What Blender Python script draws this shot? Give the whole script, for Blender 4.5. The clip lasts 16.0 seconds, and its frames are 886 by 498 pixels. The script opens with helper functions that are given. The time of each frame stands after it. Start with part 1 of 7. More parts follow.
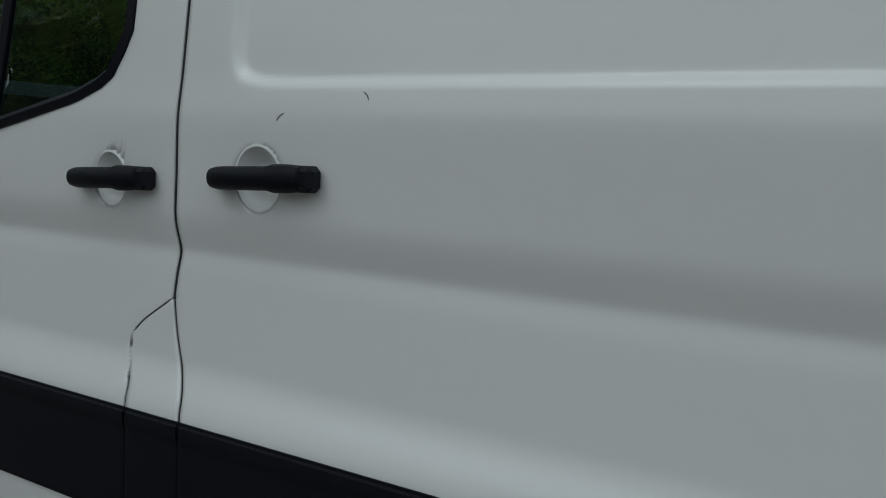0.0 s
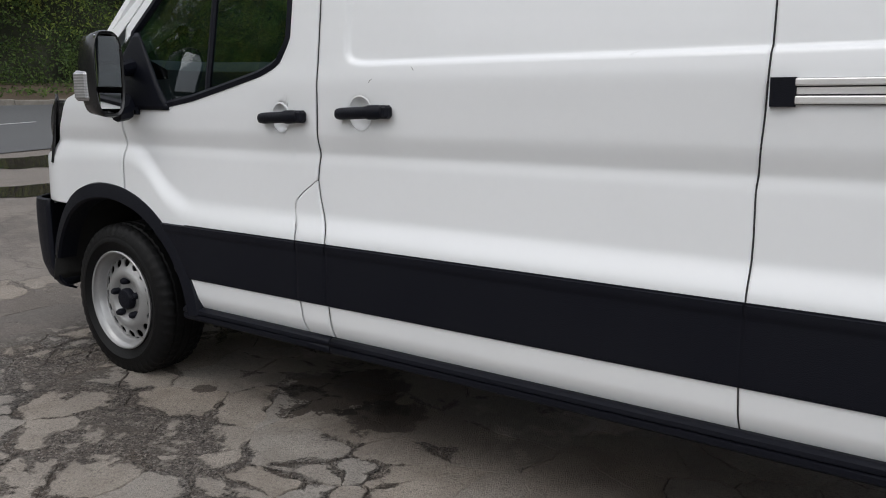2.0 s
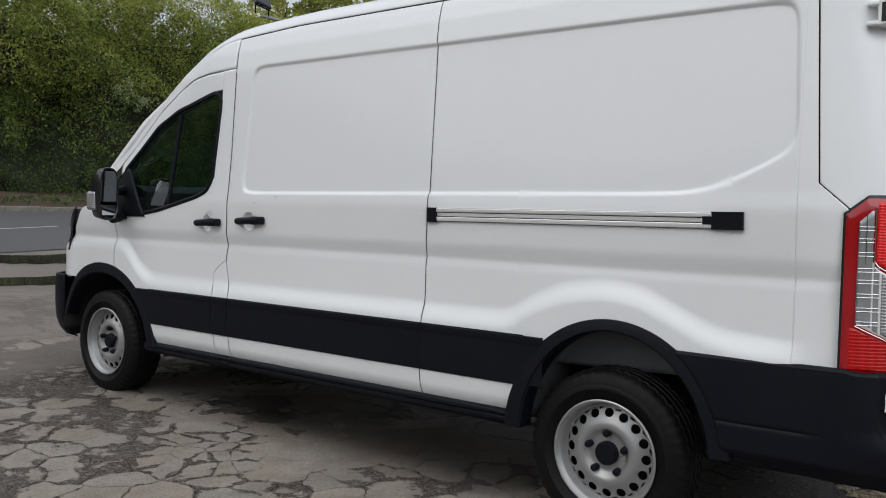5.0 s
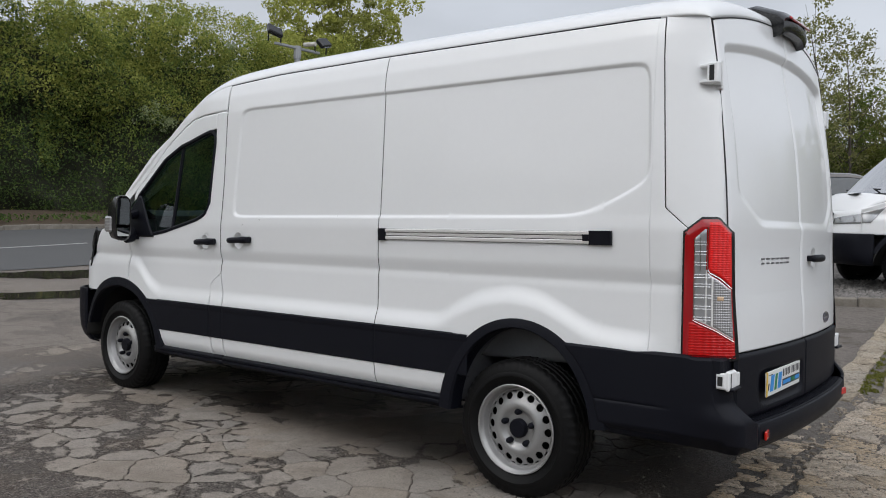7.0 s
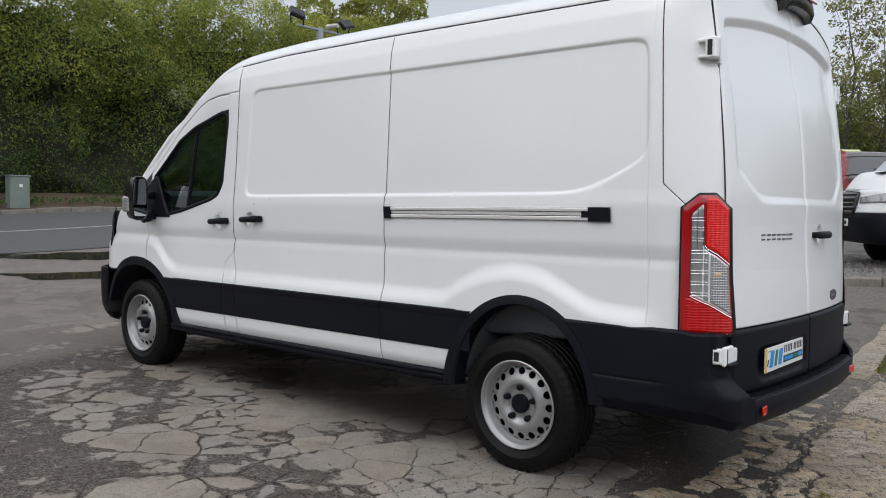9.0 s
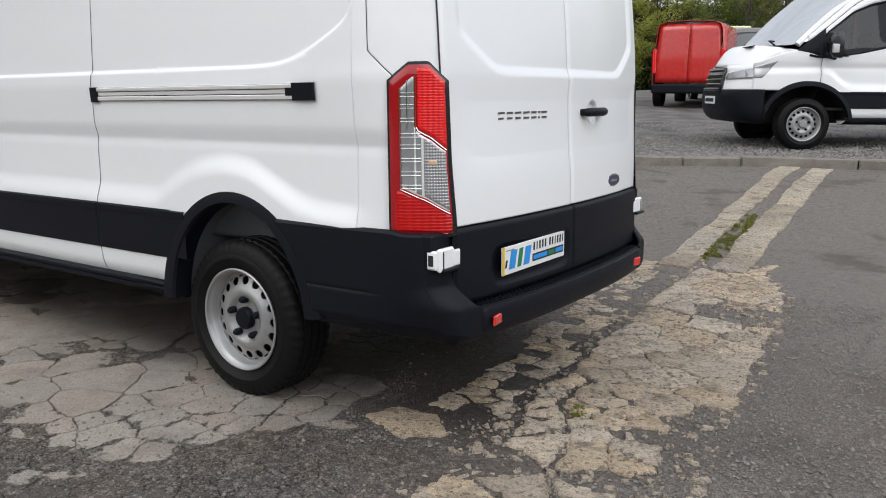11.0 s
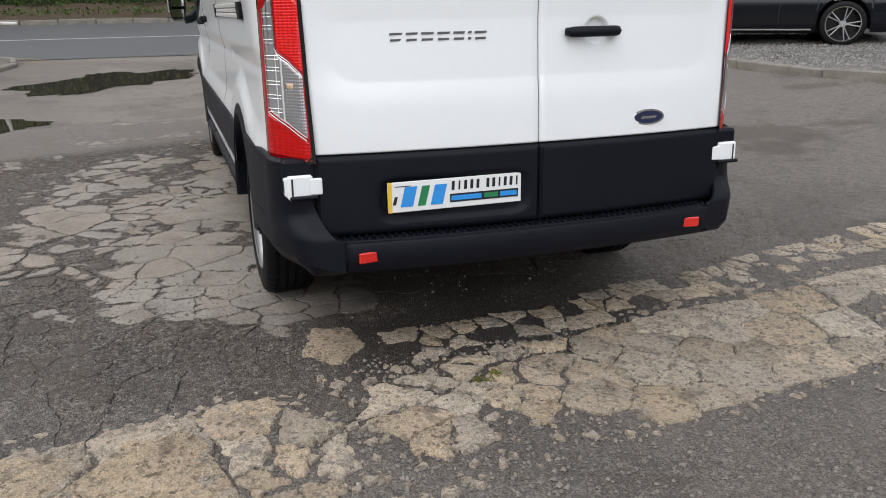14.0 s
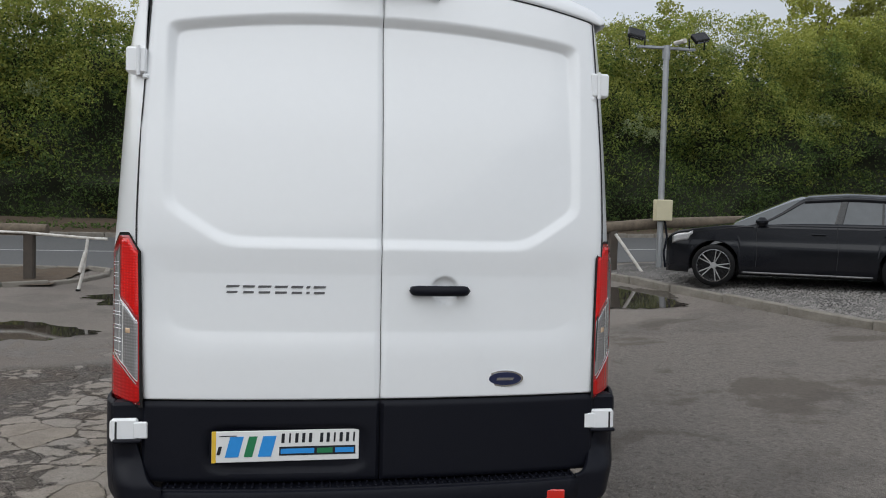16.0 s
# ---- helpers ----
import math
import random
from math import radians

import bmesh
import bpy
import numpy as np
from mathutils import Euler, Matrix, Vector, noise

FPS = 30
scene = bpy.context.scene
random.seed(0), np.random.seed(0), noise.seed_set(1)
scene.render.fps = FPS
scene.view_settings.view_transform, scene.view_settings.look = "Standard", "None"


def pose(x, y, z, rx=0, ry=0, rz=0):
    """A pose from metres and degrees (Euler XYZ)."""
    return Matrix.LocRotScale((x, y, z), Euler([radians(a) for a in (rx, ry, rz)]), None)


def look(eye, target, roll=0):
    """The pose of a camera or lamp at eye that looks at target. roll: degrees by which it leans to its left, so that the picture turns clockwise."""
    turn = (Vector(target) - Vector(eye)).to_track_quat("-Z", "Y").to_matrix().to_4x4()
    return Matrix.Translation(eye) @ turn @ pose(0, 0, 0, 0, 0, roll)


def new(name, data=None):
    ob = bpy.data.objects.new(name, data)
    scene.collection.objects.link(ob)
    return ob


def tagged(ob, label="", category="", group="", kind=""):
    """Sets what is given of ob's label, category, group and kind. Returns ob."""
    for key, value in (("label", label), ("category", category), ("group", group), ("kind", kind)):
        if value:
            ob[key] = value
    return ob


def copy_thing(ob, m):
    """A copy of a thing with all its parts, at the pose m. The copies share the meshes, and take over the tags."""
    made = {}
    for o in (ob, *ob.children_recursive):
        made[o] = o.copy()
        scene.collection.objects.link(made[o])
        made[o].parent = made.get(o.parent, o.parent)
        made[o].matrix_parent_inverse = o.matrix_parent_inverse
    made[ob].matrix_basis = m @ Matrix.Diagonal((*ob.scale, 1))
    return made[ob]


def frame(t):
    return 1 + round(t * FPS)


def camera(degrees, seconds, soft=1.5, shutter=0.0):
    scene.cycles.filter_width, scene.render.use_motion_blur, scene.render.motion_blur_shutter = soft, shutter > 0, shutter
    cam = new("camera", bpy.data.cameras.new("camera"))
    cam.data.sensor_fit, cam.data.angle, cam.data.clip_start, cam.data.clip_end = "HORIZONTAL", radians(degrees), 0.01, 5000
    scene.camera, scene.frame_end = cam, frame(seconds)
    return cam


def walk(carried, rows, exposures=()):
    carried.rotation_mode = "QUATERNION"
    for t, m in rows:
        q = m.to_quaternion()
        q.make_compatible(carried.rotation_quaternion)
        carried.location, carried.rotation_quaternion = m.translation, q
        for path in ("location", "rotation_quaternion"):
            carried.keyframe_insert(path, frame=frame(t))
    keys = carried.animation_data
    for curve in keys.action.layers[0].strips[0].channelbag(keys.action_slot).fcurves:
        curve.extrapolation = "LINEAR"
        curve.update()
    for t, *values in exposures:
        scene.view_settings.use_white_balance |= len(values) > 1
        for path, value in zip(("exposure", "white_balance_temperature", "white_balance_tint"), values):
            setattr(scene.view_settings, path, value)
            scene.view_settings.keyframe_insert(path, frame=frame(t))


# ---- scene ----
cam = camera(57.0, 16.0, soft=1.0)
PATH = [
    (0, (2.505, -2.046, 1.286), (1.505, -0.327, 1.07), 3.8),
    (0.5, (2.703, -2.282, 1.322), (1.709, -0.576, 1.006), 2.4),
    (1, (2.963, -2.544, 1.26), (1.957, -0.861, 0.87), 1.2),
    (1.5, (3.153, -2.831, 1.256), (2.045, -1.214, 0.858), 0.0),
    (2, (3.359, -3.065, 1.296), (2.209, -1.471, 0.926), 0.8),
    (2.5, (3.66, -3.216, 1.322), (2.491, -1.63, 0.982), 1.0),
    (3, (3.921, -3.424, 1.324), (2.741, -1.822, 1.122), 1.5),
    (3.5, (4.173, -3.588, 1.334), (2.998, -1.977, 1.188), 2.1),
    (4, (4.534, -3.727, 1.32), (3.343, -2.125, 1.205), 1.9),
    (4.5, (4.852, -3.874, 1.327), (3.659, -2.274, 1.209), 1.8),
    (4.7, (5.004, -3.959, 1.327), (3.812, -2.356, 1.227), 2.1),
    (6.8, (5.98, -4.409, 1.372), (4.739, -2.843, 1.305), 2.2),
    (7, (6.042, -4.429, 1.393), (4.791, -2.871, 1.327), 1.5),
    (7.5, (6.113, -4.525, 1.418), (4.842, -2.982, 1.362), 0.9),
    (8, (6.129, -4.587, 1.405), (4.843, -3.056, 1.36), 1.1),
    (8.5, (6.141, -4.552, 1.391), (4.843, -3.031, 1.346), 1.4),
    (9, (6.176, -4.368, 1.372), (4.871, -2.857, 1.261), 1.3),
    (9.5, (6.215, -4.182, 1.317), (5.008, -2.619, 1.0), 1.2),
    (10, (6.209, -3.916, 1.304), (5.183, -2.229, 0.982), 2.4),
    (10.2, (6.234, -3.809, 1.311), (5.199, -2.127, 0.996), 1.7),
    (12.3, (7.102, -2.374, 1.371), (5.687, -1.099, 0.761), -1.2),
    (12.5, (7.186, -2.252, 1.371), (5.707, -1.052, 0.76), -1.5),
    (13, (7.341, -1.921, 1.362), (5.781, -0.831, 0.748), 0.5),
    (13.5, (7.509, -1.616, 1.365), (5.812, -0.756, 0.751), -0.3),
    (14, (7.674, -1.335, 1.399), (5.865, -0.731, 0.798), -0.7),
    (14.5, (7.694, -1.015, 1.394), (5.855, -0.454, 0.843), 0.7),
    (15, (7.761, -0.691, 1.407), (5.856, -0.196, 1.055), 1.0),
    (15.5, (7.874, -0.445, 1.475), (5.938, -0.017, 1.212), 1.6),
    (16, (7.862, -0.343, 1.531), (5.897, 0.021, 1.451), 1.4),
]
EXPOSURES = [(0.0, -0.87, 6100, 0), (0.5, -0.58, 6200, 4), (1.0, -0.2, 6350, 8), (1.5, 0.06, 6430, 10), (2.0, 0.18, 6420, 10), (3.0, 0.08, 6400, 10), (3.5, 0.02, 6400, 9), (4.0, 0.0, 6380, 9), (8.0, 0.12, 6400, 10), (9.0, 0.16, 6350, 9), (9.5, 0.17, 6350, 9), (10.0, 0.32, 6380, 9), (12.5, 0.54, 6450, 10), (13.0, 0.60, 6450, 10), (14.0, 0.54, 6450, 10), (14.5, 0.46, 6450, 10), (15.0, 0.26, 6420, 8), (15.5, 0.17, 6380, 8), (16.0, 0.08, 6370, 8)]
walk(cam, [(t, look(eye, target, roll)) for t, eye, target, roll in PATH], EXPOSURES)

# ---- sky and sun: an even, overcast spring day ----
world = bpy.data.worlds.new("overcast_sky")
scene.world = world
world.use_nodes = True
wn, wl = world.node_tree.nodes, world.node_tree.links
wn.clear()
sky = wn.new("ShaderNodeTexSky")
sky.sky_type, sky.sun_disc = "NISHITA", False
sky.sun_elevation, sky.sun_rotation = radians(48), radians(200)
sky.air_density, sky.dust_density, sky.ozone_density = 2.0, 6.0, 1.0
grey = wn.new("ShaderNodeHueSaturation")
grey.inputs["Saturation"].default_value = 0.22
cloud = wn.new("ShaderNodeTexNoise")
cloud.inputs["Scale"].default_value, cloud.inputs["Detail"].default_value = 2.2, 6
coord = wn.new("ShaderNodeTexCoord")
stretch = wn.new("ShaderNodeMapping")
stretch.inputs["Scale"].default_value = (1, 1, 3)
ramp = wn.new("ShaderNodeMapRange")
ramp.inputs["From Min"].default_value, ramp.inputs["From Max"].default_value = 0.3, 0.7
ramp.inputs["To Min"].default_value, ramp.inputs["To Max"].default_value = 0.86, 1.12
mul = wn.new("ShaderNodeMix")
mul.data_type, mul.blend_type = "RGBA", "MULTIPLY"
mul.inputs["Factor"].default_value = 1.0
back = wn.new("ShaderNodeBackground")
back.inputs["Strength"].default_value = 0.15
wout = wn.new("ShaderNodeOutputWorld")
wl.new(coord.outputs["Generated"], stretch.inputs["Vector"])
wl.new(stretch.outputs["Vector"], cloud.inputs["Vector"])
wl.new(cloud.outputs["Fac"], ramp.inputs["Value"])
wl.new(sky.outputs["Color"], grey.inputs["Color"])
veil = wn.new("ShaderNodeMix")
veil.data_type = "RGBA"
veil.inputs["Factor"].default_value = 0.6
veil.inputs["B"].default_value = (4.52, 4.82, 5.46, 1)
wl.new(grey.outputs["Color"], veil.inputs["A"])
wl.new(veil.outputs["Result"], mul.inputs["A"])
wl.new(ramp.outputs["Result"], mul.inputs["B"])
wl.new(mul.outputs["Result"], back.inputs["Color"])
wl.new(back.outputs["Background"], wout.inputs["Surface"])

sun_data = bpy.data.lights.new("sun", "SUN")
sun_data.energy, sun_data.angle, sun_data.color = 1.3, radians(75), (0.99, 0.98, 0.97)
sun = new("sun", sun_data)
sun.matrix_world = look((18, -3, 17), (0, 0, 0))


# ---- materials ----
def material(name, colour, rough=0.5, metal=0.0, second=None, scale=8.0, fine=60.0, mix=0.5, bump=0.0, bump_scale=None,
             coat=0.0, rough_vary=0.08, spec=0.5, dirt=None):
    """A surface with variation at two scales, roughness variation and fine relief."""
    m = bpy.data.materials.new(name)
    m.use_nodes = True
    n, l = m.node_tree.nodes, m.node_tree.links
    bsdf = n["Principled BSDF"]
    tc = n.new("ShaderNodeTexCoord")
    big, small = n.new("ShaderNodeTexNoise"), n.new("ShaderNodeTexNoise")
    big.inputs["Scale"].default_value, big.inputs["Detail"].default_value = scale, 5
    small.inputs["Scale"].default_value, small.inputs["Detail"].default_value = fine, 3
    for t in (big, small):
        l.new(tc.outputs["Object"], t.inputs["Vector"])
    add = n.new("ShaderNodeMath")
    add.operation = "MULTIPLY_ADD"
    l.new(small.outputs["Fac"], add.inputs[0])
    add.inputs[1].default_value = 0.5
    l.new(big.outputs["Fac"], add.inputs[2])
    rng = n.new("ShaderNodeMapRange")
    rng.inputs["From Min"].default_value, rng.inputs["From Max"].default_value = 0.5, 1.0
    rng.inputs["To Max"].default_value = mix
    l.new(add.outputs[0], rng.inputs["Value"])
    blend = n.new("ShaderNodeMix")
    blend.data_type = "RGBA"
    blend.inputs["A"].default_value = (*colour, 1)
    blend.inputs["B"].default_value = (*(second or [c * 0.8 for c in colour]), 1)
    l.new(rng.outputs["Result"], blend.inputs["Factor"])
    l.new(blend.outputs["Result"], bsdf.inputs["Base Color"])
    rr = n.new("ShaderNodeMapRange")
    rr.inputs["To Min"].default_value, rr.inputs["To Max"].default_value = max(rough - rough_vary, 0.02), min(rough + rough_vary, 1)
    l.new(big.outputs["Fac"], rr.inputs["Value"])
    l.new(rr.outputs["Result"], bsdf.inputs["Roughness"])
    bsdf.inputs["Metallic"].default_value = metal
    bsdf.inputs["Coat Weight"].default_value = coat
    bsdf.inputs["Coat Roughness"].default_value = 0.06
    bsdf.inputs["Specular IOR Level"].default_value = spec
    if bump:
        b = n.new("ShaderNodeBump")
        b.inputs["Strength"].default_value, b.inputs["Distance"].default_value = bump, 0.004
        t = small
        if bump_scale:
            t = n.new("ShaderNodeTexNoise")
            t.inputs["Scale"].default_value, t.inputs["Detail"].default_value = bump_scale, 4
            l.new(tc.outputs["Object"], t.inputs["Vector"])
        l.new(t.outputs["Fac"], b.inputs["Height"])
        l.new(b.outputs["Normal"], bsdf.inputs["Normal"])
    return m


def glass_material(name, tint, rough=0.02, gloss_min=0.07):
    """A thin pane: clear, tinted, with gloss that grows towards grazing views from either side."""
    m = bpy.data.materials.new(name)
    m.use_nodes = True
    n, l = m.node_tree.nodes, m.node_tree.links
    n.remove(n["Principled BSDF"])
    clear, gloss, both = n.new("ShaderNodeBsdfTransparent"), n.new("ShaderNodeBsdfGlossy"), n.new("ShaderNodeMixShader")
    facing, fifth, share = n.new("ShaderNodeLayerWeight"), n.new("ShaderNodeMath"), n.new("ShaderNodeMapRange")
    facing.inputs["Blend"].default_value = 0.5
    fifth.operation = "POWER"
    fifth.inputs[1].default_value = 4.0
    share.inputs["To Min"].default_value, share.inputs["To Max"].default_value = gloss_min, 1.0
    clear.inputs["Color"].default_value = (*tint, 1)
    gloss.inputs["Roughness"].default_value = rough
    l.new(facing.outputs["Facing"], fifth.inputs[0])
    l.new(fifth.outputs[0], share.inputs["Value"])
    l.new(share.outputs["Result"], both.inputs["Fac"])
    l.new(clear.outputs["BSDF"], both.inputs[1])
    l.new(gloss.outputs["BSDF"], both.inputs[2])
    l.new(both.outputs["Shader"], n["Material Output"].inputs["Surface"])
    return m


WHITE = material("white_van_paint", (0.80, 0.81, 0.82), 0.30, second=(0.77, 0.78, 0.79), scale=1.5, fine=30, coat=0.6, rough_vary=0.05, mix=0.6)
BLACK = material("black_moulded_plastic", (0.0050, 0.0056, 0.0100), 0.47, second=(0.0082, 0.0088, 0.0125), scale=3, fine=250, bump=0.25, bump_scale=420, spec=0.16)
GLOSS_BLACK = material("gloss_black_plastic", (0.012, 0.012, 0.013), 0.2, second=(0.02, 0.02, 0.02), rough_vary=0.05)
SHUT = material("dark_gap_rubber", (0.02, 0.02, 0.021), 0.8)
RUBBER = material("tyre_rubber", (0.004, 0.004, 0.0045), 0.55, second=(0.008, 0.0078, 0.0075), scale=9, fine=120, bump=0.3, spec=0.18)
STEEL = material("silver_painted_steel_wheel", (0.37, 0.37, 0.37), 0.38, metal=0.5, second=(0.29, 0.285, 0.28), scale=12, fine=90, bump=0.06)
DARK_CHROME = material("dark_chrome_letters", (0.20, 0.20, 0.21), 0.3, metal=0.8)
CHROME = material("chrome_trim", (0.75, 0.75, 0.76), 0.12, metal=1.0, rough_vary=0.04)
ALLOY = material("brushed_alloy_rail", (0.80, 0.79, 0.78), 0.34, metal=0.35, second=(0.66, 0.64, 0.63), scale=4, fine=200)


def lens_material(name, a, b, period, rough=0.12, metal=0.0, across=0.0):
    """Lamp plastic with fine moulded ribs that lie across the lamp."""
    m = material(name, a, rough, metal, second=b, scale=9, fine=60, mix=0.8, coat=0.15, rough_vary=0.05)
    n, l = m.node_tree.nodes, m.node_tree.links
    bsdf = n["Principled BSDF"]
    tc = n.new("ShaderNodeTexCoord")
    hgt = None
    for way, per in (("Z", period), ("Y", across)):
        if not per:
            continue
        w = n.new("ShaderNodeTexWave")
        w.bands_direction = way
        w.inputs["Scale"].default_value, w.inputs["Distortion"].default_value = 0.314 / per, 0.0
        l.new(tc.outputs["Object"], w.inputs["Vector"])
        if hgt is None:
            hgt = w.outputs["Fac"]
        else:
            add = n.new("ShaderNodeMath")
            l.new(hgt, add.inputs[0])
            l.new(w.outputs["Fac"], add.inputs[1])
            hgt = add.outputs[0]
    src = bsdf.inputs["Base Color"].links[0].from_socket
    mx = n.new("ShaderNodeMix")
    mx.data_type = "RGBA"
    mx.inputs["B"].default_value = (*b, 1)
    l.new(hgt, mx.inputs["Factor"])
    l.new(src, mx.inputs["A"])
    l.new(mx.outputs["Result"], bsdf.inputs["Base Color"])
    bp = n.new("ShaderNodeBump")
    bp.inputs["Strength"].default_value, bp.inputs["Distance"].default_value = 0.36, 0.002
    l.new(hgt, bp.inputs["Height"])
    l.new(bp.outputs["Normal"], bsdf.inputs["Normal"])
    return m


RED_LENS = lens_material("red_lamp_lens", (0.96, 0.012, 0.008), (0.62, 0.006, 0.006), 0.010, across=0.013)
DEEP_RED_LENS = lens_material("deep_red_lamp_lens", (0.70, 0.010, 0.009), (0.42, 0.005, 0.005), 0.012, across=0.018)
DARK_RED = material("dark_red_lamp_housing", (0.36, 0.008, 0.012), 0.10, second=(0.26, 0.005, 0.009), scale=8, fine=90, coat=0.8)
CLEAR_LENS = lens_material("clear_ribbed_lamp_lens", (0.74, 0.74, 0.75), (0.34, 0.335, 0.34), 0.011, 0.12, 0.55, across=0.007)
GREY_LENS = material("clear_grey_lamp_lens", (0.46, 0.47, 0.48), 0.16, metal=0.5, second=(0.30, 0.305, 0.31), scale=14, fine=60, mix=0.8, coat=0.5)
AMBER = material("amber_bulb", (0.60, 0.42, 0.27), 0.25, coat=0.6)
REFLECTOR = material("red_reflector", (0.62, 0.02, 0.012), 0.2, coat=0.8, bump=0.4, bump_scale=300)
GLASS = glass_material("tinted_window_glass", (0.46, 0.60, 0.58), gloss_min=0.10)
BRIGHT_GLASS = glass_material("sky_lit_windscreen", (0.5, 0.53, 0.52), 0.04, 0.86)
DARK_PANE = glass_material("dark_truck_window", (0.10, 0.125, 0.13), gloss_min=0.05)
LAMP_GLASS = glass_material("clear_lamp_glass", (0.9, 0.91, 0.92))
MIRROR = material("mirror_glass", (0.8, 0.82, 0.83), 0.03, metal=1.0, rough_vary=0.01)
SEAT = material("dark_grey_seat_cloth", (0.04, 0.041, 0.045), 0.9, second=(0.07, 0.07, 0.075), fine=300, bump=0.4)
INNER = material("grey_cab_trim", (0.032, 0.033, 0.036), 0.7, bump=0.2, bump_scale=300)
UNDER = material("dirty_black_underbody", (0.010, 0.010, 0.010), 0.85, second=(0.024, 0.022, 0.020), scale=6, bump=0.4)
LINER = material("grey_wheel_arch_liner", (0.15, 0.157, 0.172), 0.85, second=(0.10, 0.10, 0.105), scale=5, bump=0.4)
PLATE_WHITE = material("white_number_plate", (0.78, 0.78, 0.77), 0.3, second=(0.7, 0.7, 0.68))
PLATE_YELLOW = material("yellow_number_plate", (0.80, 0.52, 0.05), 0.35)
PRINT_BLUE = material("blue_print", (0.03, 0.28, 0.72), 0.4)
PRINT_GREEN = material("green_print", (0.02, 0.20, 0.08), 0.4)
PRINT_DARK = material("dark_print", (0.012, 0.014, 0.02), 0.4)
BADGE_BLUE = material("dark_blue_badge", (0.012, 0.018, 0.06), 0.25, coat=0.8)


# ---- mesh building ----
class Mesh:
    """Gathers points and faces of one part."""

    def __init__(self):
        self.v, self.f = [], []

    def add(self, pts, faces, m=None):
        k = len(self.v)
        self.v += [tuple(m @ Vector(p)) if m else tuple(p) for p in pts]
        self.f += [[k + i for i in f] for f in faces]
        return self

    def grid(self, fn, us, vs, closed=False):
        n, k = len(vs), len(us)
        pts = [fn(u, v) for u in us for v in vs]
        faces = [[i * n + j, i * n + j + 1, ((i + 1) % k) * n + j + 1, ((i + 1) % k) * n + j]
                 for i in range(k if closed else k - 1) for j in range(n - 1)]
        return self.add(pts, faces)

    def box(self, c, size, bev=0.004, m=None):
        h = [s / 2 for s in size]
        bev = min(bev, *(x * 0.9 for x in h))
        signs = [(a, b, d) for a in (-1, 1) for b in (-1, 1) for d in (-1, 1)]
        idx, pts = {}, []
        for s in signs:
            for ax in range(3):
                idx[s, ax] = len(pts)
                pts.append(tuple(c[i] + s[i] * (h[i] - (0 if i == ax else bev)) for i in range(3)))
        faces = []
        for ax in range(3):
            a, b = [i for i in range(3) if i != ax]
            for sg in (-1, 1):
                ring = []
                for p, q in ((-1, -1), (1, -1), (1, 1), (-1, 1)):
                    s = [0, 0, 0]
                    s[ax], s[a], s[b] = sg, p, q
                    ring.append(idx[tuple(s), ax])
                faces.append(ring)
        for ax in range(3):
            a, b = [i for i in range(3) if i != ax]
            for p in (-1, 1):
                for q in (-1, 1):
                    lo, hi = [0, 0, 0], [0, 0, 0]
                    lo[a] = hi[a] = p
                    lo[b] = hi[b] = q
                    lo[ax], hi[ax] = -1, 1
                    lo, hi = tuple(lo), tuple(hi)
                    faces.append([idx[lo, a], idx[hi, a], idx[hi, b], idx[lo, b]])
        faces += [[idx[s, 0], idx[s, 1], idx[s, 2]] for s in signs]
        return self.add(pts, faces, m)

    def lathe(self, prof, n=32, m=None, wobble=None):
        """prof: (radius, height) along local z."""
        pts = []
        for i in range(n):
            a = 2 * math.pi * i / n
            for j, (r, h) in enumerate(prof):
                rr = r + (wobble(i, j) if wobble else 0)
                pts.append((rr * math.cos(a), rr * math.sin(a), h))
        k = len(prof)
        faces = [[i * k + j, ((i + 1) % n) * k + j, ((i + 1) % n) * k + j + 1, i * k + j + 1] for i in range(n) for j in range(k - 1)]
        return self.add(pts, faces, m)

    def tube(self, path, r, n=8):
        path = [Vector(p) for p in path]
        pts = []
        side = None
        for i, p in enumerate(path):
            d = (path[min(i + 1, len(path) - 1)] - path[max(i - 1, 0)]).normalized()
            if side is None:
                side = d.orthogonal().normalized()
            side = (side - d * side.dot(d)).normalized()
            up = d.cross(side)
            rr = r[i] if isinstance(r, (list, tuple)) else r
            pts += [p + rr * (side * math.cos(a) + up * math.sin(a)) for a in (2 * math.pi * q / n for q in range(n))]
        faces = [[i * n + j, i * n + (j + 1) % n, (i + 1) * n + (j + 1) % n, (i + 1) * n + j] for i in range(len(path) - 1) for j in range(n)]
        faces += [list(range(n))[::-1], [(len(path) - 1) * n + j for j in range(n)]]
        return self.add(pts, faces)

    def prism(self, poly, depth, m=None):
        """A polygon in local x, y, extruded along local z."""
        n = len(poly)
        pts = [(x, y, 0) for x, y in poly] + [(x, y, depth) for x, y in poly]
        faces = [list(range(n))[::-1], [n + i for i in range(n)]] + [[i, (i + 1) % n, n + (i + 1) % n, n + i] for i in range(n)]
        return self.add(pts, faces, m)

    def made(self, name, mat, parent=None, label="", smooth=True, solid=0.0, bevel=0.0, fix=True, at=None, sharp=35):
        me = bpy.data.meshes.new(name)
        me.from_pydata(self.v, [], self.f)
        if fix:
            bm = bmesh.new()
            bm.from_mesh(me)
            bmesh.ops.remove_doubles(bm, verts=bm.verts, dist=1e-5)
            bmesh.ops.recalc_face_normals(bm, faces=bm.faces)
            bm.to_mesh(me)
            bm.free()
        if smooth:
            me.shade_smooth()
            me.set_sharp_from_angle(angle=radians(sharp))
        me.materials.append(mat)
        ob = new(name, me)
        if parent:
            ob.parent = parent
        if at:
            ob.matrix_basis = at
        if label:
            ob["label"] = label
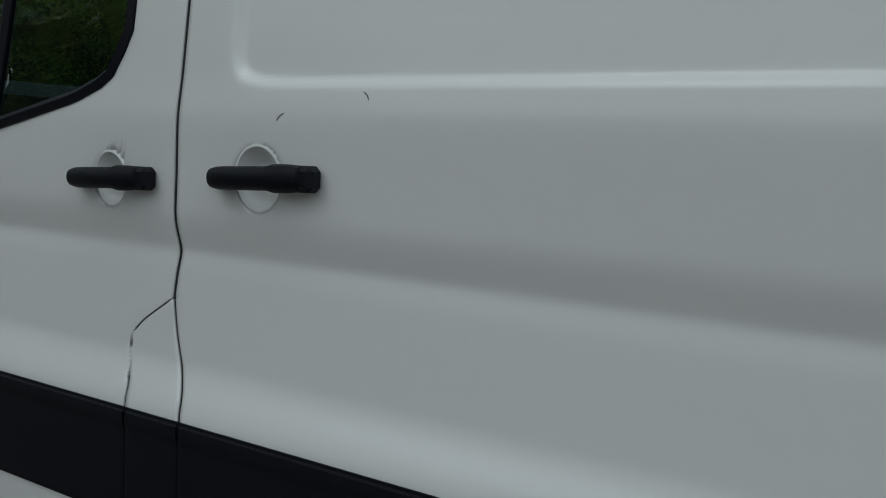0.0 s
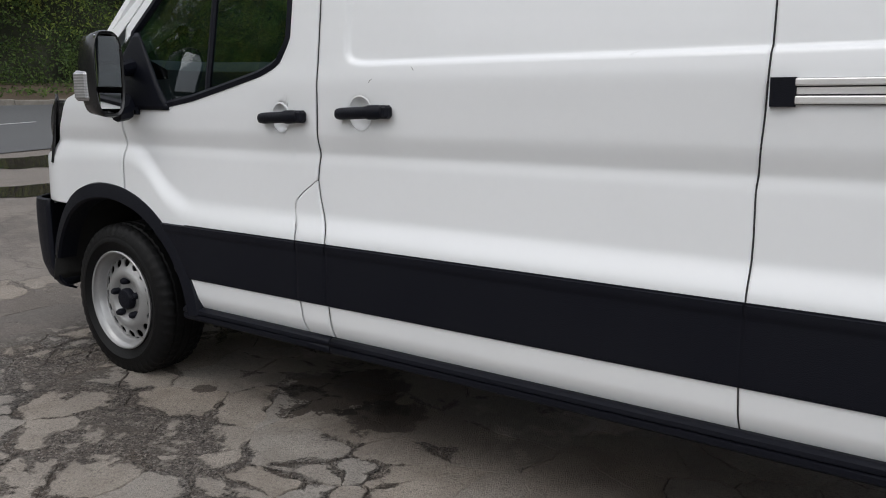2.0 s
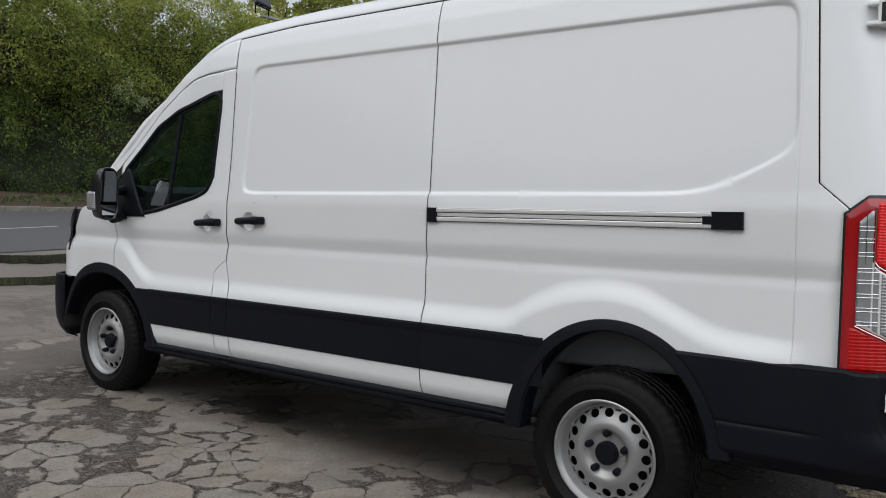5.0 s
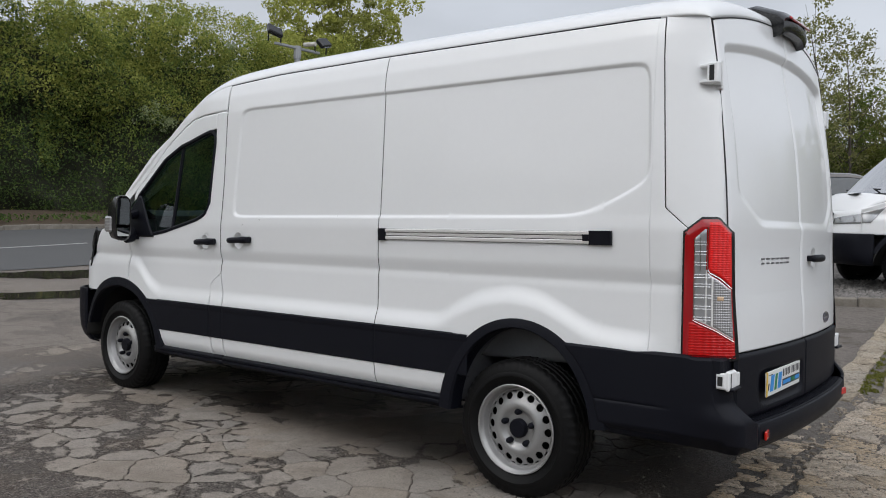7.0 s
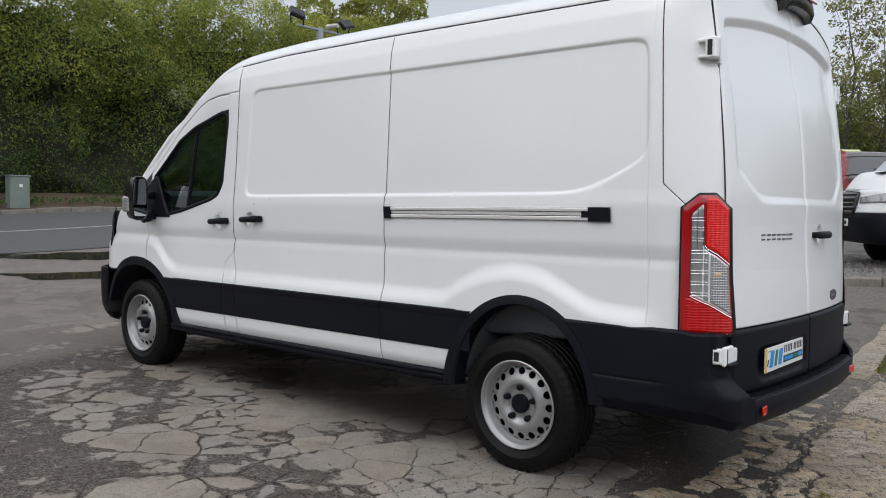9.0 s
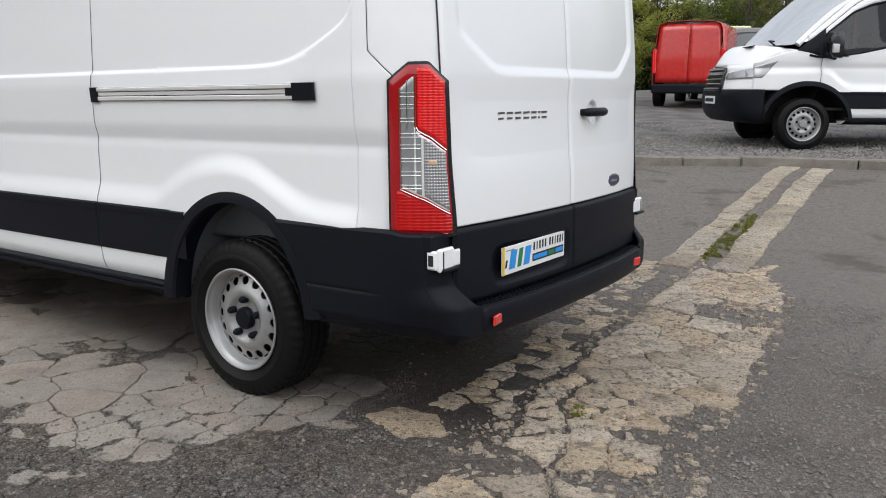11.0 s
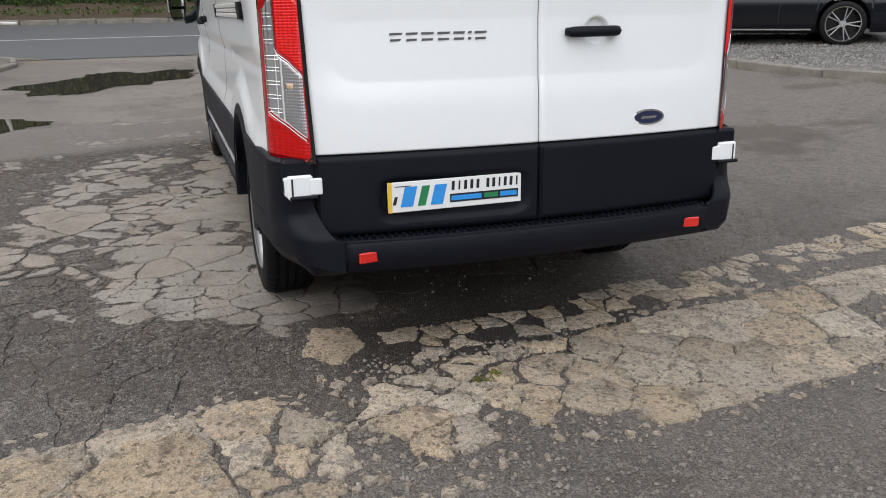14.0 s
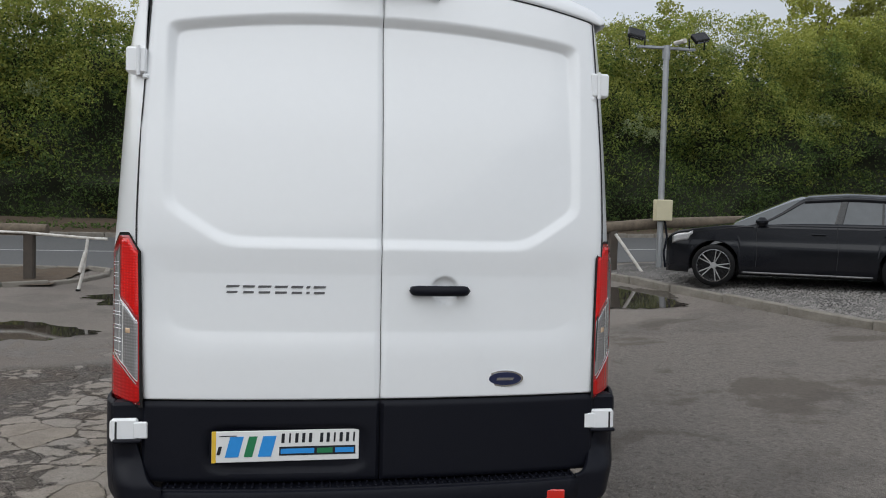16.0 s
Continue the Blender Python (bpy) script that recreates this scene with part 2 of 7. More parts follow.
        if solid:
            md = ob.modifiers.new("thick", "SOLIDIFY")
            md.thickness, md.offset = solid, 0
        return ob


def empty(name, m=None):
    ob = new(name)
    ob.empty_display_size = 0.2
    if m:
        ob.matrix_basis = m
    return ob


def lin(a, b, n):
    return [a + (b - a) * i / (n - 1) for i in range(n)]


def table(xs, ys):
    xs, ys = np.array(xs, float), np.array(ys, float)
    return lambda x: float(np.interp(x, xs, ys))


def smooth_table(xs, ys, width):
    """A table with its corners rounded over that width."""
    g = np.arange(xs[0] - 4 * width, xs[-1] + 4 * width, width / 6)
    k = np.exp(-0.5 * (np.arange(-18, 19) / 6) ** 2)
    v = np.convolve(np.pad(np.interp(g, xs, ys), 18, mode="edge"), k / k.sum(), mode="valid")
    return lambda x: float(np.interp(x, g, v))


def step(a, b, x):
    t = min(max((x - a) / (b - a), 0), 1)
    return t * t * (3 - 2 * t)


def rot_to(axis):
    """Turns local z to the axis."""
    return Vector((0, 0, 1)).rotation_difference(Vector(axis)).to_matrix().to_4x4()


# ---- ground ----
RISE = smooth_table([-60, 0.3, 0.9, 1.6, 3.3, 5, 6.6, 9, 14, 20, 40, 60], [0, 0, 0.003, 0.018, 0.09, 0.24, 0.40, 0.50, 0.68, 0.93, 1.3, 1.3], 0.35)


def soft_plus(v, k=0.8):
    return k * math.log1p(math.exp(max(min(v / k, 40), -40)))


def ground_z(x, y):
    """The yard rises gently away from the van, towards the road and the gravel."""
    return RISE(min(max(y, -50), 50)) * (1 - 0.45 * step(-6, -12, x)) + 0.035 * min(soft_plus(-x - 0.8), 20)


def tarmac_material(name, plates=False):
    """Dark gravelly tarmac; on plates the pale wearing course is still there, worn away raggedly from the cracks."""
    m = bpy.data.materials.new(name)
    m.use_nodes = True
    n, l = m.node_tree.nodes, m.node_tree.links
    bsdf = n["Principled BSDF"]
    tc = n.new("ShaderNodeTexCoord")
    pos = tc.outputs["Object"]

    def noise(scale, detail=5, src=None, rough=0.55, dist=0.0):
        t = n.new("ShaderNodeTexNoise")
        t.inputs["Scale"].default_value, t.inputs["Detail"].default_value = scale, detail
        t.inputs["Roughness"].default_value, t.inputs["Distortion"].default_value = rough, dist
        l.new(src or pos, t.inputs["Vector"])
        return t

    def ramp(src, a, b, lo=0.0, hi=1.0):
        r = n.new("ShaderNodeMapRange")
        r.inputs["From Min"].default_value, r.inputs["From Max"].default_value = a, b
        r.inputs["To Min"].default_value, r.inputs["To Max"].default_value = lo, hi
        l.new(src, r.inputs["Value"])
        return r.outputs["Result"]

    def math_node(op, a, b=None):
        k = n.new("ShaderNodeMath")
        k.operation = op
        for i, v in enumerate((a, b)):
            if v is None:
                continue
            if isinstance(v, (int, float)):
                k.inputs[i].default_value = v
            else:
                l.new(v, k.inputs[i])
        return k.outputs[0]

    def mix(f, a, b):
        k = n.new("ShaderNodeMix")
        k.data_type = "RGBA"
        for key, v in (("Factor", f), ("A", a), ("B", b)):
            if isinstance(v, tuple):
                k.inputs[key].default_value = (*v, 1)
            elif isinstance(v, float):
                k.inputs[key].default_value = v
            else:
                l.new(v, k.inputs[key])
        return k.outputs["Result"]

    # positions bent by noise, so that cracks wander
    warp = noise(1.7, 4)
    add = n.new("ShaderNodeVectorMath")
    add.operation = "MULTIPLY_ADD"
    l.new(warp.outputs["Color"], add.inputs[0])
    add.inputs[1].default_value = (0.55, 0.55, 0)
    l.new(pos, add.inputs[2])
    flat = n.new("ShaderNodeVectorMath")
    flat.operation = "MULTIPLY"
    l.new(add.outputs["Vector"], flat.inputs[0])
    flat.inputs[1].default_value = (1, 1, 0)

    def cracks(scale, width):
        v = n.new("ShaderNodeTexVoronoi")
        v.feature = "DISTANCE_TO_EDGE"
        v.inputs["Scale"].default_value = scale
        l.new(flat.outputs["Vector"], v.inputs["Vector"])
        return ramp(v.outputs["Distance"], 0.0, width, 1.0, 0.0)

    def stones(scale):
        """A random value for each small stone of the aggregate, and the distance from its middle."""
        v = n.new("ShaderNodeTexVoronoi")
        v.inputs["Scale"].default_value = scale
        l.new(pos, v.inputs["Vector"])
        c = n.new("ShaderNodeSeparateColor")
        l.new(v.outputs["Color"], c.inputs["Color"])
        return c.outputs["Red"], c.outputs["Green"], v.outputs["Distance"]

    big, small = cracks(1.15, 0.012), cracks(3.2, 0.030)
    area = ramp(noise(0.55, 3).outputs["Fac"], 0.41, 0.52)
    crack = math_node("MAXIMUM", big, math_node("MULTIPLY", small, area))
    halo = math_node("MULTIPLY", cracks(1.15, 0.10), 0.075)
    # pale worn skin lying over a darker, coarser layer
    sep = n.new("ShaderNodeSeparateXYZ")
    l.new(pos, sep.inputs[0])
    lot = math_node("MULTIPLY", ramp(sep.outputs["Y"], 0.9, 2.6, 1.0, 0.10), ramp(sep.outputs["X"], -3.2, -1.6, 0.35, 0.5))
    lot = math_node("MULTIPLY", lot, ramp(sep.outputs["X"], -0.9, -0.3, 1.0, 0.06))
    lot = math_node("MULTIPLY", lot, ramp(sep.outputs["Y"], -3.0, -1.9, 0.28, 1.0))
    field = math_node("SUBTRACT", noise(1.05, 10, dist=0.35, rough=0.66).outputs["Fac"], halo)
    if plates:
        lot, crack = 1.0, 0.0
        edge = n.new("ShaderNodeAttribute")
        edge.attribute_name = "inward"
        trend = math_node("ADD", ramp(sep.outputs["Y"], -2.7, -1.0, -0.050, 0.058), ramp(sep.outputs["X"], -1.6, 0.5, -0.11, 0.0))
        end = math_node("SUBTRACT", sep.outputs["X"], math_node("MULTIPLY", sep.outputs["Y"], 0.49))
        trend = math_node("ADD", trend, ramp(end, 4.72, 5.02, 0.0, -0.3))
        trend = math_node("ADD", trend, ramp(sep.outputs["X"], 1.3, 2.4, 0.0, 0.030))
        trend = math_node("SUBTRACT", trend, math_node("MULTIPLY", ramp(sep.outputs["X"], 3.5, 3.9, 0.0, 0.3), ramp(sep.outputs["Y"], -0.55, -0.2)))
        trend = math_node("ADD", trend, ramp(edge.outputs["Fac"], 0.0, 1.0, -0.085, 0.0))
        field = math_node("ADD", trend, noise(1.25, 11, dist=0.35, rough=0.68).outputs["Fac"])
        field = math_node("ADD", field, ramp(noise(3.6, 9, rough=0.7).outputs["Fac"], 0.3, 0.7, -0.075, 0.075))
    patch = ramp(field, 0.468, 0.492) if plates else ramp(field, 0.452, 0.477)
    pale = math_node("MULTIPLY", patch, lot)
    rnd, rnd2, dist = stones(115)
    tiny, tiny2, tdist = stones(250)
    fine = noise(140, 3)
    dark = mix(ramp(tiny, 0.0, 1.0), (0.062, 0.052, 0.045), (0.178, 0.150, 0.131))
    dark = mix(ramp(noise(0.5, 4).outputs["Fac"], 0.4, 0.65, 0.0, 0.5), dark, (0.147, 0.125, 0.108))
    dark = mix(ramp(noise(2.3, 6, rough=0.65).outputs["Fac"], 0.48, 0.62, 0.0, 0.45), dark, (0.068, 0.058, 0.050))
    dark = mix(ramp(noise(1.4, 6, rough=0.6).outputs["Fac"], 0.50, 0.60, 0.0, 0.55), dark, (0.107, 0.082, 0.064))
    dark = mix(ramp(rnd, 0.70, 0.95, 0.0, 0.75), dark, (0.293, 0.262, 0.232))
    dark = mix(ramp(rnd2, 0.70, 0.95, 0.0, 0.8), dark, (0.023, 0.021, 0.019))
    light = mix(ramp(tiny, 0.0, 1.0), (0.275, 0.240, 0.205), (0.444, 0.389, 0.335))
    light = mix(ramp(noise(5, 7, rough=0.62).outputs["Fac"], 0.46, 0.64, 0.0, 0.45), light, (0.206, 0.176, 0.147))
    light = mix(ramp(rnd, 0.82, 0.97, 0.0, 0.45), light, (0.112, 0.100, 0.088))
    light = mix(ramp(noise(1.7, 6, rough=0.6).outputs["Fac"], 0.40, 0.62, 0.0, 0.35), light, (0.235, 0.212, 0.190))
    # paler beyond the van's right-hand side
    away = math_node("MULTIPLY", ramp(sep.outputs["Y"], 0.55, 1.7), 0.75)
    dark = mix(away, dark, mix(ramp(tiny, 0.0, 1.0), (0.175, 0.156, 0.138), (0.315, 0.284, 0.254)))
    # worn-in grit: dark hollows and pale stones a few centimetres across
    dark = mix(ramp(noise(20, 8, rough=0.78).outputs["Fac"], 0.50, 0.64, 0.0, 0.50), dark, (0.040, 0.034, 0.030))
    dark = mix(ramp(noise(31, 8, rough=0.80).outputs["Fac"], 0.52, 0.65, 0.0, 0.85), dark, (0.33, 0.295, 0.262))
    # paler again past the van's rear end
    rearward = math_node("MULTIPLY", ramp(sep.outputs["X"], 4.6, 5.6), 0.34)
    dark = mix(rearward, dark, mix(ramp(tiny2, 0.0, 1.0), (0.155, 0.140, 0.125), (0.300, 0.272, 0.246)))
    film = ramp(noise(0.85, 6, rough=0.6, dist=0.4).outputs["Fac"], 0.555, 0.61, 0.0, 0.7)
    dark = mix(film, dark, (0.123, 0.103, 0.085))
    # towards the road it is smoother and paler
    slant = math_node("ADD", sep.outputs["X"], math_node("MULTIPLY", sep.outputs["Y"], 0.25))
    dark = mix(math_node("MULTIPLY", ramp(slant, -1.15, -0.85, 1.0, 0.0), 0.72), dark, mix(ramp(tiny2, 0.0, 1.0), (0.225, 0.198, 0.176), (0.300, 0.265, 0.236)))
    col = mix(pale, dark, light)
    # random damp stains; under the van, wet ground with its shadow painted in
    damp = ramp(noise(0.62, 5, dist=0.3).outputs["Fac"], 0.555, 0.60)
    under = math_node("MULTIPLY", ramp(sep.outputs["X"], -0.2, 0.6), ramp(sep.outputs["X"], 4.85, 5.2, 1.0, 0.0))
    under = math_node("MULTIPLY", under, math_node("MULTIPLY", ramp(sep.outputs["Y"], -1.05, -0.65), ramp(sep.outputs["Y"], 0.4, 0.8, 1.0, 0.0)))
    wet_shade = math_node("MAXIMUM", math_node("MULTIPLY", damp, 0.28), math_node("MULTIPLY", ramp(noise(1.1, 5, dist=0.6).outputs["Fac"], 0.42, 0.50), under))
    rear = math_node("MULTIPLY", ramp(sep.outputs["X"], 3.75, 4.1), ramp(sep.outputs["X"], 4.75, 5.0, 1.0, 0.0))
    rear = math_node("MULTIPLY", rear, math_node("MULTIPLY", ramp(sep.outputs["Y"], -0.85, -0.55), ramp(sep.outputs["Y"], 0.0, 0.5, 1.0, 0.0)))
    wet_shade = math_node("MAXIMUM", wet_shade, math_node("MULTIPLY", rear, ramp(noise(2.2, 6, rough=0.6).outputs["Fac"], 0.30, 0.46)))
    wet_shade_col = n.new("ShaderNodeMix")
    wet_shade_col.data_type, wet_shade_col.blend_type = "RGBA", "MULTIPLY"
    l.new(math_node("MULTIPLY", wet_shade, 0.85), wet_shade_col.inputs["Factor"])
    l.new(col, wet_shade_col.inputs["A"])
    wet_shade_col.inputs["B"].default_value = (0.26, 0.24, 0.23, 1)
    col = mix(math_node("MULTIPLY", crack, math_node("MULTIPLY", lot, 0.62)), wet_shade_col.outputs["Result"], (0.030, 0.026, 0.023))
    l.new(col, bsdf.inputs["Base Color"])
    rgh = math_node("SUBTRACT", 0.9, math_node("MULTIPLY", wet_shade, 0.36))
    l.new(rgh, bsdf.inputs["Roughness"])
    bsdf.inputs["Specular IOR Level"].default_value = 0.3
    h = math_node("ADD", math_node("MULTIPLY", pale, 0.55), math_node("MULTIPLY", fine.outputs["Fac"], 0.5))
    h = math_node("SUBTRACT", h, math_node("MULTIPLY", crack, math_node("MULTIPLY", lot, 1.2)))
    h = math_node("SUBTRACT", h, math_node("MULTIPLY", dist, math_node("SUBTRACT", 1.1, math_node("MULTIPLY", pale, 0.8))))
    h = math_node("SUBTRACT", h, math_node("MULTIPLY", tdist, 0.35))
    b = n.new("ShaderNodeBump")
    b.inputs["Strength"].default_value, b.inputs["Distance"].default_value = 1.0, 0.013
    l.new(h, b.inputs["Height"])
    l.new(b.outputs["Normal"], bsdf.inputs["Normal"])
    return m


def rubble_material(name, a, b, spot, pit=0.8, relief=0.035):
    """Rough broken concrete: two colours in blotches, stones of its aggregate, pits and relief."""
    m = material(name, a, 0.92, second=b, scale=6, fine=45, mix=1.0, spec=0.25)
    n, l = m.node_tree.nodes, m.node_tree.links
    bsdf = n["Principled BSDF"]
    tc = n.new("ShaderNodeTexCoord")
    src, hgt = bsdf.inputs["Base Color"].links[0].from_socket, None
    for scale, hi, colour in ((110, 0.68, spot), (60, 0.80, (0.075, 0.065, 0.055)), (230, 0.6, (a[0] * 1.25, a[1] * 1.25, a[2] * 1.25))):
        v, c, r, x = n.new("ShaderNodeTexVoronoi"), n.new("ShaderNodeSeparateColor"), n.new("ShaderNodeMapRange"), n.new("ShaderNodeMix")
        v.inputs["Scale"].default_value = scale
        l.new(tc.outputs["Object"], v.inputs["Vector"])
        l.new(v.outputs["Color"], c.inputs["Color"])
        l.new(c.outputs["Red"], r.inputs["Value"])
        r.inputs["From Min"].default_value, r.inputs["From Max"].default_value, r.inputs["To Max"].default_value = hi, 1.0, 0.75
        x.data_type = "RGBA"
        x.inputs["B"].default_value = (*colour, 1)
        l.new(r.outputs["Result"], x.inputs["Factor"])
        l.new(src, x.inputs["A"])
        src = x.outputs["Result"]
        hgt = hgt or v.outputs["Distance"]
    pits, deep, x = n.new("ShaderNodeTexNoise"), n.new("ShaderNodeMapRange"), n.new("ShaderNodeMix")
    pits.inputs["Scale"].default_value, pits.inputs["Detail"].default_value, pits.inputs["Roughness"].default_value = 48, 9, 0.8
    l.new(tc.outputs["Object"], pits.inputs["Vector"])
    deep.inputs["From Min"].default_value, deep.inputs["From Max"].default_value, deep.inputs["To Max"].default_value = 0.50, 0.36, pit
    l.new(pits.outputs["Fac"], deep.inputs["Value"])
    x.data_type = "RGBA"
    x.inputs["B"].default_value = (0.15, 0.122, 0.095, 1)
    l.new(deep.outputs["Result"], x.inputs["Factor"])
    l.new(src, x.inputs["A"])
    src = x.outputs["Result"]
    wear, amount, x = n.new("ShaderNodeTexNoise"), n.new("ShaderNodeMapRange"), n.new("ShaderNodeMix")
    wear.inputs["Scale"].default_value, wear.inputs["Detail"].default_value, wear.inputs["Roughness"].default_value = 8, 10, 0.72
    l.new(tc.outputs["Object"], wear.inputs["Vector"])
    amount.inputs["From Min"].default_value, amount.inputs["From Max"].default_value = 0.445, 0.405
    amount.inputs["To Max"].default_value = 0.5
    l.new(wear.outputs["Fac"], amount.inputs["Value"])
    x.data_type = "RGBA"
    x.inputs["B"].default_value = (0.12, 0.102, 0.086, 1)
    l.new(amount.outputs["Result"], x.inputs["Factor"])
    l.new(src, x.inputs["A"])
    l.new(x.outputs["Result"], bsdf.inputs["Base Color"])
    rough = n.new("ShaderNodeTexNoise")
    rough.inputs["Scale"].default_value, rough.inputs["Detail"].default_value, rough.inputs["Roughness"].default_value = 26, 10, 0.78
    l.new(tc.outputs["Object"], rough.inputs["Vector"])
    sub2 = n.new("ShaderNodeMath")
    sub2.operation = "MULTIPLY_ADD"
    sub2.inputs[1].default_value = -0.25
    l.new(hgt, sub2.inputs[0])
    l.new(rough.outputs["Fac"], sub2.inputs[2])
    bp = n.new("ShaderNodeBump")
    bp.inputs["Strength"].default_value, bp.inputs["Distance"].default_value = 1.0, relief
    l.new(sub2.outputs[0], bp.inputs["Height"])
    l.new(bp.outputs["Normal"], bsdf.inputs["Normal"])
    return m


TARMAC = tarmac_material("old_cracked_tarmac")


def spread(lo, hi, near_lo, near_hi, fine, coarse_n):
    """Positions that are dense in the middle and open out to the edges."""
    a = [near_lo - (near_lo - lo) * (i / coarse_n) ** 2.5 for i in range(coarse_n, 0, -1)]
    b = list(np.arange(near_lo, near_hi, fine))
    c = [near_hi + (hi - near_hi) * (i / coarse_n) ** 2.5 for i in range(coarse_n + 1)]
    return a + b + c


ground = Mesh()
ground.grid(lambda x, y: (x, y, ground_z(x, y) + 0.004 * noise.noise((x * 0.9, y * 0.9, 0))), spread(-900, 900, -12, 9, 0.25, 14), spread(-900, 900, -7, 11, 0.25, 14))
tagged(ground.made("ground", TARMAC, fix=False), "old tarmac yard with pale worn patches, cracks, damp stains and painted van shadow", "ground", kind="structure")


def simple_ground(name, mat, fn, us, vs, label, category):
    return tagged(Mesh().grid(fn, us, vs).made(name, mat, fix=False), label, category, kind="structure")


ROAD = material("smooth_grey_asphalt", (0.075, 0.076, 0.078), 0.85, second=(0.112, 0.112, 0.112), scale=0.7, fine=70, bump=0.5, bump_scale=160)
GRAVEL = material("dark_gravel", (0.050, 0.047, 0.045), 0.95, second=(0.20, 0.19, 0.18), scale=1.5, fine=38, mix=0.9, bump=1.0, bump_scale=45, spec=0.2)
KERB = material("weathered_concrete_kerb", (0.24, 0.22, 0.19), 0.9, second=(0.13, 0.115, 0.095), scale=7, fine=60, mix=0.9, bump=0.5)
LINE_WHITE = material("worn_white_road_paint", (0.55, 0.55, 0.53), 0.7, second=(0.3, 0.3, 0.3), scale=6, fine=60, mix=0.7)
LINE_YELLOW = material("worn_yellow_road_paint", (0.45, 0.30, 0.05), 0.7, second=(0.25, 0.18, 0.07), scale=6, fine=60, mix=0.8)
SOIL = material("dark_leaf_litter", (0.045, 0.032, 0.022), 0.95, second=(0.11, 0.075, 0.045), scale=18, fine=90, mix=0.9, bump=0.9)
WATER = material("puddle_water", (0.035, 0.030, 0.025), 0.03, second=(0.05, 0.042, 0.034), scale=2, fine=10, rough_vary=0.015, spec=0.6)
WOOD = material("weathered_round_timber", (0.16, 0.125, 0.09), 0.85, second=(0.07, 0.055, 0.04), scale=9, fine=80, mix=0.9, bump=0.6)
DARK_WOOD = material("dark_stained_post", (0.055, 0.045, 0.038), 0.85, second=(0.10, 0.08, 0.06), scale=9, fine=80, bump=0.6)
GALV = material("galvanised_steel", (0.36, 0.37, 0.38), 0.5, metal=0.6, second=(0.24, 0.25, 0.26), scale=6, fine=60)
CREAM = material("cream_plastic_box", (0.55, 0.50, 0.34), 0.5, second=(0.45, 0.41, 0.28))
CABINET = material("green_grey_painted_steel", (0.15, 0.19, 0.165), 0.55, second=(0.22, 0.25, 0.23), scale=5, fine=60, bump=0.1)
WHITE_PIPE = material("chipped_white_pipe", (0.62, 0.61, 0.58), 0.55, second=(0.35, 0.30, 0.25), scale=12, fine=50, mix=0.8)

FAR_KERB, NEAR_EDGE, MIDDLE = -18.6, -9.1, -13.55
long_y = [y for y in np.arange(-70, 70, 1.0)]
simple_ground("road", ROAD, lambda x, y: (x, y, ground_z(x, y) + 0.012), lin(FAR_KERB, NEAR_EDGE, 24), long_y, "smooth grey asphalt road beyond the yard", "road")
for nm, y0, y1 in (("road_line", -60, 5.85), ("road_line", 8.8, 12.8), ("road_line", 15.8, 19.8), ("road_line", 22.8, 26.8), ("road_line", 29.8, 33.8)):
    simple_ground(nm, LINE_WHITE, lambda x, y: (x, y, ground_z(x, y) + 0.017), lin(MIDDLE - 0.06, MIDDLE + 0.06, 2), lin(y0, y1, int(y1 - y0) + 2), "worn white painted road line", "road marking")
simple_ground("verge", SOIL, lambda x, y: (x, y, ground_z(x, y) + 0.13 + 0.05 * noise.noise((x * 2, y * 2, 3)) + 0.35 * step(-19.4, -21.5, x)), lin(-26, FAR_KERB - 0.14, 24), long_y, "dark soil verge under the hedge", "verge")


def kerb_run(points, name, label, size=(0.9, 0.125, 0.12), lift=0.055):
    """A row of kerbstones along a line, each a piece of its own under one kerb."""
    run = tagged(empty(name), label, "kerb", kind="structure")
    data = []
    for k in range(3):
        me = Mesh().box((0, 0, 0), (size[0] - 0.012, size[1], size[2] + 0.16), 0.016).made("kerbstone", KERB, run)
        data.append(me.data)
        bpy.data.objects.remove(me)
    pts = [Vector((x, y, 0)) for x, y in points]
    for a, b in zip(pts, pts[1:]):
        n = max(round((b - a).length / size[0]), 1)
        for i in range(n):
            p = a.lerp(b, (i + 0.5) / n)
            ob = new("kerbstone", random.choice(data))
            ob.parent = run
            yaw = math.degrees(math.atan2(b.y - a.y, b.x - a.x))
            grade = math.degrees(math.atan2(ground_z(b.x, b.y) - ground_z(a.x, a.y), (b - a).length))
            ob.matrix_basis = pose(p.x, p.y, ground_z(p.x, p.y) + lift - 0.08 + random.uniform(-0.014, 0.012), 0, 0, yaw) @ pose(0, 0, 0, random.uniform(-4, 4), -grade + random.uniform(-1.0, 1.0), random.uniform(-2.0, 2.0)) @ Matrix.Diagonal(((b - a).length / n / size[0], 1, 1, 1))
    return run


GRAVEL_EDGE = [(-6.6, 5.25), (-5.4, 5.45), (-4.2, 5.62), (-2.9, 5.80), (-1.6, 5.98), (-0.3, 6.18), (1.0, 6.42), (2.3, 6.80), (3.6, 7.32), (4.9, 7.62), (6.2, 7.85), (9, 8.3), (14, 9.1)]
edge_y = table([x for x, _ in GRAVEL_EDGE], [y for _, y in GRAVEL_EDGE])
simple_ground("gravel", GRAVEL, lambda x, v: (x, edge_y(x) + 0.03 + 60 * v ** 2.2, ground_z(x, edge_y(x) + 0.03 + 60 * v ** 2.2) + 0.085 + 0.012 * noise.noise((x * 1.5, 60 * v ** 2.2 * 1.5, 5))), lin(-7.6, 24, 70), lin(0, 1, 60), "raised parking area of dark gravel behind a kerb", "gravel")
kerb_run(GRAVEL_EDGE, "kerb_gravel", "low weathered concrete kerb edging the gravel")
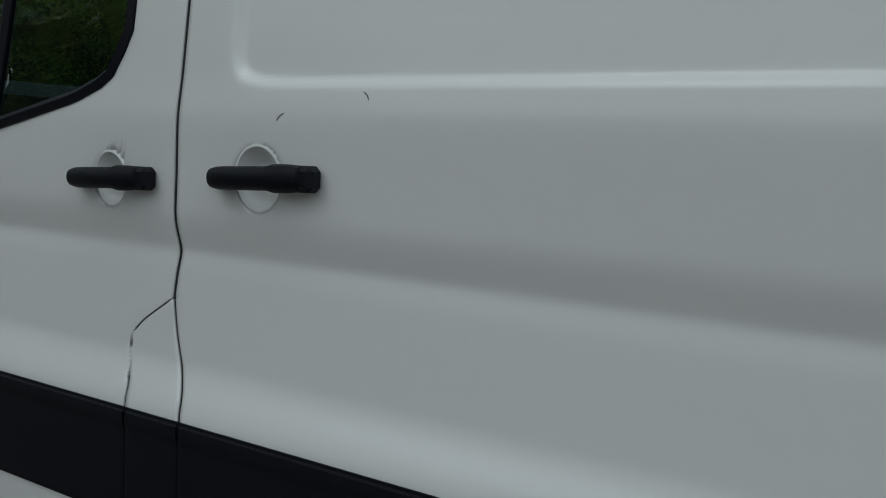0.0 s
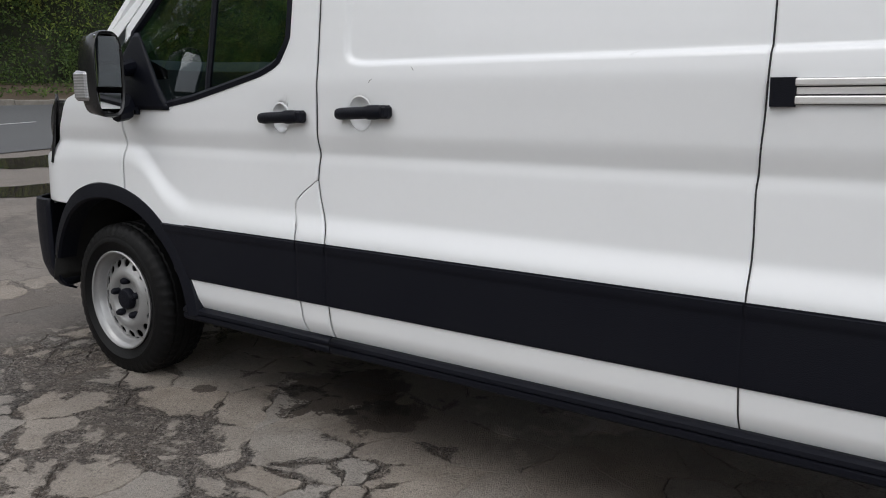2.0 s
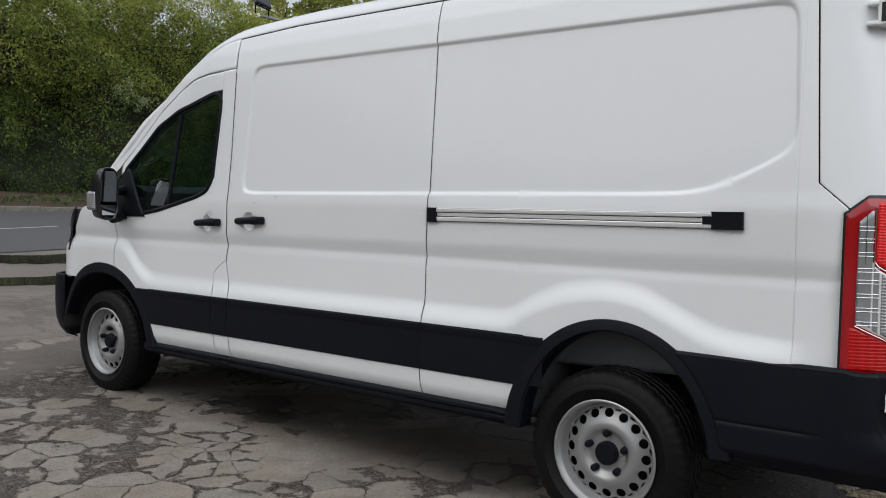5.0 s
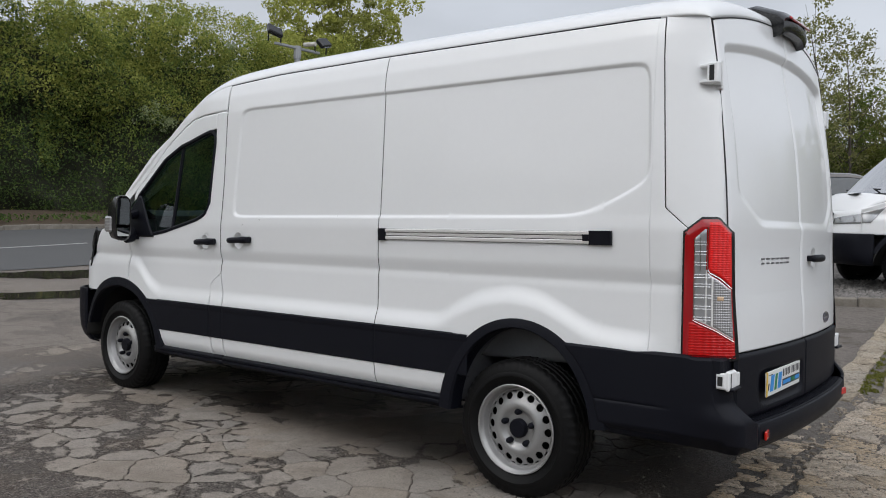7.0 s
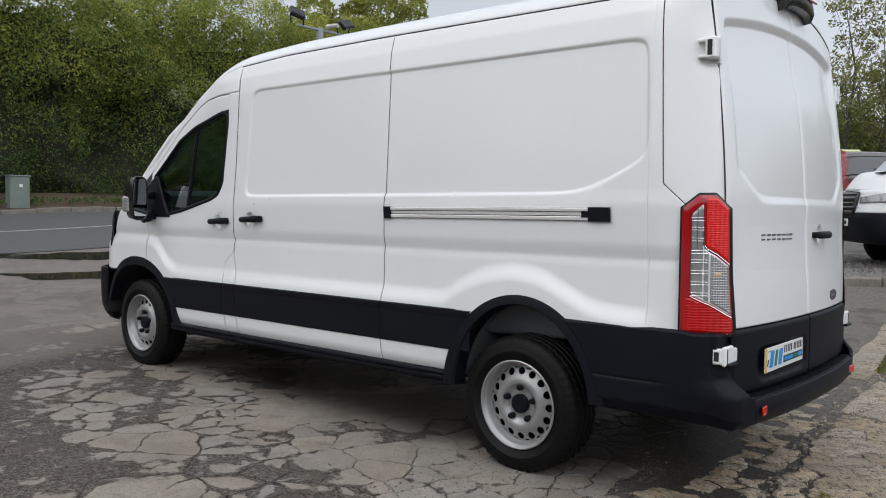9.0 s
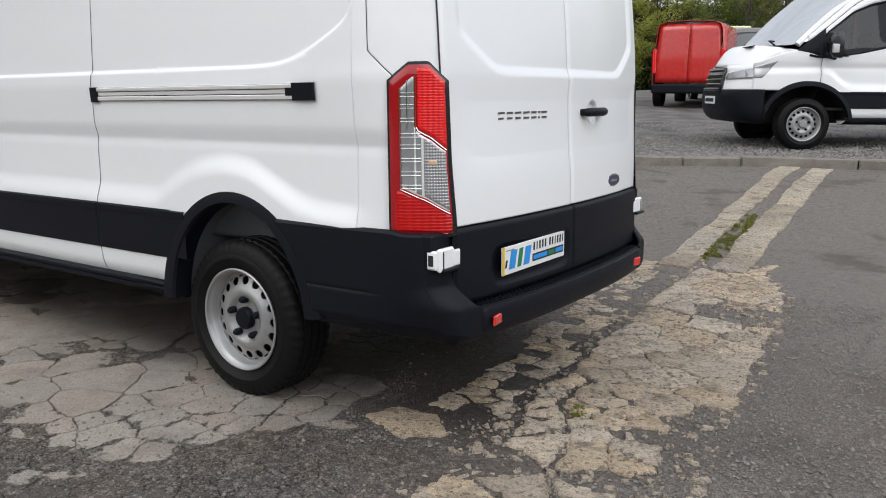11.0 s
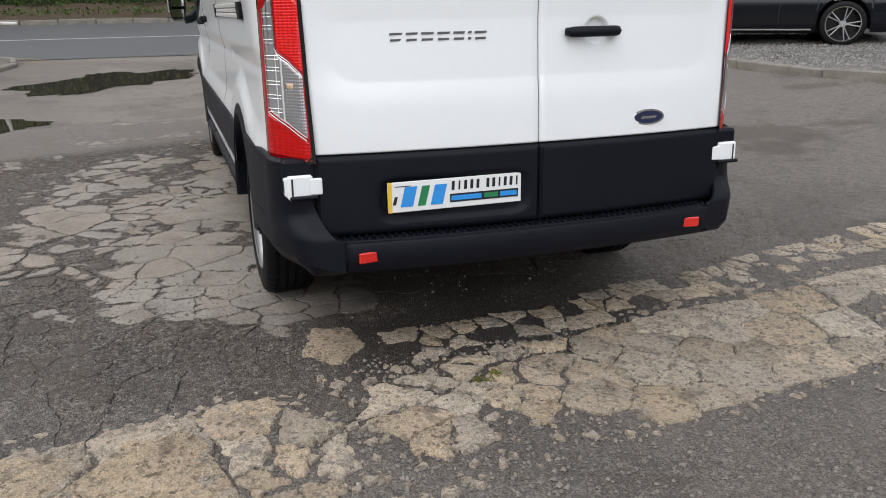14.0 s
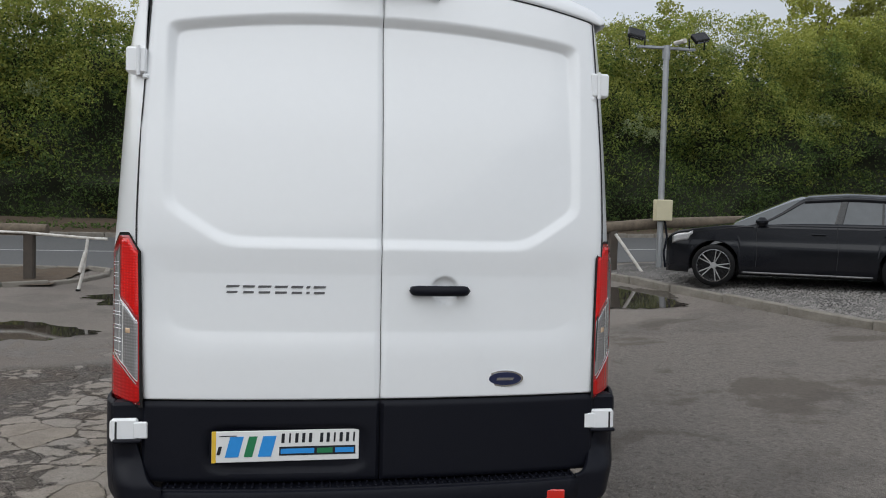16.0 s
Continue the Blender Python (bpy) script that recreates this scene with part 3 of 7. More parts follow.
kerb_run([(FAR_KERB - 0.06, y) for y in np.arange(-40, 41, 4.0)], "kerb_road", "pale concrete kerb along the far side of the road", lift=0.09)
ISLAND = [(-6.35, -9.5), (-6.4, -7), (-6.5, -5.0), (-6.8, -4.35), (-7.4, -3.9), (-8.2, -3.72), (-8.9, -3.85), (-9.25, -4.3), (-9.35, -5.5), (-9.4, -9.5)]
kerb_run(ISLAND, "kerb_island", "curved concrete edging round a planted bed", size=(0.55, 0.10, 0.10), lift=0.03)
simple_ground("planting_bed", SOIL, lambda x, y: (x, y, ground_z(x, y) + 0.035 + 0.04 * noise.noise((x * 3, y * 3, 1))), lin(-9.25, -6.55, 20), lin(-9.5, -4.25, 30), "bed of dark soil and dead leaves", "bed")
for off in (0.0, 0.22):
    arc = [(-9.62 - off, -9.0), (-9.6 - off, -6.0), (-9.5 - off, -4.6), (-9.2 - off * 0.7, -3.75 + off * 0.6), (-8.6, -3.42 + off)]
    ln = Mesh()
    ln.grid(lambda i, k: (arc[i][0] + 0.07 * k, arc[i][1] + 0.05 * k, ground_z(*arc[i]) + 0.018), range(5), (0, 1))
    tagged(ln.made("yellow_line", LINE_YELLOW, fix=False), "worn yellow painted line at the kerb", "road marking", kind="structure")


def puddle(name, outline, label, seed):
    """A thin sheet of water with a ragged edge."""
    cx, cy = sum(x for x, _ in outline) / len(outline), sum(y for _, y in outline) / len(outline)
    ring = []
    for (x0, y0), (x1, y1) in zip(outline, outline[1:] + outline[:1]):
        for k in range(14):
            x, y = x0 + (x1 - x0) * k / 14, y0 + (y1 - y0) * k / 14
            f = 1 + 0.34 * noise.noise((x * 2.3, y * 2.3, seed)) + 0.16 * noise.noise((x * 9, y * 9, seed))
            ring.append((cx + (x - cx) * f, cy + (y - cy) * f))
    me = Mesh()
    me.grid(lambda i, r: (cx + (ring[i][0] - cx) * r, cy + (ring[i][1] - cy) * r, ground_z(cx + (ring[i][0] - cx) * r, cy + (ring[i][1] - cy) * r) + 0.008), range(len(ring)), lin(0.01, 1, 7), closed=True)
    return tagged(me.made(name, WATER, fix=False), label, "puddle", kind="structure")


puddle("puddle", [(-5.3, -3.5), (-4.5, -3.0), (-4.6, -2.4), (-5.6, -1.2), (-6.4, -0.6), (-6.9, -1.2), (-6.7, -2.4)], "shallow brown puddle on the tarmac", 1)
puddle("puddle", [(-2.9, -4.6), (-1.7, -3.9), (-1.8, -3.1), (-2.25, -2.6), (-2.6, -2.9), (-3.1, -3.6)], "shallow brown puddle on the tarmac", 2)
puddle("puddle", [(-9.2, 1.0), (-8.6, 1.2), (-7.2, 2.4), (-7.0, 3.6), (-7.9, 4.6), (-8.4, 3.4), (-8.8, 2.0)], "long shallow puddle near the road", 3)
puddle("puddle", [(-6.4, 0.4), (-5.6, 0.6), (-5.0, 2.0), (-5.3, 2.7), (-6.0, 1.8)], "shallow brown puddle on the tarmac", 4)
puddle("puddle", [(-3.2, 4.1), (-2.85, 5.2), (-4.0, 5.45), (-5.3, 5.15), (-5.7, 4.9), (-5.2, 4.0), (-4.2, 3.7)], "dark puddle lying against the kerb", 5)


# ---- the white panel van ----
# Local axes: x runs back from the front axle, y to its right-hand side, z up.
W_BASE = smooth_table(
    [0.30, 0.40, 0.45, 0.57, 0.80, 1.06, 1.098, 1.150, 1.170, 1.33, 1.350, 1.41, 2.11, 2.22, 2.30, 2.36, 2.42],
    [0.955, 0.968, 0.982, 0.994, 0.996, 0.991, 0.986, 1.001, 1.005, 1.016, 1.016, 1.011, 0.978, 0.964, 0.942, 0.912, 0.86], 0.007)
SHELF_R = smooth_table([2.9, 3.30, 3.42, 3.57, 3.76, 3.93, 4.07, 4.20, 4.30, 4.5], [0.820, 0.820, 0.895, 0.960, 0.992, 0.970, 0.905, 0.845, 0.825, 0.815], 0.03)
SHELF_F = smooth_table([-0.9, -0.3, 0.15, 0.25, 0.34, 0.46, 0.60, 0.8], [1.02, 1.04, 1.05, 1.045, 1.01, 0.89, 0.825, 0.820], 0.035)
BELT = smooth_table([0.14, 0.26, 0.44, 0.68, 0.88, 1.07, 1.165, 1.20, 1.222, 1.24], [1.40, 1.262, 1.252, 1.287, 1.330, 1.372, 1.408, 1.452, 1.52, 1.60], 0.012)
WIN_REAR = smooth_table([1.30, 1.50, 1.95, 2.2], [1.222, 1.222, 1.266, 1.270], 0.03)
WIN_TOP = smooth_table([0.10, 0.30, 0.58, 0.80, 1.10, 1.24], [1.44, 1.60, 1.83, 1.922, 1.985, 2.01], 0.012)
DOOR_TOP = smooth_table([0.0, 0.276, 0.598, 0.818, 0.95, 1.10, 1.34], [1.43, 1.652, 1.925, 2.05, 2.10, 2.115, 2.122], 0.02)
DOOR_REAR = smooth_table([0.40, 0.56, 0.79, 0.825, 0.88, 0.93, 1.005, 1.09, 1.14, 1.24, 1.33, 1.47, 1.62, 2.1, 2.3], [1.402, 1.393, 1.384, 1.383, 1.362, 1.348, 1.335, 1.347, 1.345, 1.355, 1.362, 1.370, 1.378, 1.382, 1.376], 0.012)
FLAP_FRONT = smooth_table([0.40, 0.46, 0.57, 0.72, 0.783, 0.83, 0.88, 0.915, 0.955, 1.007], [1.275, 1.262, 1.250, 1.241, 1.235, 1.235, 1.214, 1.213, 1.255, 1.335], 0.006)
SLIDE_REAR = smooth_table([0.40, 0.565, 0.80, 0.94, 1.06, 1.12, 1.25, 1.4, 2.1, 2.3], [2.828, 2.824, 2.829, 2.831, 2.828, 2.833, 2.843, 2.848, 2.849, 2.846], 0.012)
GUTTER = smooth_table([-0.1, 0.25, 0.58, 0.82, 1.05, 1.30, 1.87, 2.77, 4.47, 4.62], [1.46, 1.68, 1.975, 2.13, 2.232, 2.296, 2.325, 2.325, 2.300, 2.285], 0.05)


def plane_max(p, planes, k=0.028):
    """Signed distance to a rounded convex outline, positive inside."""
    ds = np.array([c - (p[0] * a + p[1] * b) for a, b, c in planes])
    return float(-k * np.log(np.exp(-np.clip(ds / k, -60, 60)).sum()))


# the large pressed field along the side: front, back, top, bottom and the slanting corner at its back
FIELD = [(-1, 0.075, -1.376), (1, 0.04, 4.562), (0.008, 1, 2.137), (0, -1, -1.394), (0.459, -0.888, 0.680)]


def rear_x(y, z):
    """The rear face of the body."""
    x = 4.893 - 0.062 * (abs(y) / 0.87) ** 2.2
    x -= 0.018 * step(0.8, 1.35, z) + 0.115 * max((z - 1.35) / 1.0, 0) ** 1.5
    return x


def half_width(x, z):
    w = W_BASE(z)
    zs = SHELF_F(x) if x < 1.8 else SHELF_R(x)
    w += 0.024 * (1 - step(zs - 0.035, zs + 0.075, z)) * step(0.40, 0.50, z) * (1 - step(4.42, 4.62, x))
    if 1.2 < x < 4.6 and 1.2 < z < 2.3:
        w -= 0.011 * step(-0.002, 0.014, plane_max((x, z), FIELD))
    if x < 1.35 and z > 1.25:
        w -= 0.10 * (1.35 - x) * (z - 1.25) * step(1.35, 0.9, x)
    if x < 0.1:
        w -= 0.055 * step(0.1, -0.5, x) + 0.34 * max((-0.42 - x) / 0.5, 0) ** 2
    if x > 4.30:
        start = rear_x(0.87, z) - 0.33
        w -= (W_BASE(z) - 0.876) * 0.98 * max((x - start) / 0.33, 0) ** 2.4 if W_BASE(z) > 0.88 else 0
    for hx, hz, rx, rz in ((1.172, 1.2205, 0.043, 0.051), (1.553, 1.239, 0.050, 0.055)):
        if abs(x - hx) < 0.08 and abs(z - hz) < 0.08:
            w -= 0.036 * step(1.06, 0.86, math.hypot((x - hx) / rx, (z - hz) / rz))
    if x > 4.55 and z > 1.7:
        w -= 0.014 * math.exp(-((x - 4.715) / 0.045) ** 2 - ((z - 1.99) / 0.055) ** 2)
    return w


def rear_relief(y, z):
    a = abs(y + 0.018)
    top = 2.235 - 0.055 * (a / 0.77) ** 2.2
    d = plane_max((a, z), [(1, 0, 0.790), (0, 1, top), (0, -1, -1.355), (0.546, -0.838, -0.826)], 0.014)
    r = -(0.012 + 0.015 * step(1.75, 2.12, z)) * min(max(d / 0.036, 0), 1) ** 1.1
    if math.hypot(y - 0.225, z - 1.205) < 0.07:
        r -= 0.032 * step(0.053, 0.040, math.hypot(y - 0.225, z - 1.205))
    lower = plane_max((a, z), [(1, 0, 0.86), (0, 1, 1.36), (0, -1, -0.95), (0.6, -0.8, -0.316)], 0.014)
    return r - 0.006 * min(max(lower / 0.10, 0), 1) ** 1.5


DOOR_BULGE = smooth_table([0.5, 0.80, 1.4, 1.7, 2.26, 2.4], [0.980, 0.980, 1.018, 1.012, 0.985, 0.978], 0.05)


def door_head(y):
    return 2.372 - 0.098 * (abs(y) / 0.87) ** 2.2


def side_pt(s, x, z, out=0.0):
    return (x, s * (half_width(x, z) + out - (0.035 if s > 0 else 0)), z)


def panel(mesh, s, left, right, low, high, nu, nv, out=0.0):
    """A sheet on the body's side between two upright edges (functions of z) and two lying edges (functions of x)."""

    def fn(u, v):
        x, z = 0.0, 1.0
        for _ in range(4):
            x = left(z) + (right(z) - left(z)) * u
            z = low(x) + (high(x) - low(x)) * v
        return side_pt(s, x, z, out)

    return mesh.grid(fn, lin(0, 1, nu), lin(0, 1, nv))


def const(c):
    return lambda _: c


def arch(cx, a, b, base=0.345):
    return lambda x: base + b * math.sqrt(max(1 - ((x - cx) / a) ** 2, 0)) if abs(x - cx) < a else 0.0


FRONT_AXLE, REAR_AXLE = 0.034, 3.774
ARCH_F, ARCH_R = arch(0.05, 0.575, 0.54), arch(3.81, 0.468, 0.522)


def wheel_parts(parent, name, m, cap=BLACK, radius=0.354, rim=0.222, width=0.23):
    """A steel wheel with a tyre; local z points out of the van."""
    wheel = empty(name, m)
    wheel.parent = parent
    h = width / 2
    prof = [(rim - 0.004, -h * 0.75), (rim + 0.012, -h * 0.92), (rim + 0.05, -h), (radius - 0.06, -h * 1.03), (radius - 0.022, -h * 0.96), (radius - 0.004, -h * 0.80)]
    for q in (-0.55, -0.18, 0.18, 0.55):
        g = 0.034 if abs(q) > 0.3 else 0.03
        prof += [(radius, h * (q - g * 2.2)), (radius - 0.009, h * (q - g)), (radius - 0.009, h * (q + g)), (radius, h * (q + g * 2.2))]
    prof += [(radius - 0.004, h * 0.80), (radius - 0.022, h * 0.96), (radius - 0.06, h * 1.03), (rim + 0.068, h * 1.035), (rim + 0.066, h * 1.05), (rim + 0.05, h * 1.05), (rim + 0.048, h * 1.02),
             (rim + 0.012, h * 0.92), (rim - 0.004, h * 0.75)]
    n = 144
    edge = {j for j, (r, q) in enumerate(prof) if r > radius - 0.03 and abs(q) > h * 0.45}
    tyre = Mesh().lathe(prof, n, wobble=lambda i, j: (-0.007 if i % 3 == 0 else 0.0) if j in edge else 0.0)
    t = tyre.made("tyre", RUBBER, wheel, sharp=50)
    # the dished disc with a ring of round openings
    face = h * 0.62
    dish = table([0.0, 0.06, 0.085, 0.10, 0.125, 0.15, 0.162, 0.190, 0.199, 0.207], [face - 0.008, face - 0.008, face - 0.010, face + 0.012, face + 0.016, face + 0.002, face - 0.004, face - 0.014, face - 0.018, face - 0.008])
    disc = Mesh()
    inner = [0.048, 0.06, 0.075, 0.088, 0.098, 0.11, 0.125, 0.138, 0.146]
    disc.lathe([(r, dish(r)) for r in inner], 64)
    holes, r0, r1, rh = 16, 0.146, 0.192, 0.0185
    rm = 0.169
    for k in range(holes):
        a0 = 2 * math.pi * k / holes
        w = math.pi / holes
        ring, bound = [], []
        for q in range(16):
            b = 2 * math.pi * q / 16
            ring.append((rm + rh * math.cos(b), a0 + rh * 1.12 * math.sin(b) / rm))
            cb, sb = math.cos(b), math.sin(b)
            f = 1 / max(abs(cb), abs(sb))
            bound.append((rm + (r1 - r0) / 2 * cb * f, a0 + w * sb * f))
        pts = [(r * math.cos(a), r * math.sin(a), dish(r)) for r, a in ring + bound]
        pts += [(r * math.cos(a), r * math.sin(a), dish(r) - 0.006) for r, a in ring]
        disc.add(pts, [[q, (q + 1) % 16, 16 + (q + 1) % 16, 16 + q] for q in range(16)] + [[q, (q + 1) % 16, 32 + (q + 1) % 16, 32 + q] for q in range(16)])
    disc.lathe([(0.192, dish(0.192)), (0.201, face - 0.016), (0.206, face - 0.008), (0.209, h * 0.74), (0.214, h * 0.80), (rim + 0.004, h * 0.86), (rim + 0.008, h * 0.97), (rim + 0.003, h * 1.0), (rim - 0.004, h * 0.97)], 64)
    disc.made("rim", STEEL, wheel, sharp=50)
    Mesh().lathe([(0.0, -h * 0.3), (rim - 0.012, -h * 0.3)], 32).made("brake_backing", SHUT, wheel)
    Mesh().lathe([(0.05, face - 0.01), (0.05, face + 0.012), (0.043, face + 0.022), (0.0, face + 0.024)], 24).made("centre_cap", cap, wheel)
    for k in range(5):
        a = 2 * math.pi * (k + 0.25) / 5
        Mesh().lathe([(0.016, 0), (0.0155, 0.028), (0.010, 0.037), (0, 0.038)], 10, pose(0.085 * math.cos(a), 0.085 * math.sin(a), face - 0.008)).made("wheel_nut", BLACK, wheel)
    return wheel


def build_van(name, m, full=True, cab=False):
    van = empty(name, m)
    sides = (-1, 1)
    for s in sides:
        d = 1.0 if (s < 0 and full) else 0.35
        nn = lambda k: max(int(k * d), 4)
        # front wing with the wheel arch cut out of it
        wing = Mesh()
        wing_top = smooth_table([-0.75, -0.49, -0.31, -0.12, 0.0, 0.17], [1.13, 1.225, 1.30, 1.335, 1.31, 1.262] if cab else [1.0, 1.045, 1.292, 1.335, 1.31, 1.262], 0.012)
        panel(wing, s, const(-0.66), const(0.188), lambda x: max(ARCH_F(x), 0.80 if x < -0.2 else 0.40), wing_top, nn(90), nn(60))
        wing.made("front_wing", WHITE, van, solid=0.006, sharp=60)
        lens = Mesh()
        lamp_rear = lambda z: -0.49 + (z - 1.05) * 0.73
        if cab:
            panel(lens, s, const(-0.655), lambda z: -0.56 + (z - 0.96) * 0.85, const(0.965), lambda x: 1.105 + 0.30 * (x + 0.655), 12, 14, 0.006)
        else:
            panel(lens, s, lambda z: lamp_rear(z) - 0.12, lambda z: lamp_rear(z) - 0.002, const(1.04), const(1.285), 8, 14, -0.002)
        lens.made("headlamp_side", GLOSS_BLACK if full else GREY_LENS, van, solid=0.004)
        # front door: below the window, behind it, and over it
        door = Mesh()
        low = lambda x: max(ARCH_F(x) if x < 0.62 else 0, 0.432)
        nb = nn(130)
        panel(door, s, const(0.195), const(1.226), low, BELT, nn(100), nb)
        rear_edge = lambda z: DOOR_REAR(z) - 0.004 if z > 1.005 else min(DOOR_REAR(z), FLAP_FRONT(z)) - 0.004
        panel(door, s, const(1.226), rear_edge, const(0.432), const(BELT(1.226)), nn(24), nb)
        panel(door, s, lambda z: max(WIN_REAR(z), 1.226), rear_edge, const(BELT(1.226)), DOOR_TOP, nn(24), nn(60))
        panel(door, s, const(0.20), lambda z: WIN_REAR(z) + 0.001, WIN_TOP, lambda x: DOOR_TOP(x) - 0.004, nn(60), nn(14))
        front_door = door.made("front_door", WHITE, van, solid=0.006, sharp=60)
        flap = Mesh()
        panel(flap, s, lambda z: FLAP_FRONT(z) + 0.003, lambda z: max(DOOR_REAR(z) - 0.004, FLAP_FRONT(z) + 0.004), const(0.432), const(1.003), nn(16), nn(70))
        flap.made("fuel_flap" if s < 0 else "lower_trim", WHITE, van, solid=0.006)
        # the pillar and the side of the roof over the door
        over = Mesh()
        panel(over, s, const(0.0), const(1.373), lambda x: DOOR_TOP(x) + 0.004, lambda x: max(min(GUTTER(x), 2.15), DOOR_TOP(x) + 0.006) if cab else GUTTER(x), nn(80), nn(12))
        over.made("cab_side", WHITE, van, solid=0.006)
        sliding = None
        if not cab:
            slide = Mesh()
            panel(slide, s, lambda z: DOOR_REAR(z) + 0.004, lambda z: SLIDE_REAR(z) - 0.0025, const(0.432), lambda x: GUTTER(x) - 0.004, nn(190), nn(300))
            sliding = slide.made("sliding_door" if s < 0 else "side_panel", WHITE, van, solid=0.006, sharp=60)
            quarter = Mesh()
            qline = lambda z: 4.566 - 0.05 * (z - 1.44) if z > 1.44 else min(4.566 + (1.44 - z) * 1.07, 4.668)
            panel(quarter, s, const(4.500), lambda z: qline(z) + 0.0005, const(0.76), lambda x: GUTTER(x) - 0.004, nn(24), nn(320))
            panel(quarter, s, lambda z: SLIDE_REAR(z) + 0.0025, const(4.500), lambda x: max(ARCH_R(x), 0.432 if x < 3.9 else 0.44), lambda x: GUTTER(x) - 0.004, nn(280), nn(320))
            quarter.made("rear_quarter_panel", WHITE, van, solid=0.006, sharp=60)
            corner = Mesh()
            panel(corner, s, lambda z: qline(z) + 0.006, lambda z: rear_x(0.872, z) - 0.004, const(0.785), const(2.305), nn(40), nn(170))
            corner.made("rear_corner_panel", WHITE, van, solid=0.006, sharp=60)
            # dark lining that closes the shut lines
            inner = Mesh()
            inner.grid(lambda u, v: side_pt(s, u, max(ARCH_R(u) + 0.06, 0.45) * (1 - v) + 2.28 * v, -0.035), lin(1.24, 4.60, 90), lin(0, 1, 40))
            inner.made("body_lining", SHUT, van)
            for line, low_z, high_z in ((SLIDE_REAR, 0.44, 2.315), (DOOR_REAR, 1.005, 2.10)):
                Mesh().tube([side_pt(s, line(z), z, 0.0015) for z in lin(low_z, high_z, 90)], 0.0026, 5).made("shut_line", SHUT, van)
        # window glass, its black frame and the divider
        glass = Mesh()
        panel(glass, s, const(0.22), lambda z: WIN_REAR(z) + 0.012, lambda x: BELT(min(x, 1.215)) - 0.01, lambda x: WIN_TOP(x) + 0.01, 30, 12, -0.018)
        card = Mesh()
        panel(card, s, const(0.40), const(1.30), const(0.98), lambda x: BELT(min(x, 1.2)) - 0.006 if x < 1.2 else 1.44, 12, 10, -0.045)
        card.made("door_trim", INNER, front_door, solid=0.01)
        g = glass.made("door_window", GLASS if full else DARK_PANE, front_door)
        g.visible_shadow = False
        seal = Mesh()
        loop = [(x, BELT(x) + 0.004) for x in lin(0.26, 1.20, 32)] + [(WIN_REAR(z) - 0.004, z) for z in (1.50, 1.60, 1.70, 1.80, 1.90)] + [(1.258, 1.945), (1.246, 1.972), (1.222, 1.990)] + [(x, WIN_TOP(x) - 0.006) for x in lin(1.19, 0.26, 28)] + [(0.23, 1.40)]
        loop = [Vector(side_pt(s, x, z, -0.004)) for x, z in loop]
        seal.tube(loop + [loop[0]], 0.016, 6)
        seal.made("window_seal", BLACK, front_door)
        div = Mesh()
        div.tube([side_pt(s, 0.752 + 0.045 * (z - 1.29) / 0.6, z, -0.016) for z in lin(1.30, 1.92, 10)], 0.013, 6)
        if not cab:
            div.made("window_divider", BLACK, front_door)
        sail = Mesh()
        panel(sail, s, lambda z: 0.155 + max(z - 1.42, 0) * 0.9, lambda z: 0.53 - max(z - 1.26, 0) * 0.75, const(1.245), const(1.56), 12, 16, 0.006)
        sail.made("mirror_mounting", BLACK, front_door, solid=0.01)
        lead = Mesh().tube([side_pt(s, x, z, 0.01) for x, z in ((0.02, 1.262), (0.10, 1.245), (0.20, 1.238), (0.33, 1.240))], 0.016, 6)
        lead.made("mirror_foot", BLACK, front_door)
        if cab:
            trim = Mesh()
            panel(trim, s, const(-0.13), const(0.22), lambda x: wing_top(min(x, 0.16)) - 0.012, lambda x: 1.437 + 0.80 * x, 12, 10, 0.004)
            trim.made("quarter_trim", BLACK, van, solid=0.006)
        # door handle in its bowl
        for hx, hz, bx0, parent, wide, rx, rz in ((1.186, 1.2225, -0.014, front_door, 0.214, 0.043, 0.051), (1.570, 1.241, -0.017, sliding, 0.222, 0.050, 0.055)):
            if parent is None or (s > 0 and parent is sliding):
                continue
            y = lambda dx, dz, o, hx=hx, hz=hz: (hx + dx, s * (W_BASE(hz + dz) + o), hz + dz + 0.042 * dx)
            bowl = Mesh()
            bowl.grid(lambda a, r: (hx + bx0 + rx * r * math.cos(a), s * (W_BASE(hz + rz * r * math.sin(a)) + 0.0030 - 0.027 * max(1 - r ** 4, 0) ** 0.8 - 0.032 * max(r - 1.06, 0)), hz - 0.002 + rz * r * math.sin(a)), lin(0, 2 * math.pi, 41), lin(0.02, 0.96, 12) + [0.985, 1.0, 1.06, 1.32])
            bowl.made("handle_bowl", WHITE, parent)
            bar = Mesh()
            n = 18
            path = [(dx, 0.026 + 0.010 * (1 - (2 * dx / wide) ** 2)) for dx in lin(-wide / 2, wide / 2, n)]

            def bar_pt(u, a, path=path, y=y, wide=wide):
                dx, o = path[u]
                e = (1 - abs(2 * dx / wide) ** 10) ** 0.5
                return y(dx, 0.021 * e * math.sin(a) * (1.12 if dx > 0.04 else 0.95), o + 0.016 * e * math.cos(a) - (0.012 if e < 0.2 else 0))

            bar.grid(bar_pt, range(n), lin(0, 2 * math.pi, 13))
            for e in (-1, 1):
                bar.box(Vector(y(e * wide * (0.415 if e > 0 else 0.40), 0, 0.018 if e > 0 else 0.014)), (0.062, 0.036, 0.043) if e > 0 else (0.045, 0.03, 0.034), 0.009)
            bar.made("handle", BLACK, parent, "black door handle")
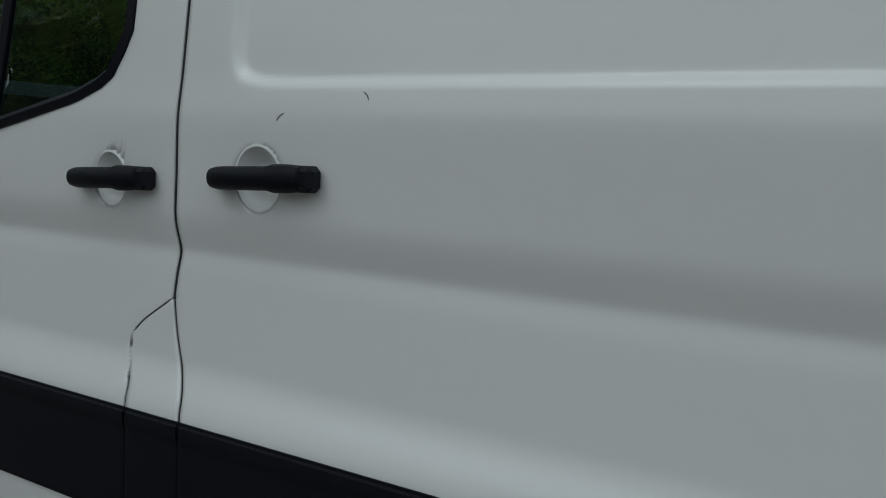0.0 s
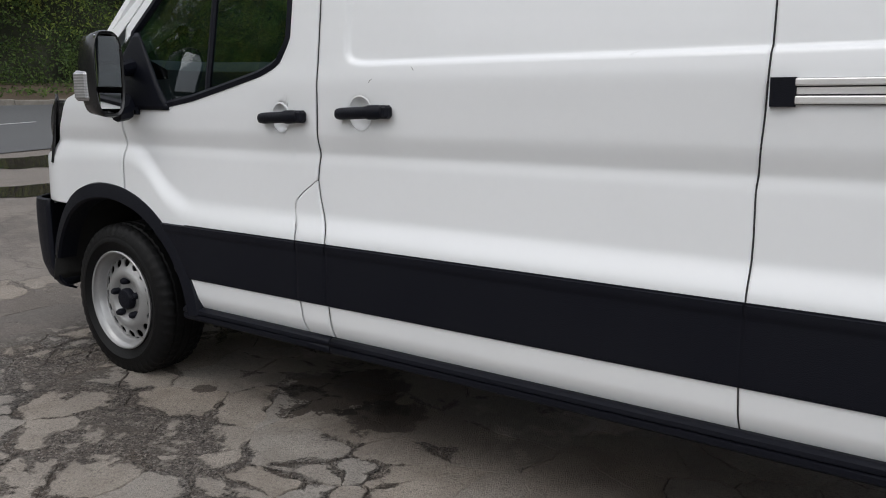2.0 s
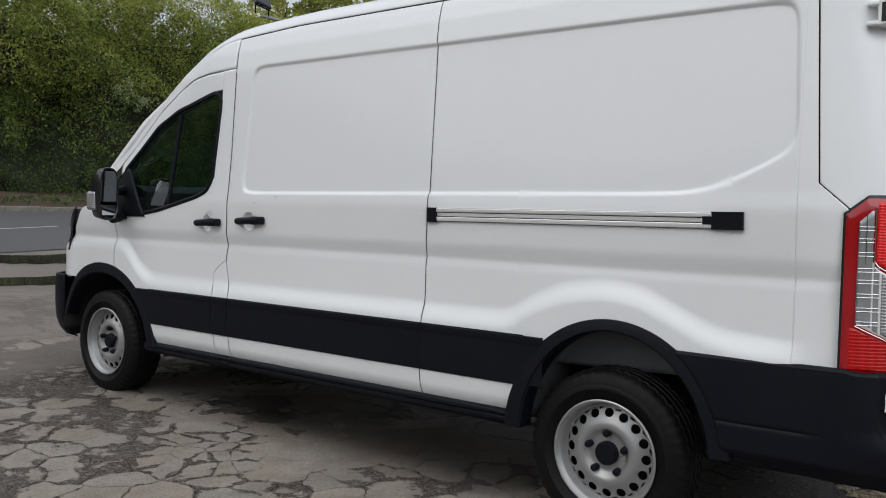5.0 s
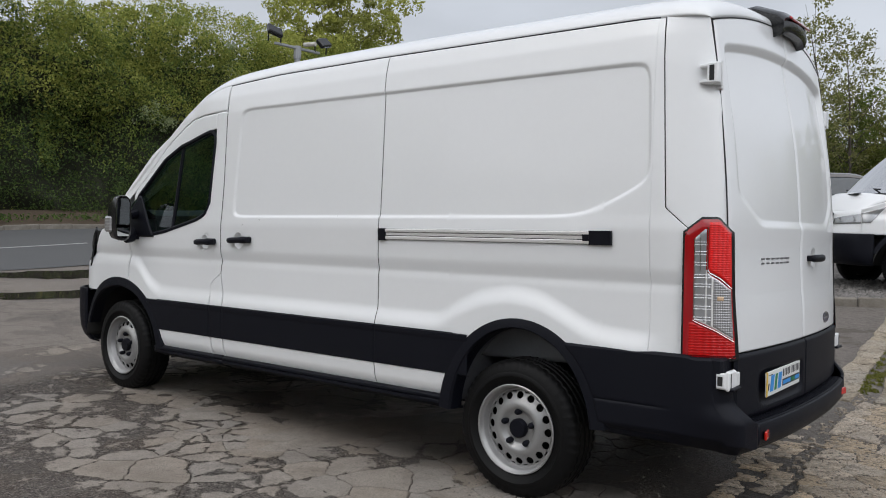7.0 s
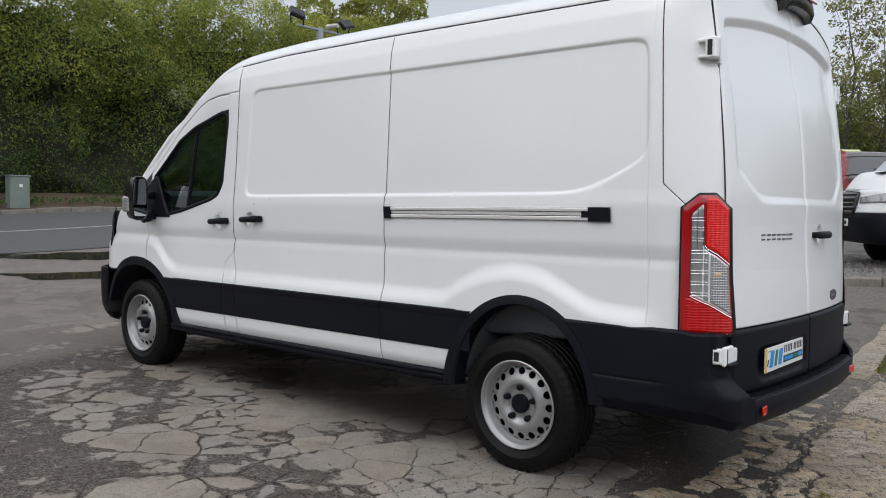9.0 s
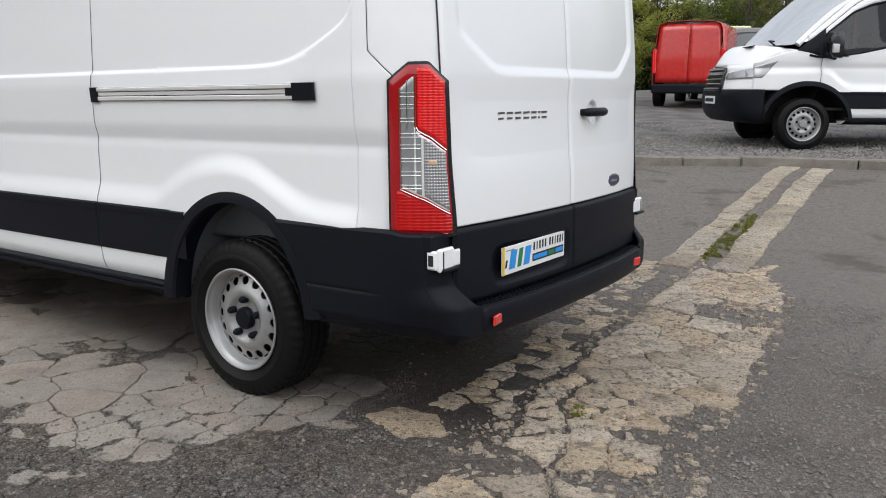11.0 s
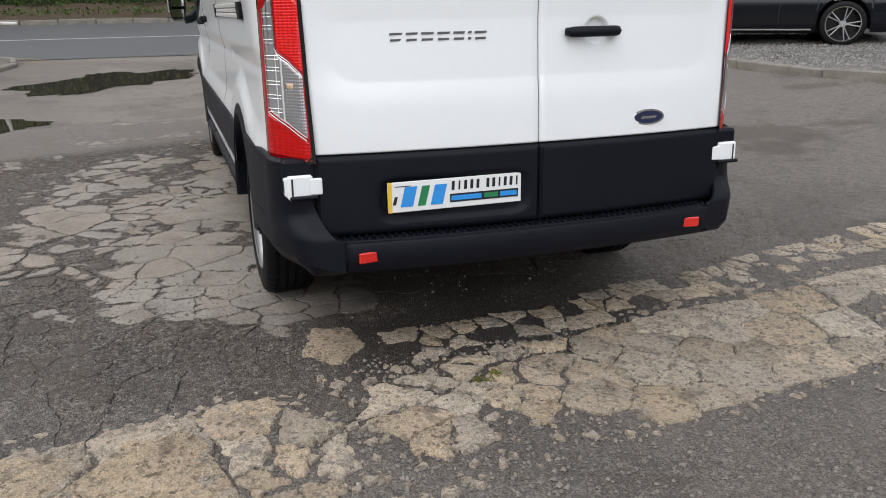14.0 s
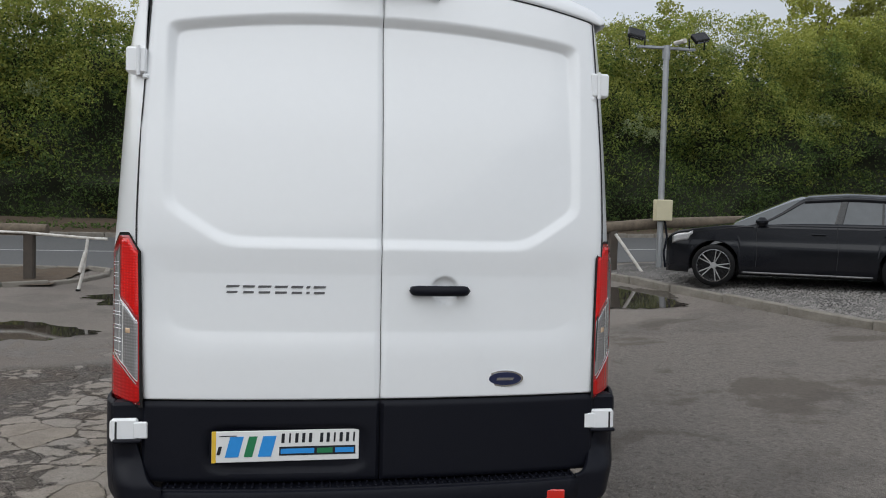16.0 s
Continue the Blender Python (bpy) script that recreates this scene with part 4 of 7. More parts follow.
        # black rubbing strips, one on each panel
        for x0, x1, parent, nm in ((0.40, 1.239, front_door, 1), (1.245, 1.386, van, 1), (1.392, 2.824, sliding, 2), (2.831, 3.50, van, 2)):
            if cab and x0 > 1.3:
                continue
            strip = Mesh()
            if x0 < 0.5:
                lft = lambda z: 0.44 + max(0.789 - z, 0) * 0.62
            else:
                lft = const(x0)
            for _ in range(1):
                def fn(u, v, lft=lft, x1=x1):
                    z = 0.558 + 0.231 * v
                    x = lft(z) + (x1 - lft(z)) * u
                    e = min(v, 1 - v) * 0.231
                    eu = min(u, 1 - u) * (x1 - lft(z))
                    return (x, s * (1.004 + 0.024 * step(0, 0.012, e) - 0.0015 * (1 - step(0, 0.005, eu)) + (0.004 * step(0.74, 0.76, z))), z)
                strip.grid(fn, [0, 0.004, 0.012] + lin(0.02, 0.98, 14) + [0.988, 0.996, 1], [0, 0.02, 0.05, 0.1] + lin(0.2, 0.7, 5) + [0.78, 0.8, 0.83, 0.86, 0.9, 0.95, 0.98, 1])
            strip.made("side_strip", BLACK, parent)
        backing = Mesh()
        backing.grid(lambda x, z: (x, s * (1.0258 if 0.562 < z < 0.785 else 0.98), z), lin(0.60, 1.36 if cab else 3.40, 12), (0.560, 0.5625, 0.68, 0.7845, 0.788))
        backing.made("strip_backing", BLACK, van)
        # sill under the doors
        sill = Mesh()
        prof = [(0.985, 0.440), (1.010, 0.438), (1.021, 0.431), (1.022, 0.420), (1.012, 0.414), (1.020, 0.408), (1.020, 0.394), (1.006, 0.384), (0.965, 0.372), (0.93, 0.355), (0.80, 0.345)]
        for a, b in ((0.56, 1.392), (1.396, 1.44 if cab else 3.345)):
            sill.grid(lambda x, k: (x, s * prof[k][0], prof[k][1]), lin(a, b, 8), range(len(prof)))
        sill.made("sill", BLACK, van, solid=0.004)
        # wheel arch flares
        for cx, a0, b0, a1, b1, lo in ((0.05, 0.55, 0.508, 0.617, 0.583, -0.30), (3.81, 0.415, 0.495, 0.503, 0.549, -0.15)):
            if cab and cx > 1:
                continue
            flare = Mesh()

            def fl(t, k, cx=cx, a0=a0, b0=b0, a1=a1, b1=b1):
                w, o = ((-0.05, -0.06), (0.0, -0.01), (0.0, 0.022), (0.12, 0.034), (0.55, 0.032), (0.92, 0.026), (1.0, 0.012), (1.0, -0.01))[k]
                a, b = a0 + (a1 - a0) * w, b0 + (b1 - b0) * w
                x, z = cx + a * math.cos(t), 0.345 + b * math.sin(t)
                return (x, s * (1.0 + o - (0.06 * step(-0.1, -0.6, x) if x < -0.1 else 0)), z)

            t1 = math.pi - (0.06 if cx > 1 else 0.35)
            t0 = 0.12
            flare.grid(fl, lin(t0, t1, 60), range(8))
            flare.made("wheel_arch_flare", BLACK, van)
            liner = Mesh()
            liner.grid(lambda t, k: (cx + (a0 + 0.02) * math.cos(t), s * lin(0.985, 0.55, 6)[k], 0.345 + (b0 + 0.02) * math.sin(t)), lin(0.12, math.pi - 0.12, 40), range(6))
            liner.made("arch_liner", LINER if cx > 1 else UNDER, van, solid=0.006)
            back = Mesh()
            back.grid(lambda t, r: (cx + 0.6 * r * math.cos(t), s * 0.56, 0.345 + 0.6 * r * math.sin(t)), lin(0.02, math.pi - 0.02, 30), lin(0.05, 1, 4))
            back.made("inner_arch", UNDER, van)
            if cx > 1:
                house = Mesh()
                house.grid(lambda u, v: (cx + 0.345 * u, s * (0.80 + 0.05 * v), (0.655 + 0.012 * u) * (1 - v) + (0.345 + (b0 + 0.015) * math.sqrt(1 - (0.345 * u / (a0 + 0.02)) ** 2)) * v), lin(-1, 1, 24), lin(0, 1, 8))
                house.made("wheel_house", LINER, van, solid=0.005)
    # sliding door rail
    if not cab:
        slide_rail = None
        for z0, z1, o in ((1.313, 1.330, 0.016), (1.294, 1.310, 0.010), (1.271, 1.290, 0.015)):
            def fn(x, k, z0=z0, z1=z1, o=o):
                z, q = ((z0, -0.012), (z0, o - 0.002), (z0 + 0.003, o), (z1 - 0.003, o), (z1, o - 0.002), (z1, -0.012))[k]
                return side_pt(-1, x, z, q)
            rail = Mesh().grid(fn, lin(2.905, 4.212, 24), range(6)).made("rail_strip" if slide_rail else "slide_rail", ALLOY, slide_rail or van, sharp=30)
            if slide_rail is None:
                slide_rail = rail
                rail["label"] = "bright alloy sliding door rail"
        Mesh().grid(lambda x, z: side_pt(-1, x, z, 0.0055), lin(2.905, 4.212, 24), lin(1.269, 1.331, 5)).made("rail_channel", SHUT, slide_rail)
        for x0, x1, z0, z1 in ((2.852, 2.912, 1.265, 1.333), (4.200, 4.322, 1.267, 1.334)):
            cap = Mesh()
            cap.grid(lambda u, k: side_pt(-1, x0 + (x1 - x0) * u, (z0, z0, z1, z1)[k], (-0.01, 0.018, 0.018, -0.01)[k] * (1 if 0 < u < 1 else 0.6)), [0, 0.05, 0.5, 0.95, 1], range(4))
            cap.made("rail_end_cap", BLACK, slide_rail)
            if x0 > 4:
                tongue = Mesh().grid(lambda u, k: side_pt(-1, x0 - 0.03 + 0.04 * u, (z0 + 0.016, z0 + 0.018, z1 - 0.018, z1 - 0.016)[k], (-0.01, 0.016, 0.016, -0.01)[k]), [0, 0.2, 1], range(4))
                tongue.made("rail_end_cap", BLACK, slide_rail)

    # roof
    roof = Mesh()

    def roof_pt(x, u):
        g = min(GUTTER(x), 2.15) if cab else GUTTER(x)
        w = half_width(min(x, 4.6), min(g, 2.34)) - 0.004
        r = abs(u)
        y = w * math.sin(r * math.pi / 2) ** 0.9 * (1 if u > 0 else -1)
        q = min(abs(y) / w, 1)
        z = g + 0.150 * math.sqrt(max(1 - q ** 4, 0)) * step(0.2, 1.5, x) + 0.02 * (1 - q * q)
        if x > 4.45:
            z -= 0.30 * ((x - 4.45) / 0.33) ** 2.2 * (0.25 + 0.2 * (1 - q))
        return (x + (-0.35 * (1 - q * q) * step(1.5, 0.7, x)), y, z)

    roof.grid(roof_pt, lin(0.78, 1.42 if cab else 4.50, 90), lin(-1, 1, 41))

    def roof_end(v, u):
        """The rounded end of the roof, down to the heads of the rear doors."""
        p = Vector(roof_pt(4.50, u))
        ye = p.y / (half_width(4.5, 2.30) - 0.004) * 0.874
        ze = door_head(ye) + 0.004
        xe = rear_x(ye, ze) - 0.002
        a = v * math.pi / 2
        return (p.x + (xe - p.x) * math.sin(a), p.y + (ye - p.y) * (1 - math.cos(a)), ze + (p.z - ze) * math.cos(a) ** 0.8 if v < 1 else ze)

    if not cab:
        roof.grid(roof_end, lin(0, 1, 16), lin(-1, 1, 41))
    roof.made("roof", WHITE, van, solid=0.006)
    for s in () if cab else sides:
        gut = Mesh().tube([(x, s * (half_width(min(x, 4.6), GUTTER(x)) - 0.001), GUTTER(x) + 0.002) for x in lin(1.375, 4.50, 40)], 0.0035, 6)
        gut.made("roof_gutter", SHUT, van)
    # windscreen, pillars and bonnet
    screen = Mesh()
    lowx = lambda q: -0.10 - 0.42 * (1 - q * q)
    topx = lambda q: 0.80 - (0.48 if cab else 0.35) * (1 - q * q)

    def screen_pt(u, v, o=0.0):
        q = abs(u)
        zl, zh = 1.40, min(GUTTER(0.80), 2.15 if cab else 9) + 0.15 * math.sqrt(max(1 - q ** 4, 0)) * step(0.2, 1.5, 0.8) + 0.02 * (1 - q * q)
        x = lowx(q) + (topx(q) - lowx(q)) * v
        z = zl + (zh - zl) * v + 0.05 * math.sin(math.pi * v) * 1.0
        w = half_width(max(lowx(1) + 0.9 * v, 0.0), min(z, 2.2)) - 0.02
        return (x, u * w, z)

    screen.grid(screen_pt, lin(-0.94, 0.94, 25), lin(0, 1, 12))
    ws = screen.made("windscreen", BRIGHT_GLASS if cab else GLASS, van)
    ws.visible_shadow = False
    for s in sides:
        pil = Mesh()
        pil.tube([screen_pt(s * 0.97, v) for v in lin(0, 0.9, 14)], [0.042] * 9 + [0.034, 0.026, 0.018, 0.01, 0.004], 8)
        pil.grid(lambda v, k: tuple(Vector(screen_pt(s * 0.95, v)).lerp(Vector(side_pt(s, -0.02 + 0.97 * v, DOOR_TOP(-0.02 + 0.97 * v) + 0.006)), k) + Vector((0, s * 0.012, 0.008)) * math.sin(math.pi * k)), lin(0, 1, 20), lin(0, 1, 6))
        pil.made("windscreen_pillar", WHITE, van)
    bonnet = Mesh()

    def bonnet_pt(u, v):
        q = abs(u)
        x = lowx(q) - 0.02 + (-0.80 - (0.06 if cab else 0) + 0.22 * q * q - lowx(q)) * v
        z = 1.40 - 0.07 * q ** 4 - (0.27 if cab else 0.40) * v ** 1.9 + 0.05 * math.sin(math.pi * v) * (1 - q ** 4)
        return (x, u * (half_width(max(x, -0.5), 1.2) - 0.035 - 0.12 * v), z)

    bonnet.grid(bonnet_pt, lin(-1, 1, 31), lin(0, 1, 20))
    bonnet.made("bonnet", WHITE, van, solid=0.006)
    cowl = Mesh().grid(lambda u, v: (lowx(abs(u)) + 0.03 - 0.10 * v, u * 0.90, 1.405 - 0.004 * v), lin(-1, 1, 20), (0, 0.5, 1))
    cowl.made("scuttle", BLACK, van)
    # front end: nose, grille, headlamps and bumper
    plan = lambda u: (-0.955 + 0.36 * abs(u) ** 3.2, u * 0.93)
    nose = Mesh().grid(lambda u, z: (plan(u)[0] + 0.02 + 0.06 * (z - 0.8) / 0.25, plan(u)[1] * 0.985, z), lin(-1, 1, 31), lin(0.78, 1.14 if cab else 1.04, 8))
    nose.made("nose_panel", WHITE, van, solid=0.006)
    grille = Mesh()
    grille.grid(lambda u, z: (plan(u)[0] - 0.012 + 0.06 * (z - 0.8) / 0.25, u * 0.93, z), lin(-0.42, 0.42, 12), lin(0.78, 1.11 if cab else 1.06, 4))
    grille_ob = grille.made("grille", GLOSS_BLACK, van, solid=0.02)
    for z in lin(0.82, 1.08 if cab else 1.03, 5):
        Mesh().tube([(plan(u)[0] - 0.03 + 0.06 * (z - 0.8) / 0.25, u * 0.93, z) for u in lin(-0.40, 0.40, 10)], 0.011 if cab else 0.013, 6).made("grille_bar", DARK_CHROME if cab else GLOSS_BLACK, grille_ob)
    for s in sides:
        lampb = Mesh()
        if cab:
            def face(u, v, out):
                k = (u - 0.47) / 0.53
                z = (0.945 + 0.02 * k) + (0.085 + 0.06 * k) * v
                return (plan(u)[0] + 0.012 - out + 0.06 * (z - 0.8) / 0.25, s * u * 0.925, z)
            lampb.grid(lambda u, v: face(u, v, 0.006), lin(0.47, 1.0, 16), lin(0, 1, 8))
        else:
            top = lambda u: 1.00 + 0.20 * (u - 0.46) / 0.5
            lampb.grid(lambda u, v: (plan(u)[0] - 0.004 + 0.30 * max(u - 0.75, 0) + (0.05 + 0.10 * max(u - 0.7, 0)) * v, s * u * (0.93 + 0.03 * max(u - 0.8, 0)), 0.92 + 0.12 * max(u - 0.46, 0) + (top(u) - 0.90) * v), lin(0.46, 1.03, 14), lin(0, 1, 8))
        headlamp = lampb.made("headlamp", GREY_LENS if cab else GLOSS_BLACK, van, "clear headlamp unit" if cab else "dark headlamp unit", solid=0.012)
        if cab:
            for u in (0.62, 0.82):
                Mesh().lathe([(0.0, 0.0), (0.030, 0.008), (0.038, 0.016)], 16, pose(*face(u, 0.5, 0.012), 0, -90, 0)).made("reflector", CHROME, headlamp)
    bump = Mesh()
    bprof = [(0.05, 0.806), (0.012, 0.800), (-0.004, 0.770), (-0.010, 0.70), (-0.004, 0.60), (0.012, 0.545), (0.030, 0.48), (0.075, 0.415), (0.150, 0.370), (0.26, 0.355)]

    def bump_pt(u, k):
        o, z = bprof[k]
        a = u * math.pi / 2
        front, end, wide = -0.955 + o, -0.515 + 0.16 * max(o - 0.03, 0), 0.975 - 0.35 * max(o - 0.02, 0)
        return (end - (end - front) * math.cos(a) ** 0.72, math.copysign(wide * abs(math.sin(a)) ** 0.72, u), z)

    bump.grid(bump_pt, lin(-0.9999, 0.9999, 71), range(len(bprof)))
    bump.made("front_bumper", BLACK, van, solid=0.01)
    # door mirrors
    for s in sides:
        yb = s * 1.165
        c = Vector((0.315, yb, 1.385))
        head = Mesh()
        head.grid(lambda a, k: (c.x + (-0.105, -0.10, -0.05, 0.045, 0.055, 0.050)[k], c.y + (0.012, 0.042, 0.064, 0.068, 0.064, 0.057)[k] * (math.copysign(abs(math.cos(a)) ** 0.6, math.cos(a))),
                                c.z + (0.03, 0.10, 0.158, 0.170, 0.166, 0.155)[k] * math.copysign(abs(math.sin(a)) ** 0.65, math.sin(a))), lin(0, 2 * math.pi, 33), range(6))
        head_ob = head.made("door_mirror", GLOSS_BLACK, van, sharp=50)
        Mesh().box((c.x + 0.048, c.y, c.z + 0.05), (0.006, 0.108, 0.20), 0.003).made("mirror_glass", MIRROR, head_ob)
        Mesh().box((c.x + 0.048, c.y, c.z - 0.105), (0.006, 0.098, 0.065), 0.003).made("mirror_glass", MIRROR, head_ob)
        Mesh().box((c.x - 0.045, c.y + s * 0.060, c.z - 0.045), (0.10, 0.03, 0.12), 0.014).made("indicator_lens", CLEAR_LENS, head_ob)
        arm = Mesh().tube([(c.x, c.y - s * 0.05, c.z - 0.16), (c.x - 0.01, c.y - s * 0.10, c.z - 0.15), (0.25, s * 1.02, 1.27), (0.24, s * 0.95, 1.27)], [0.03, 0.035, 0.045, 0.05], 8)
        arm.tube([(c.x, c.y - s * 0.08, c.z + 0.02), (0.27, s * 1.0, 1.42), (0.26, s * 0.95, 1.43)], [0.028, 0.036, 0.04], 8)
        arm.made("mirror_arm", BLACK, head_ob)
    # cab: bulkhead, dash, wheel and seats
    Mesh().box((1.62, 0, 1.35), (0.03, 1.86, 1.75), 0.01).made("bulkhead", INNER, van)
    dash = Mesh().grid(lambda y, k: ((-0.28, 0.00, 0.28, 0.40, 0.42, 0.36, 0.15)[k], y, (1.395, 1.45, 1.465, 1.42, 1.30, 1.05, 0.7)[k] + 0.012 * math.cos(y * 4)), lin(-0.92, 0.92, 24), range(7))
    dash.made("dashboard", INNER, van)
    Mesh().box((0.80, 0, 0.55), (2.0, 1.80, 0.04), 0.01).made("cab_floor", UNDER, van)
    ring = [Vector((0.52 + 0.10 * math.sin(a) * 0.9, 0.42 + 0.19 * math.cos(a), 1.16 + 0.18 * math.sin(a))) for a in lin(0, 2 * math.pi, 29)]
    Mesh().tube(ring, 0.016, 8).made("steering_wheel", GLOSS_BLACK, van)
    for y in (-0.62, -0.22, 0.45):
        Mesh().box((0.98, y, 0.86), (0.52, 0.44, 0.16), 0.05).made("seat_cushion", SEAT, van)
        Mesh().box((0, 0, 0), (0.15, 0.44, 0.62), 0.05, pose(1.30, y, 1.16, 0, 12, 0)).made("seat_back", SEAT, van)
        Mesh().box((0, 0, 0), (0.10, 0.27, 0.19), 0.04, pose(1.37, y, 1.58, 0, 10, 0)).made("headrest", SEAT, van)

    def wheels(rake):
        for wx, nm in ((FRONT_AXLE, "front_wheel"), (REAR_AXLE, "rear_wheel")):
            for s in sides:
                wheel_parts(van, nm, pose(wx, s * 0.868, 0.350 - rake * (wx - 1.9), 90 if s < 0 else -90, 0, 0), STEEL if cab else BLACK)

    if cab:
        Mesh().grid(lambda y, z: (1.43, y, z), lin(-0.94, 0.94, 12), lin(0.45, 2.2, 12)).made("cab_back", WHITE, van, solid=0.02)
        for s in sides:
            Mesh().box((3.2, s * 0.42, 0.55), (4.2, 0.07, 0.16), 0.01).made("chassis_rail", UNDER, van)
        bed = Mesh().box((3.3, 0, 0.78), (3.5, 2.0, 0.06), 0.01).made("load_bed", UNDER, van)
        for s in sides:
            Mesh().box((3.3, s * 1.0, 1.0), (3.5, 0.03, 0.40), 0.008).made("dropside", GALV, bed)
        Mesh().box((1.58, 0, 1.40), (0.05, 1.9, 1.2), 0.01).made("headboard", GALV, bed)
        wheels(0.0)
        return van
    # underbody
    Mesh().box((2.0, 0, 0.42), (4.9, 1.5, 0.14), 0.03).made("underbody", UNDER, van)
    Mesh().tube([(3.75, -0.75, 0.36), (3.75, 0.75, 0.36)], 0.05, 10).made("rear_axle", UNDER, van)
    Mesh().tube([(2.4, 0.35, 0.30), (4.3, 0.45, 0.31), (4.62, 0.47, 0.34)], 0.03, 10).made("exhaust_pipe", SHUT, van)
    Mesh().tube([(3.1, -0.55, 0.36), (3.75, -0.55, 0.30), (4.5, -0.55, 0.40)], 0.03, 8).made("leaf_spring", UNDER, van)

    # added dark panel that hides the far door's pale inside from below
    Mesh().box((0.64, 0, 0.50), (0.02, 1.86, 0.32), 0.004).made("toe_board", SHUT, van)
    # rear doors
    for s, y0, y1 in ((-1, -0.876, -0.0160), (1, -0.0120, 0.852)):
        rd = Mesh()
        head = door_head

        def rear_pt(y, v):
            z = 0.805 + (head(y) - 0.805) * v
            edge = step(0.0, 0.02, min(abs(y - y0), abs(y1 - y)))
            y *= 1 + (DOOR_BULGE(z) - 1) * min(abs(y) / 0.3, 1)
            return (rear_x(y, z) + rear_relief(y, z) - 0.006 * (1 - edge), y, z)

        rd.grid(rear_pt, lin(y0, y1, 120 if full else 20), lin(0, 1, 230 if full else 30))
        rdoor = rd.made("rear_door", WHITE, van, solid=0.006, sharp=60)
        ye = y0 if s < 0 else y1
        line = [rear_pt(ye, v) for v in lin(0.0, 1.0, 40)] + [rear_pt(ye + (0.1 * s - ye) * q, 1.0) for q in lin(0.02, 1, 20)]
        Mesh().tube([(x + 0.0025, y + s * 0.003 * (k < 40), z + 0.003 * (k >= 40)) for k, (x, y, z) in enumerate(line)], 0.0034, 5).made("door_gap", SHUT, rdoor)
        clad = Mesh()

        def clad_pt(y, z):
            e = step(0, 0.012, min(abs(y - y0), abs(y1 - y), abs(z - 0.798), abs(z - 0.505)))
            dent = 0.0
            if s < 0:
                dent = 0.014 * step(0, 0.02, plane_max((y, z), [(1, 0, -0.05), (-1, 0, 0.66), (0, 1, 0.715), (0, -1, -0.535)]))
            return (rear_x(y, 0.8) + 0.004 + 0.012 * e - dent, y * 0.982, z)

        clad.grid(clad_pt, [y0 + (y1 - y0) * q for q in [0, 0.006, 0.014] + lin(0.03, 0.97, 50) + [0.986, 0.994, 1]], lin(0.505, 0.798, 36))
        clad.made("door_cladding", BLACK, rdoor)
        if s > 0:
            hx = rear_x(0.2, 1.205)
            bowl = Mesh().grid(lambda a, r: (rear_x(0.225 + 0.055 * r * math.cos(a), 1.205) + rear_relief(0.225 + 0.07, 1.205) + 0.0022 - 0.026 * (1 - r ** 4) ** 0.8, 0.225 + 0.056 * r * math.cos(a), 1.205 + 0.055 * r * math.sin(a)), lin(0, 2 * math.pi, 33), lin(0.02, 1, 14))
            bowl.made("handle_bowl", WHITE, rdoor)
            bar = Mesh()

            def rb(u, a):
                e = (1 - abs(u) ** 10) ** 0.5
                return (hx + 0.022 + 0.012 * (1 - u * u) + 0.016 * e * math.cos(a), 0.203 + 0.117 * u, 1.205 + 0.0195 * e * math.sin(a))

            bar.grid(rb, lin(-1, 1, 18), lin(0, 2 * math.pi, 13))
            for e in (-1, 1):
                bar.box((hx + 0.006, 0.203 + e * 0.09, 1.205), (0.034, 0.04, 0.03), 0.006)
            bar.made("handle", BLACK, rdoor, "black door handle")
        # hinges: a leaf on the door, a knuckle round the corner and a dark slot
        for z, low_hinge in ((2.025, False), (0.696, True)):
            ex = rear_x(0.87, z)
            o = 0.045 if s > 0 else 0.0
            hin = Mesh()
            if low_hinge:
                hin.box((ex + 0.012, s * (0.918 - o), z), (0.022, 0.092, 0.086), 0.007)
                hin.box((ex - 0.014, s * (0.958 - o), z), (0.046, 0.026, 0.070), 0.006)
                hin.box((ex + 0.018, s * (0.864 - o), z), (0.014, 0.050, 0.060), 0.004)
            else:
                hin.box((ex - 0.006, s * (0.908 - o), z), (0.050, 0.072, 0.094), 0.007)
                hin.box((ex + 0.004, s * (0.876 - o), z - 0.058), (0.030, 0.024, 0.020), 0.006)
                hin.box((ex - 0.040, s * (0.925 - o), z + 0.034), (0.050, 0.030, 0.016), 0.004)
                hin.box((ex - 0.040, s * (0.925 - o), z - 0.034), (0.050, 0.030, 0.016), 0.004)
            hob = hin.made("hinge", WHITE, rdoor, sharp=30)
            if low_hinge:
                Mesh().box((ex + 0.0235, s * (0.946 - o), z), (0.003, 0.007, 0.066), 0.001).made("hinge_slot", SHUT, hob)
                Mesh().box((ex - 0.016, s * (0.9715 - o), z), (0.022, 0.003, 0.040), 0.001).made("hinge_slot", SHUT, hob)
            else:
                Mesh().box((ex - 0.008, s * (0.9445 - o), z), (0.022, 0.003, 0.066), 0.001).made("hinge_slot", SHUT, hob)
                Mesh().tube([(ex + 0.022, s * (0.900 - o), z - 0.055), (ex + 0.022, s * (0.900 - o), z + 0.05)], 0.007, 8).made("hinge_pin", WHITE, hob)
    seal = Mesh().grid(lambda y, z: (rear_x(y, z) - 0.045, y, z), lin(-0.86, 0.86, 12), lin(0.5, 2.25, 20))
    seal.made("rear_lining", SHUT, van)
    bx = lambda y: 4.968 - 0.075 * (abs(y) / 0.9) ** 2.4
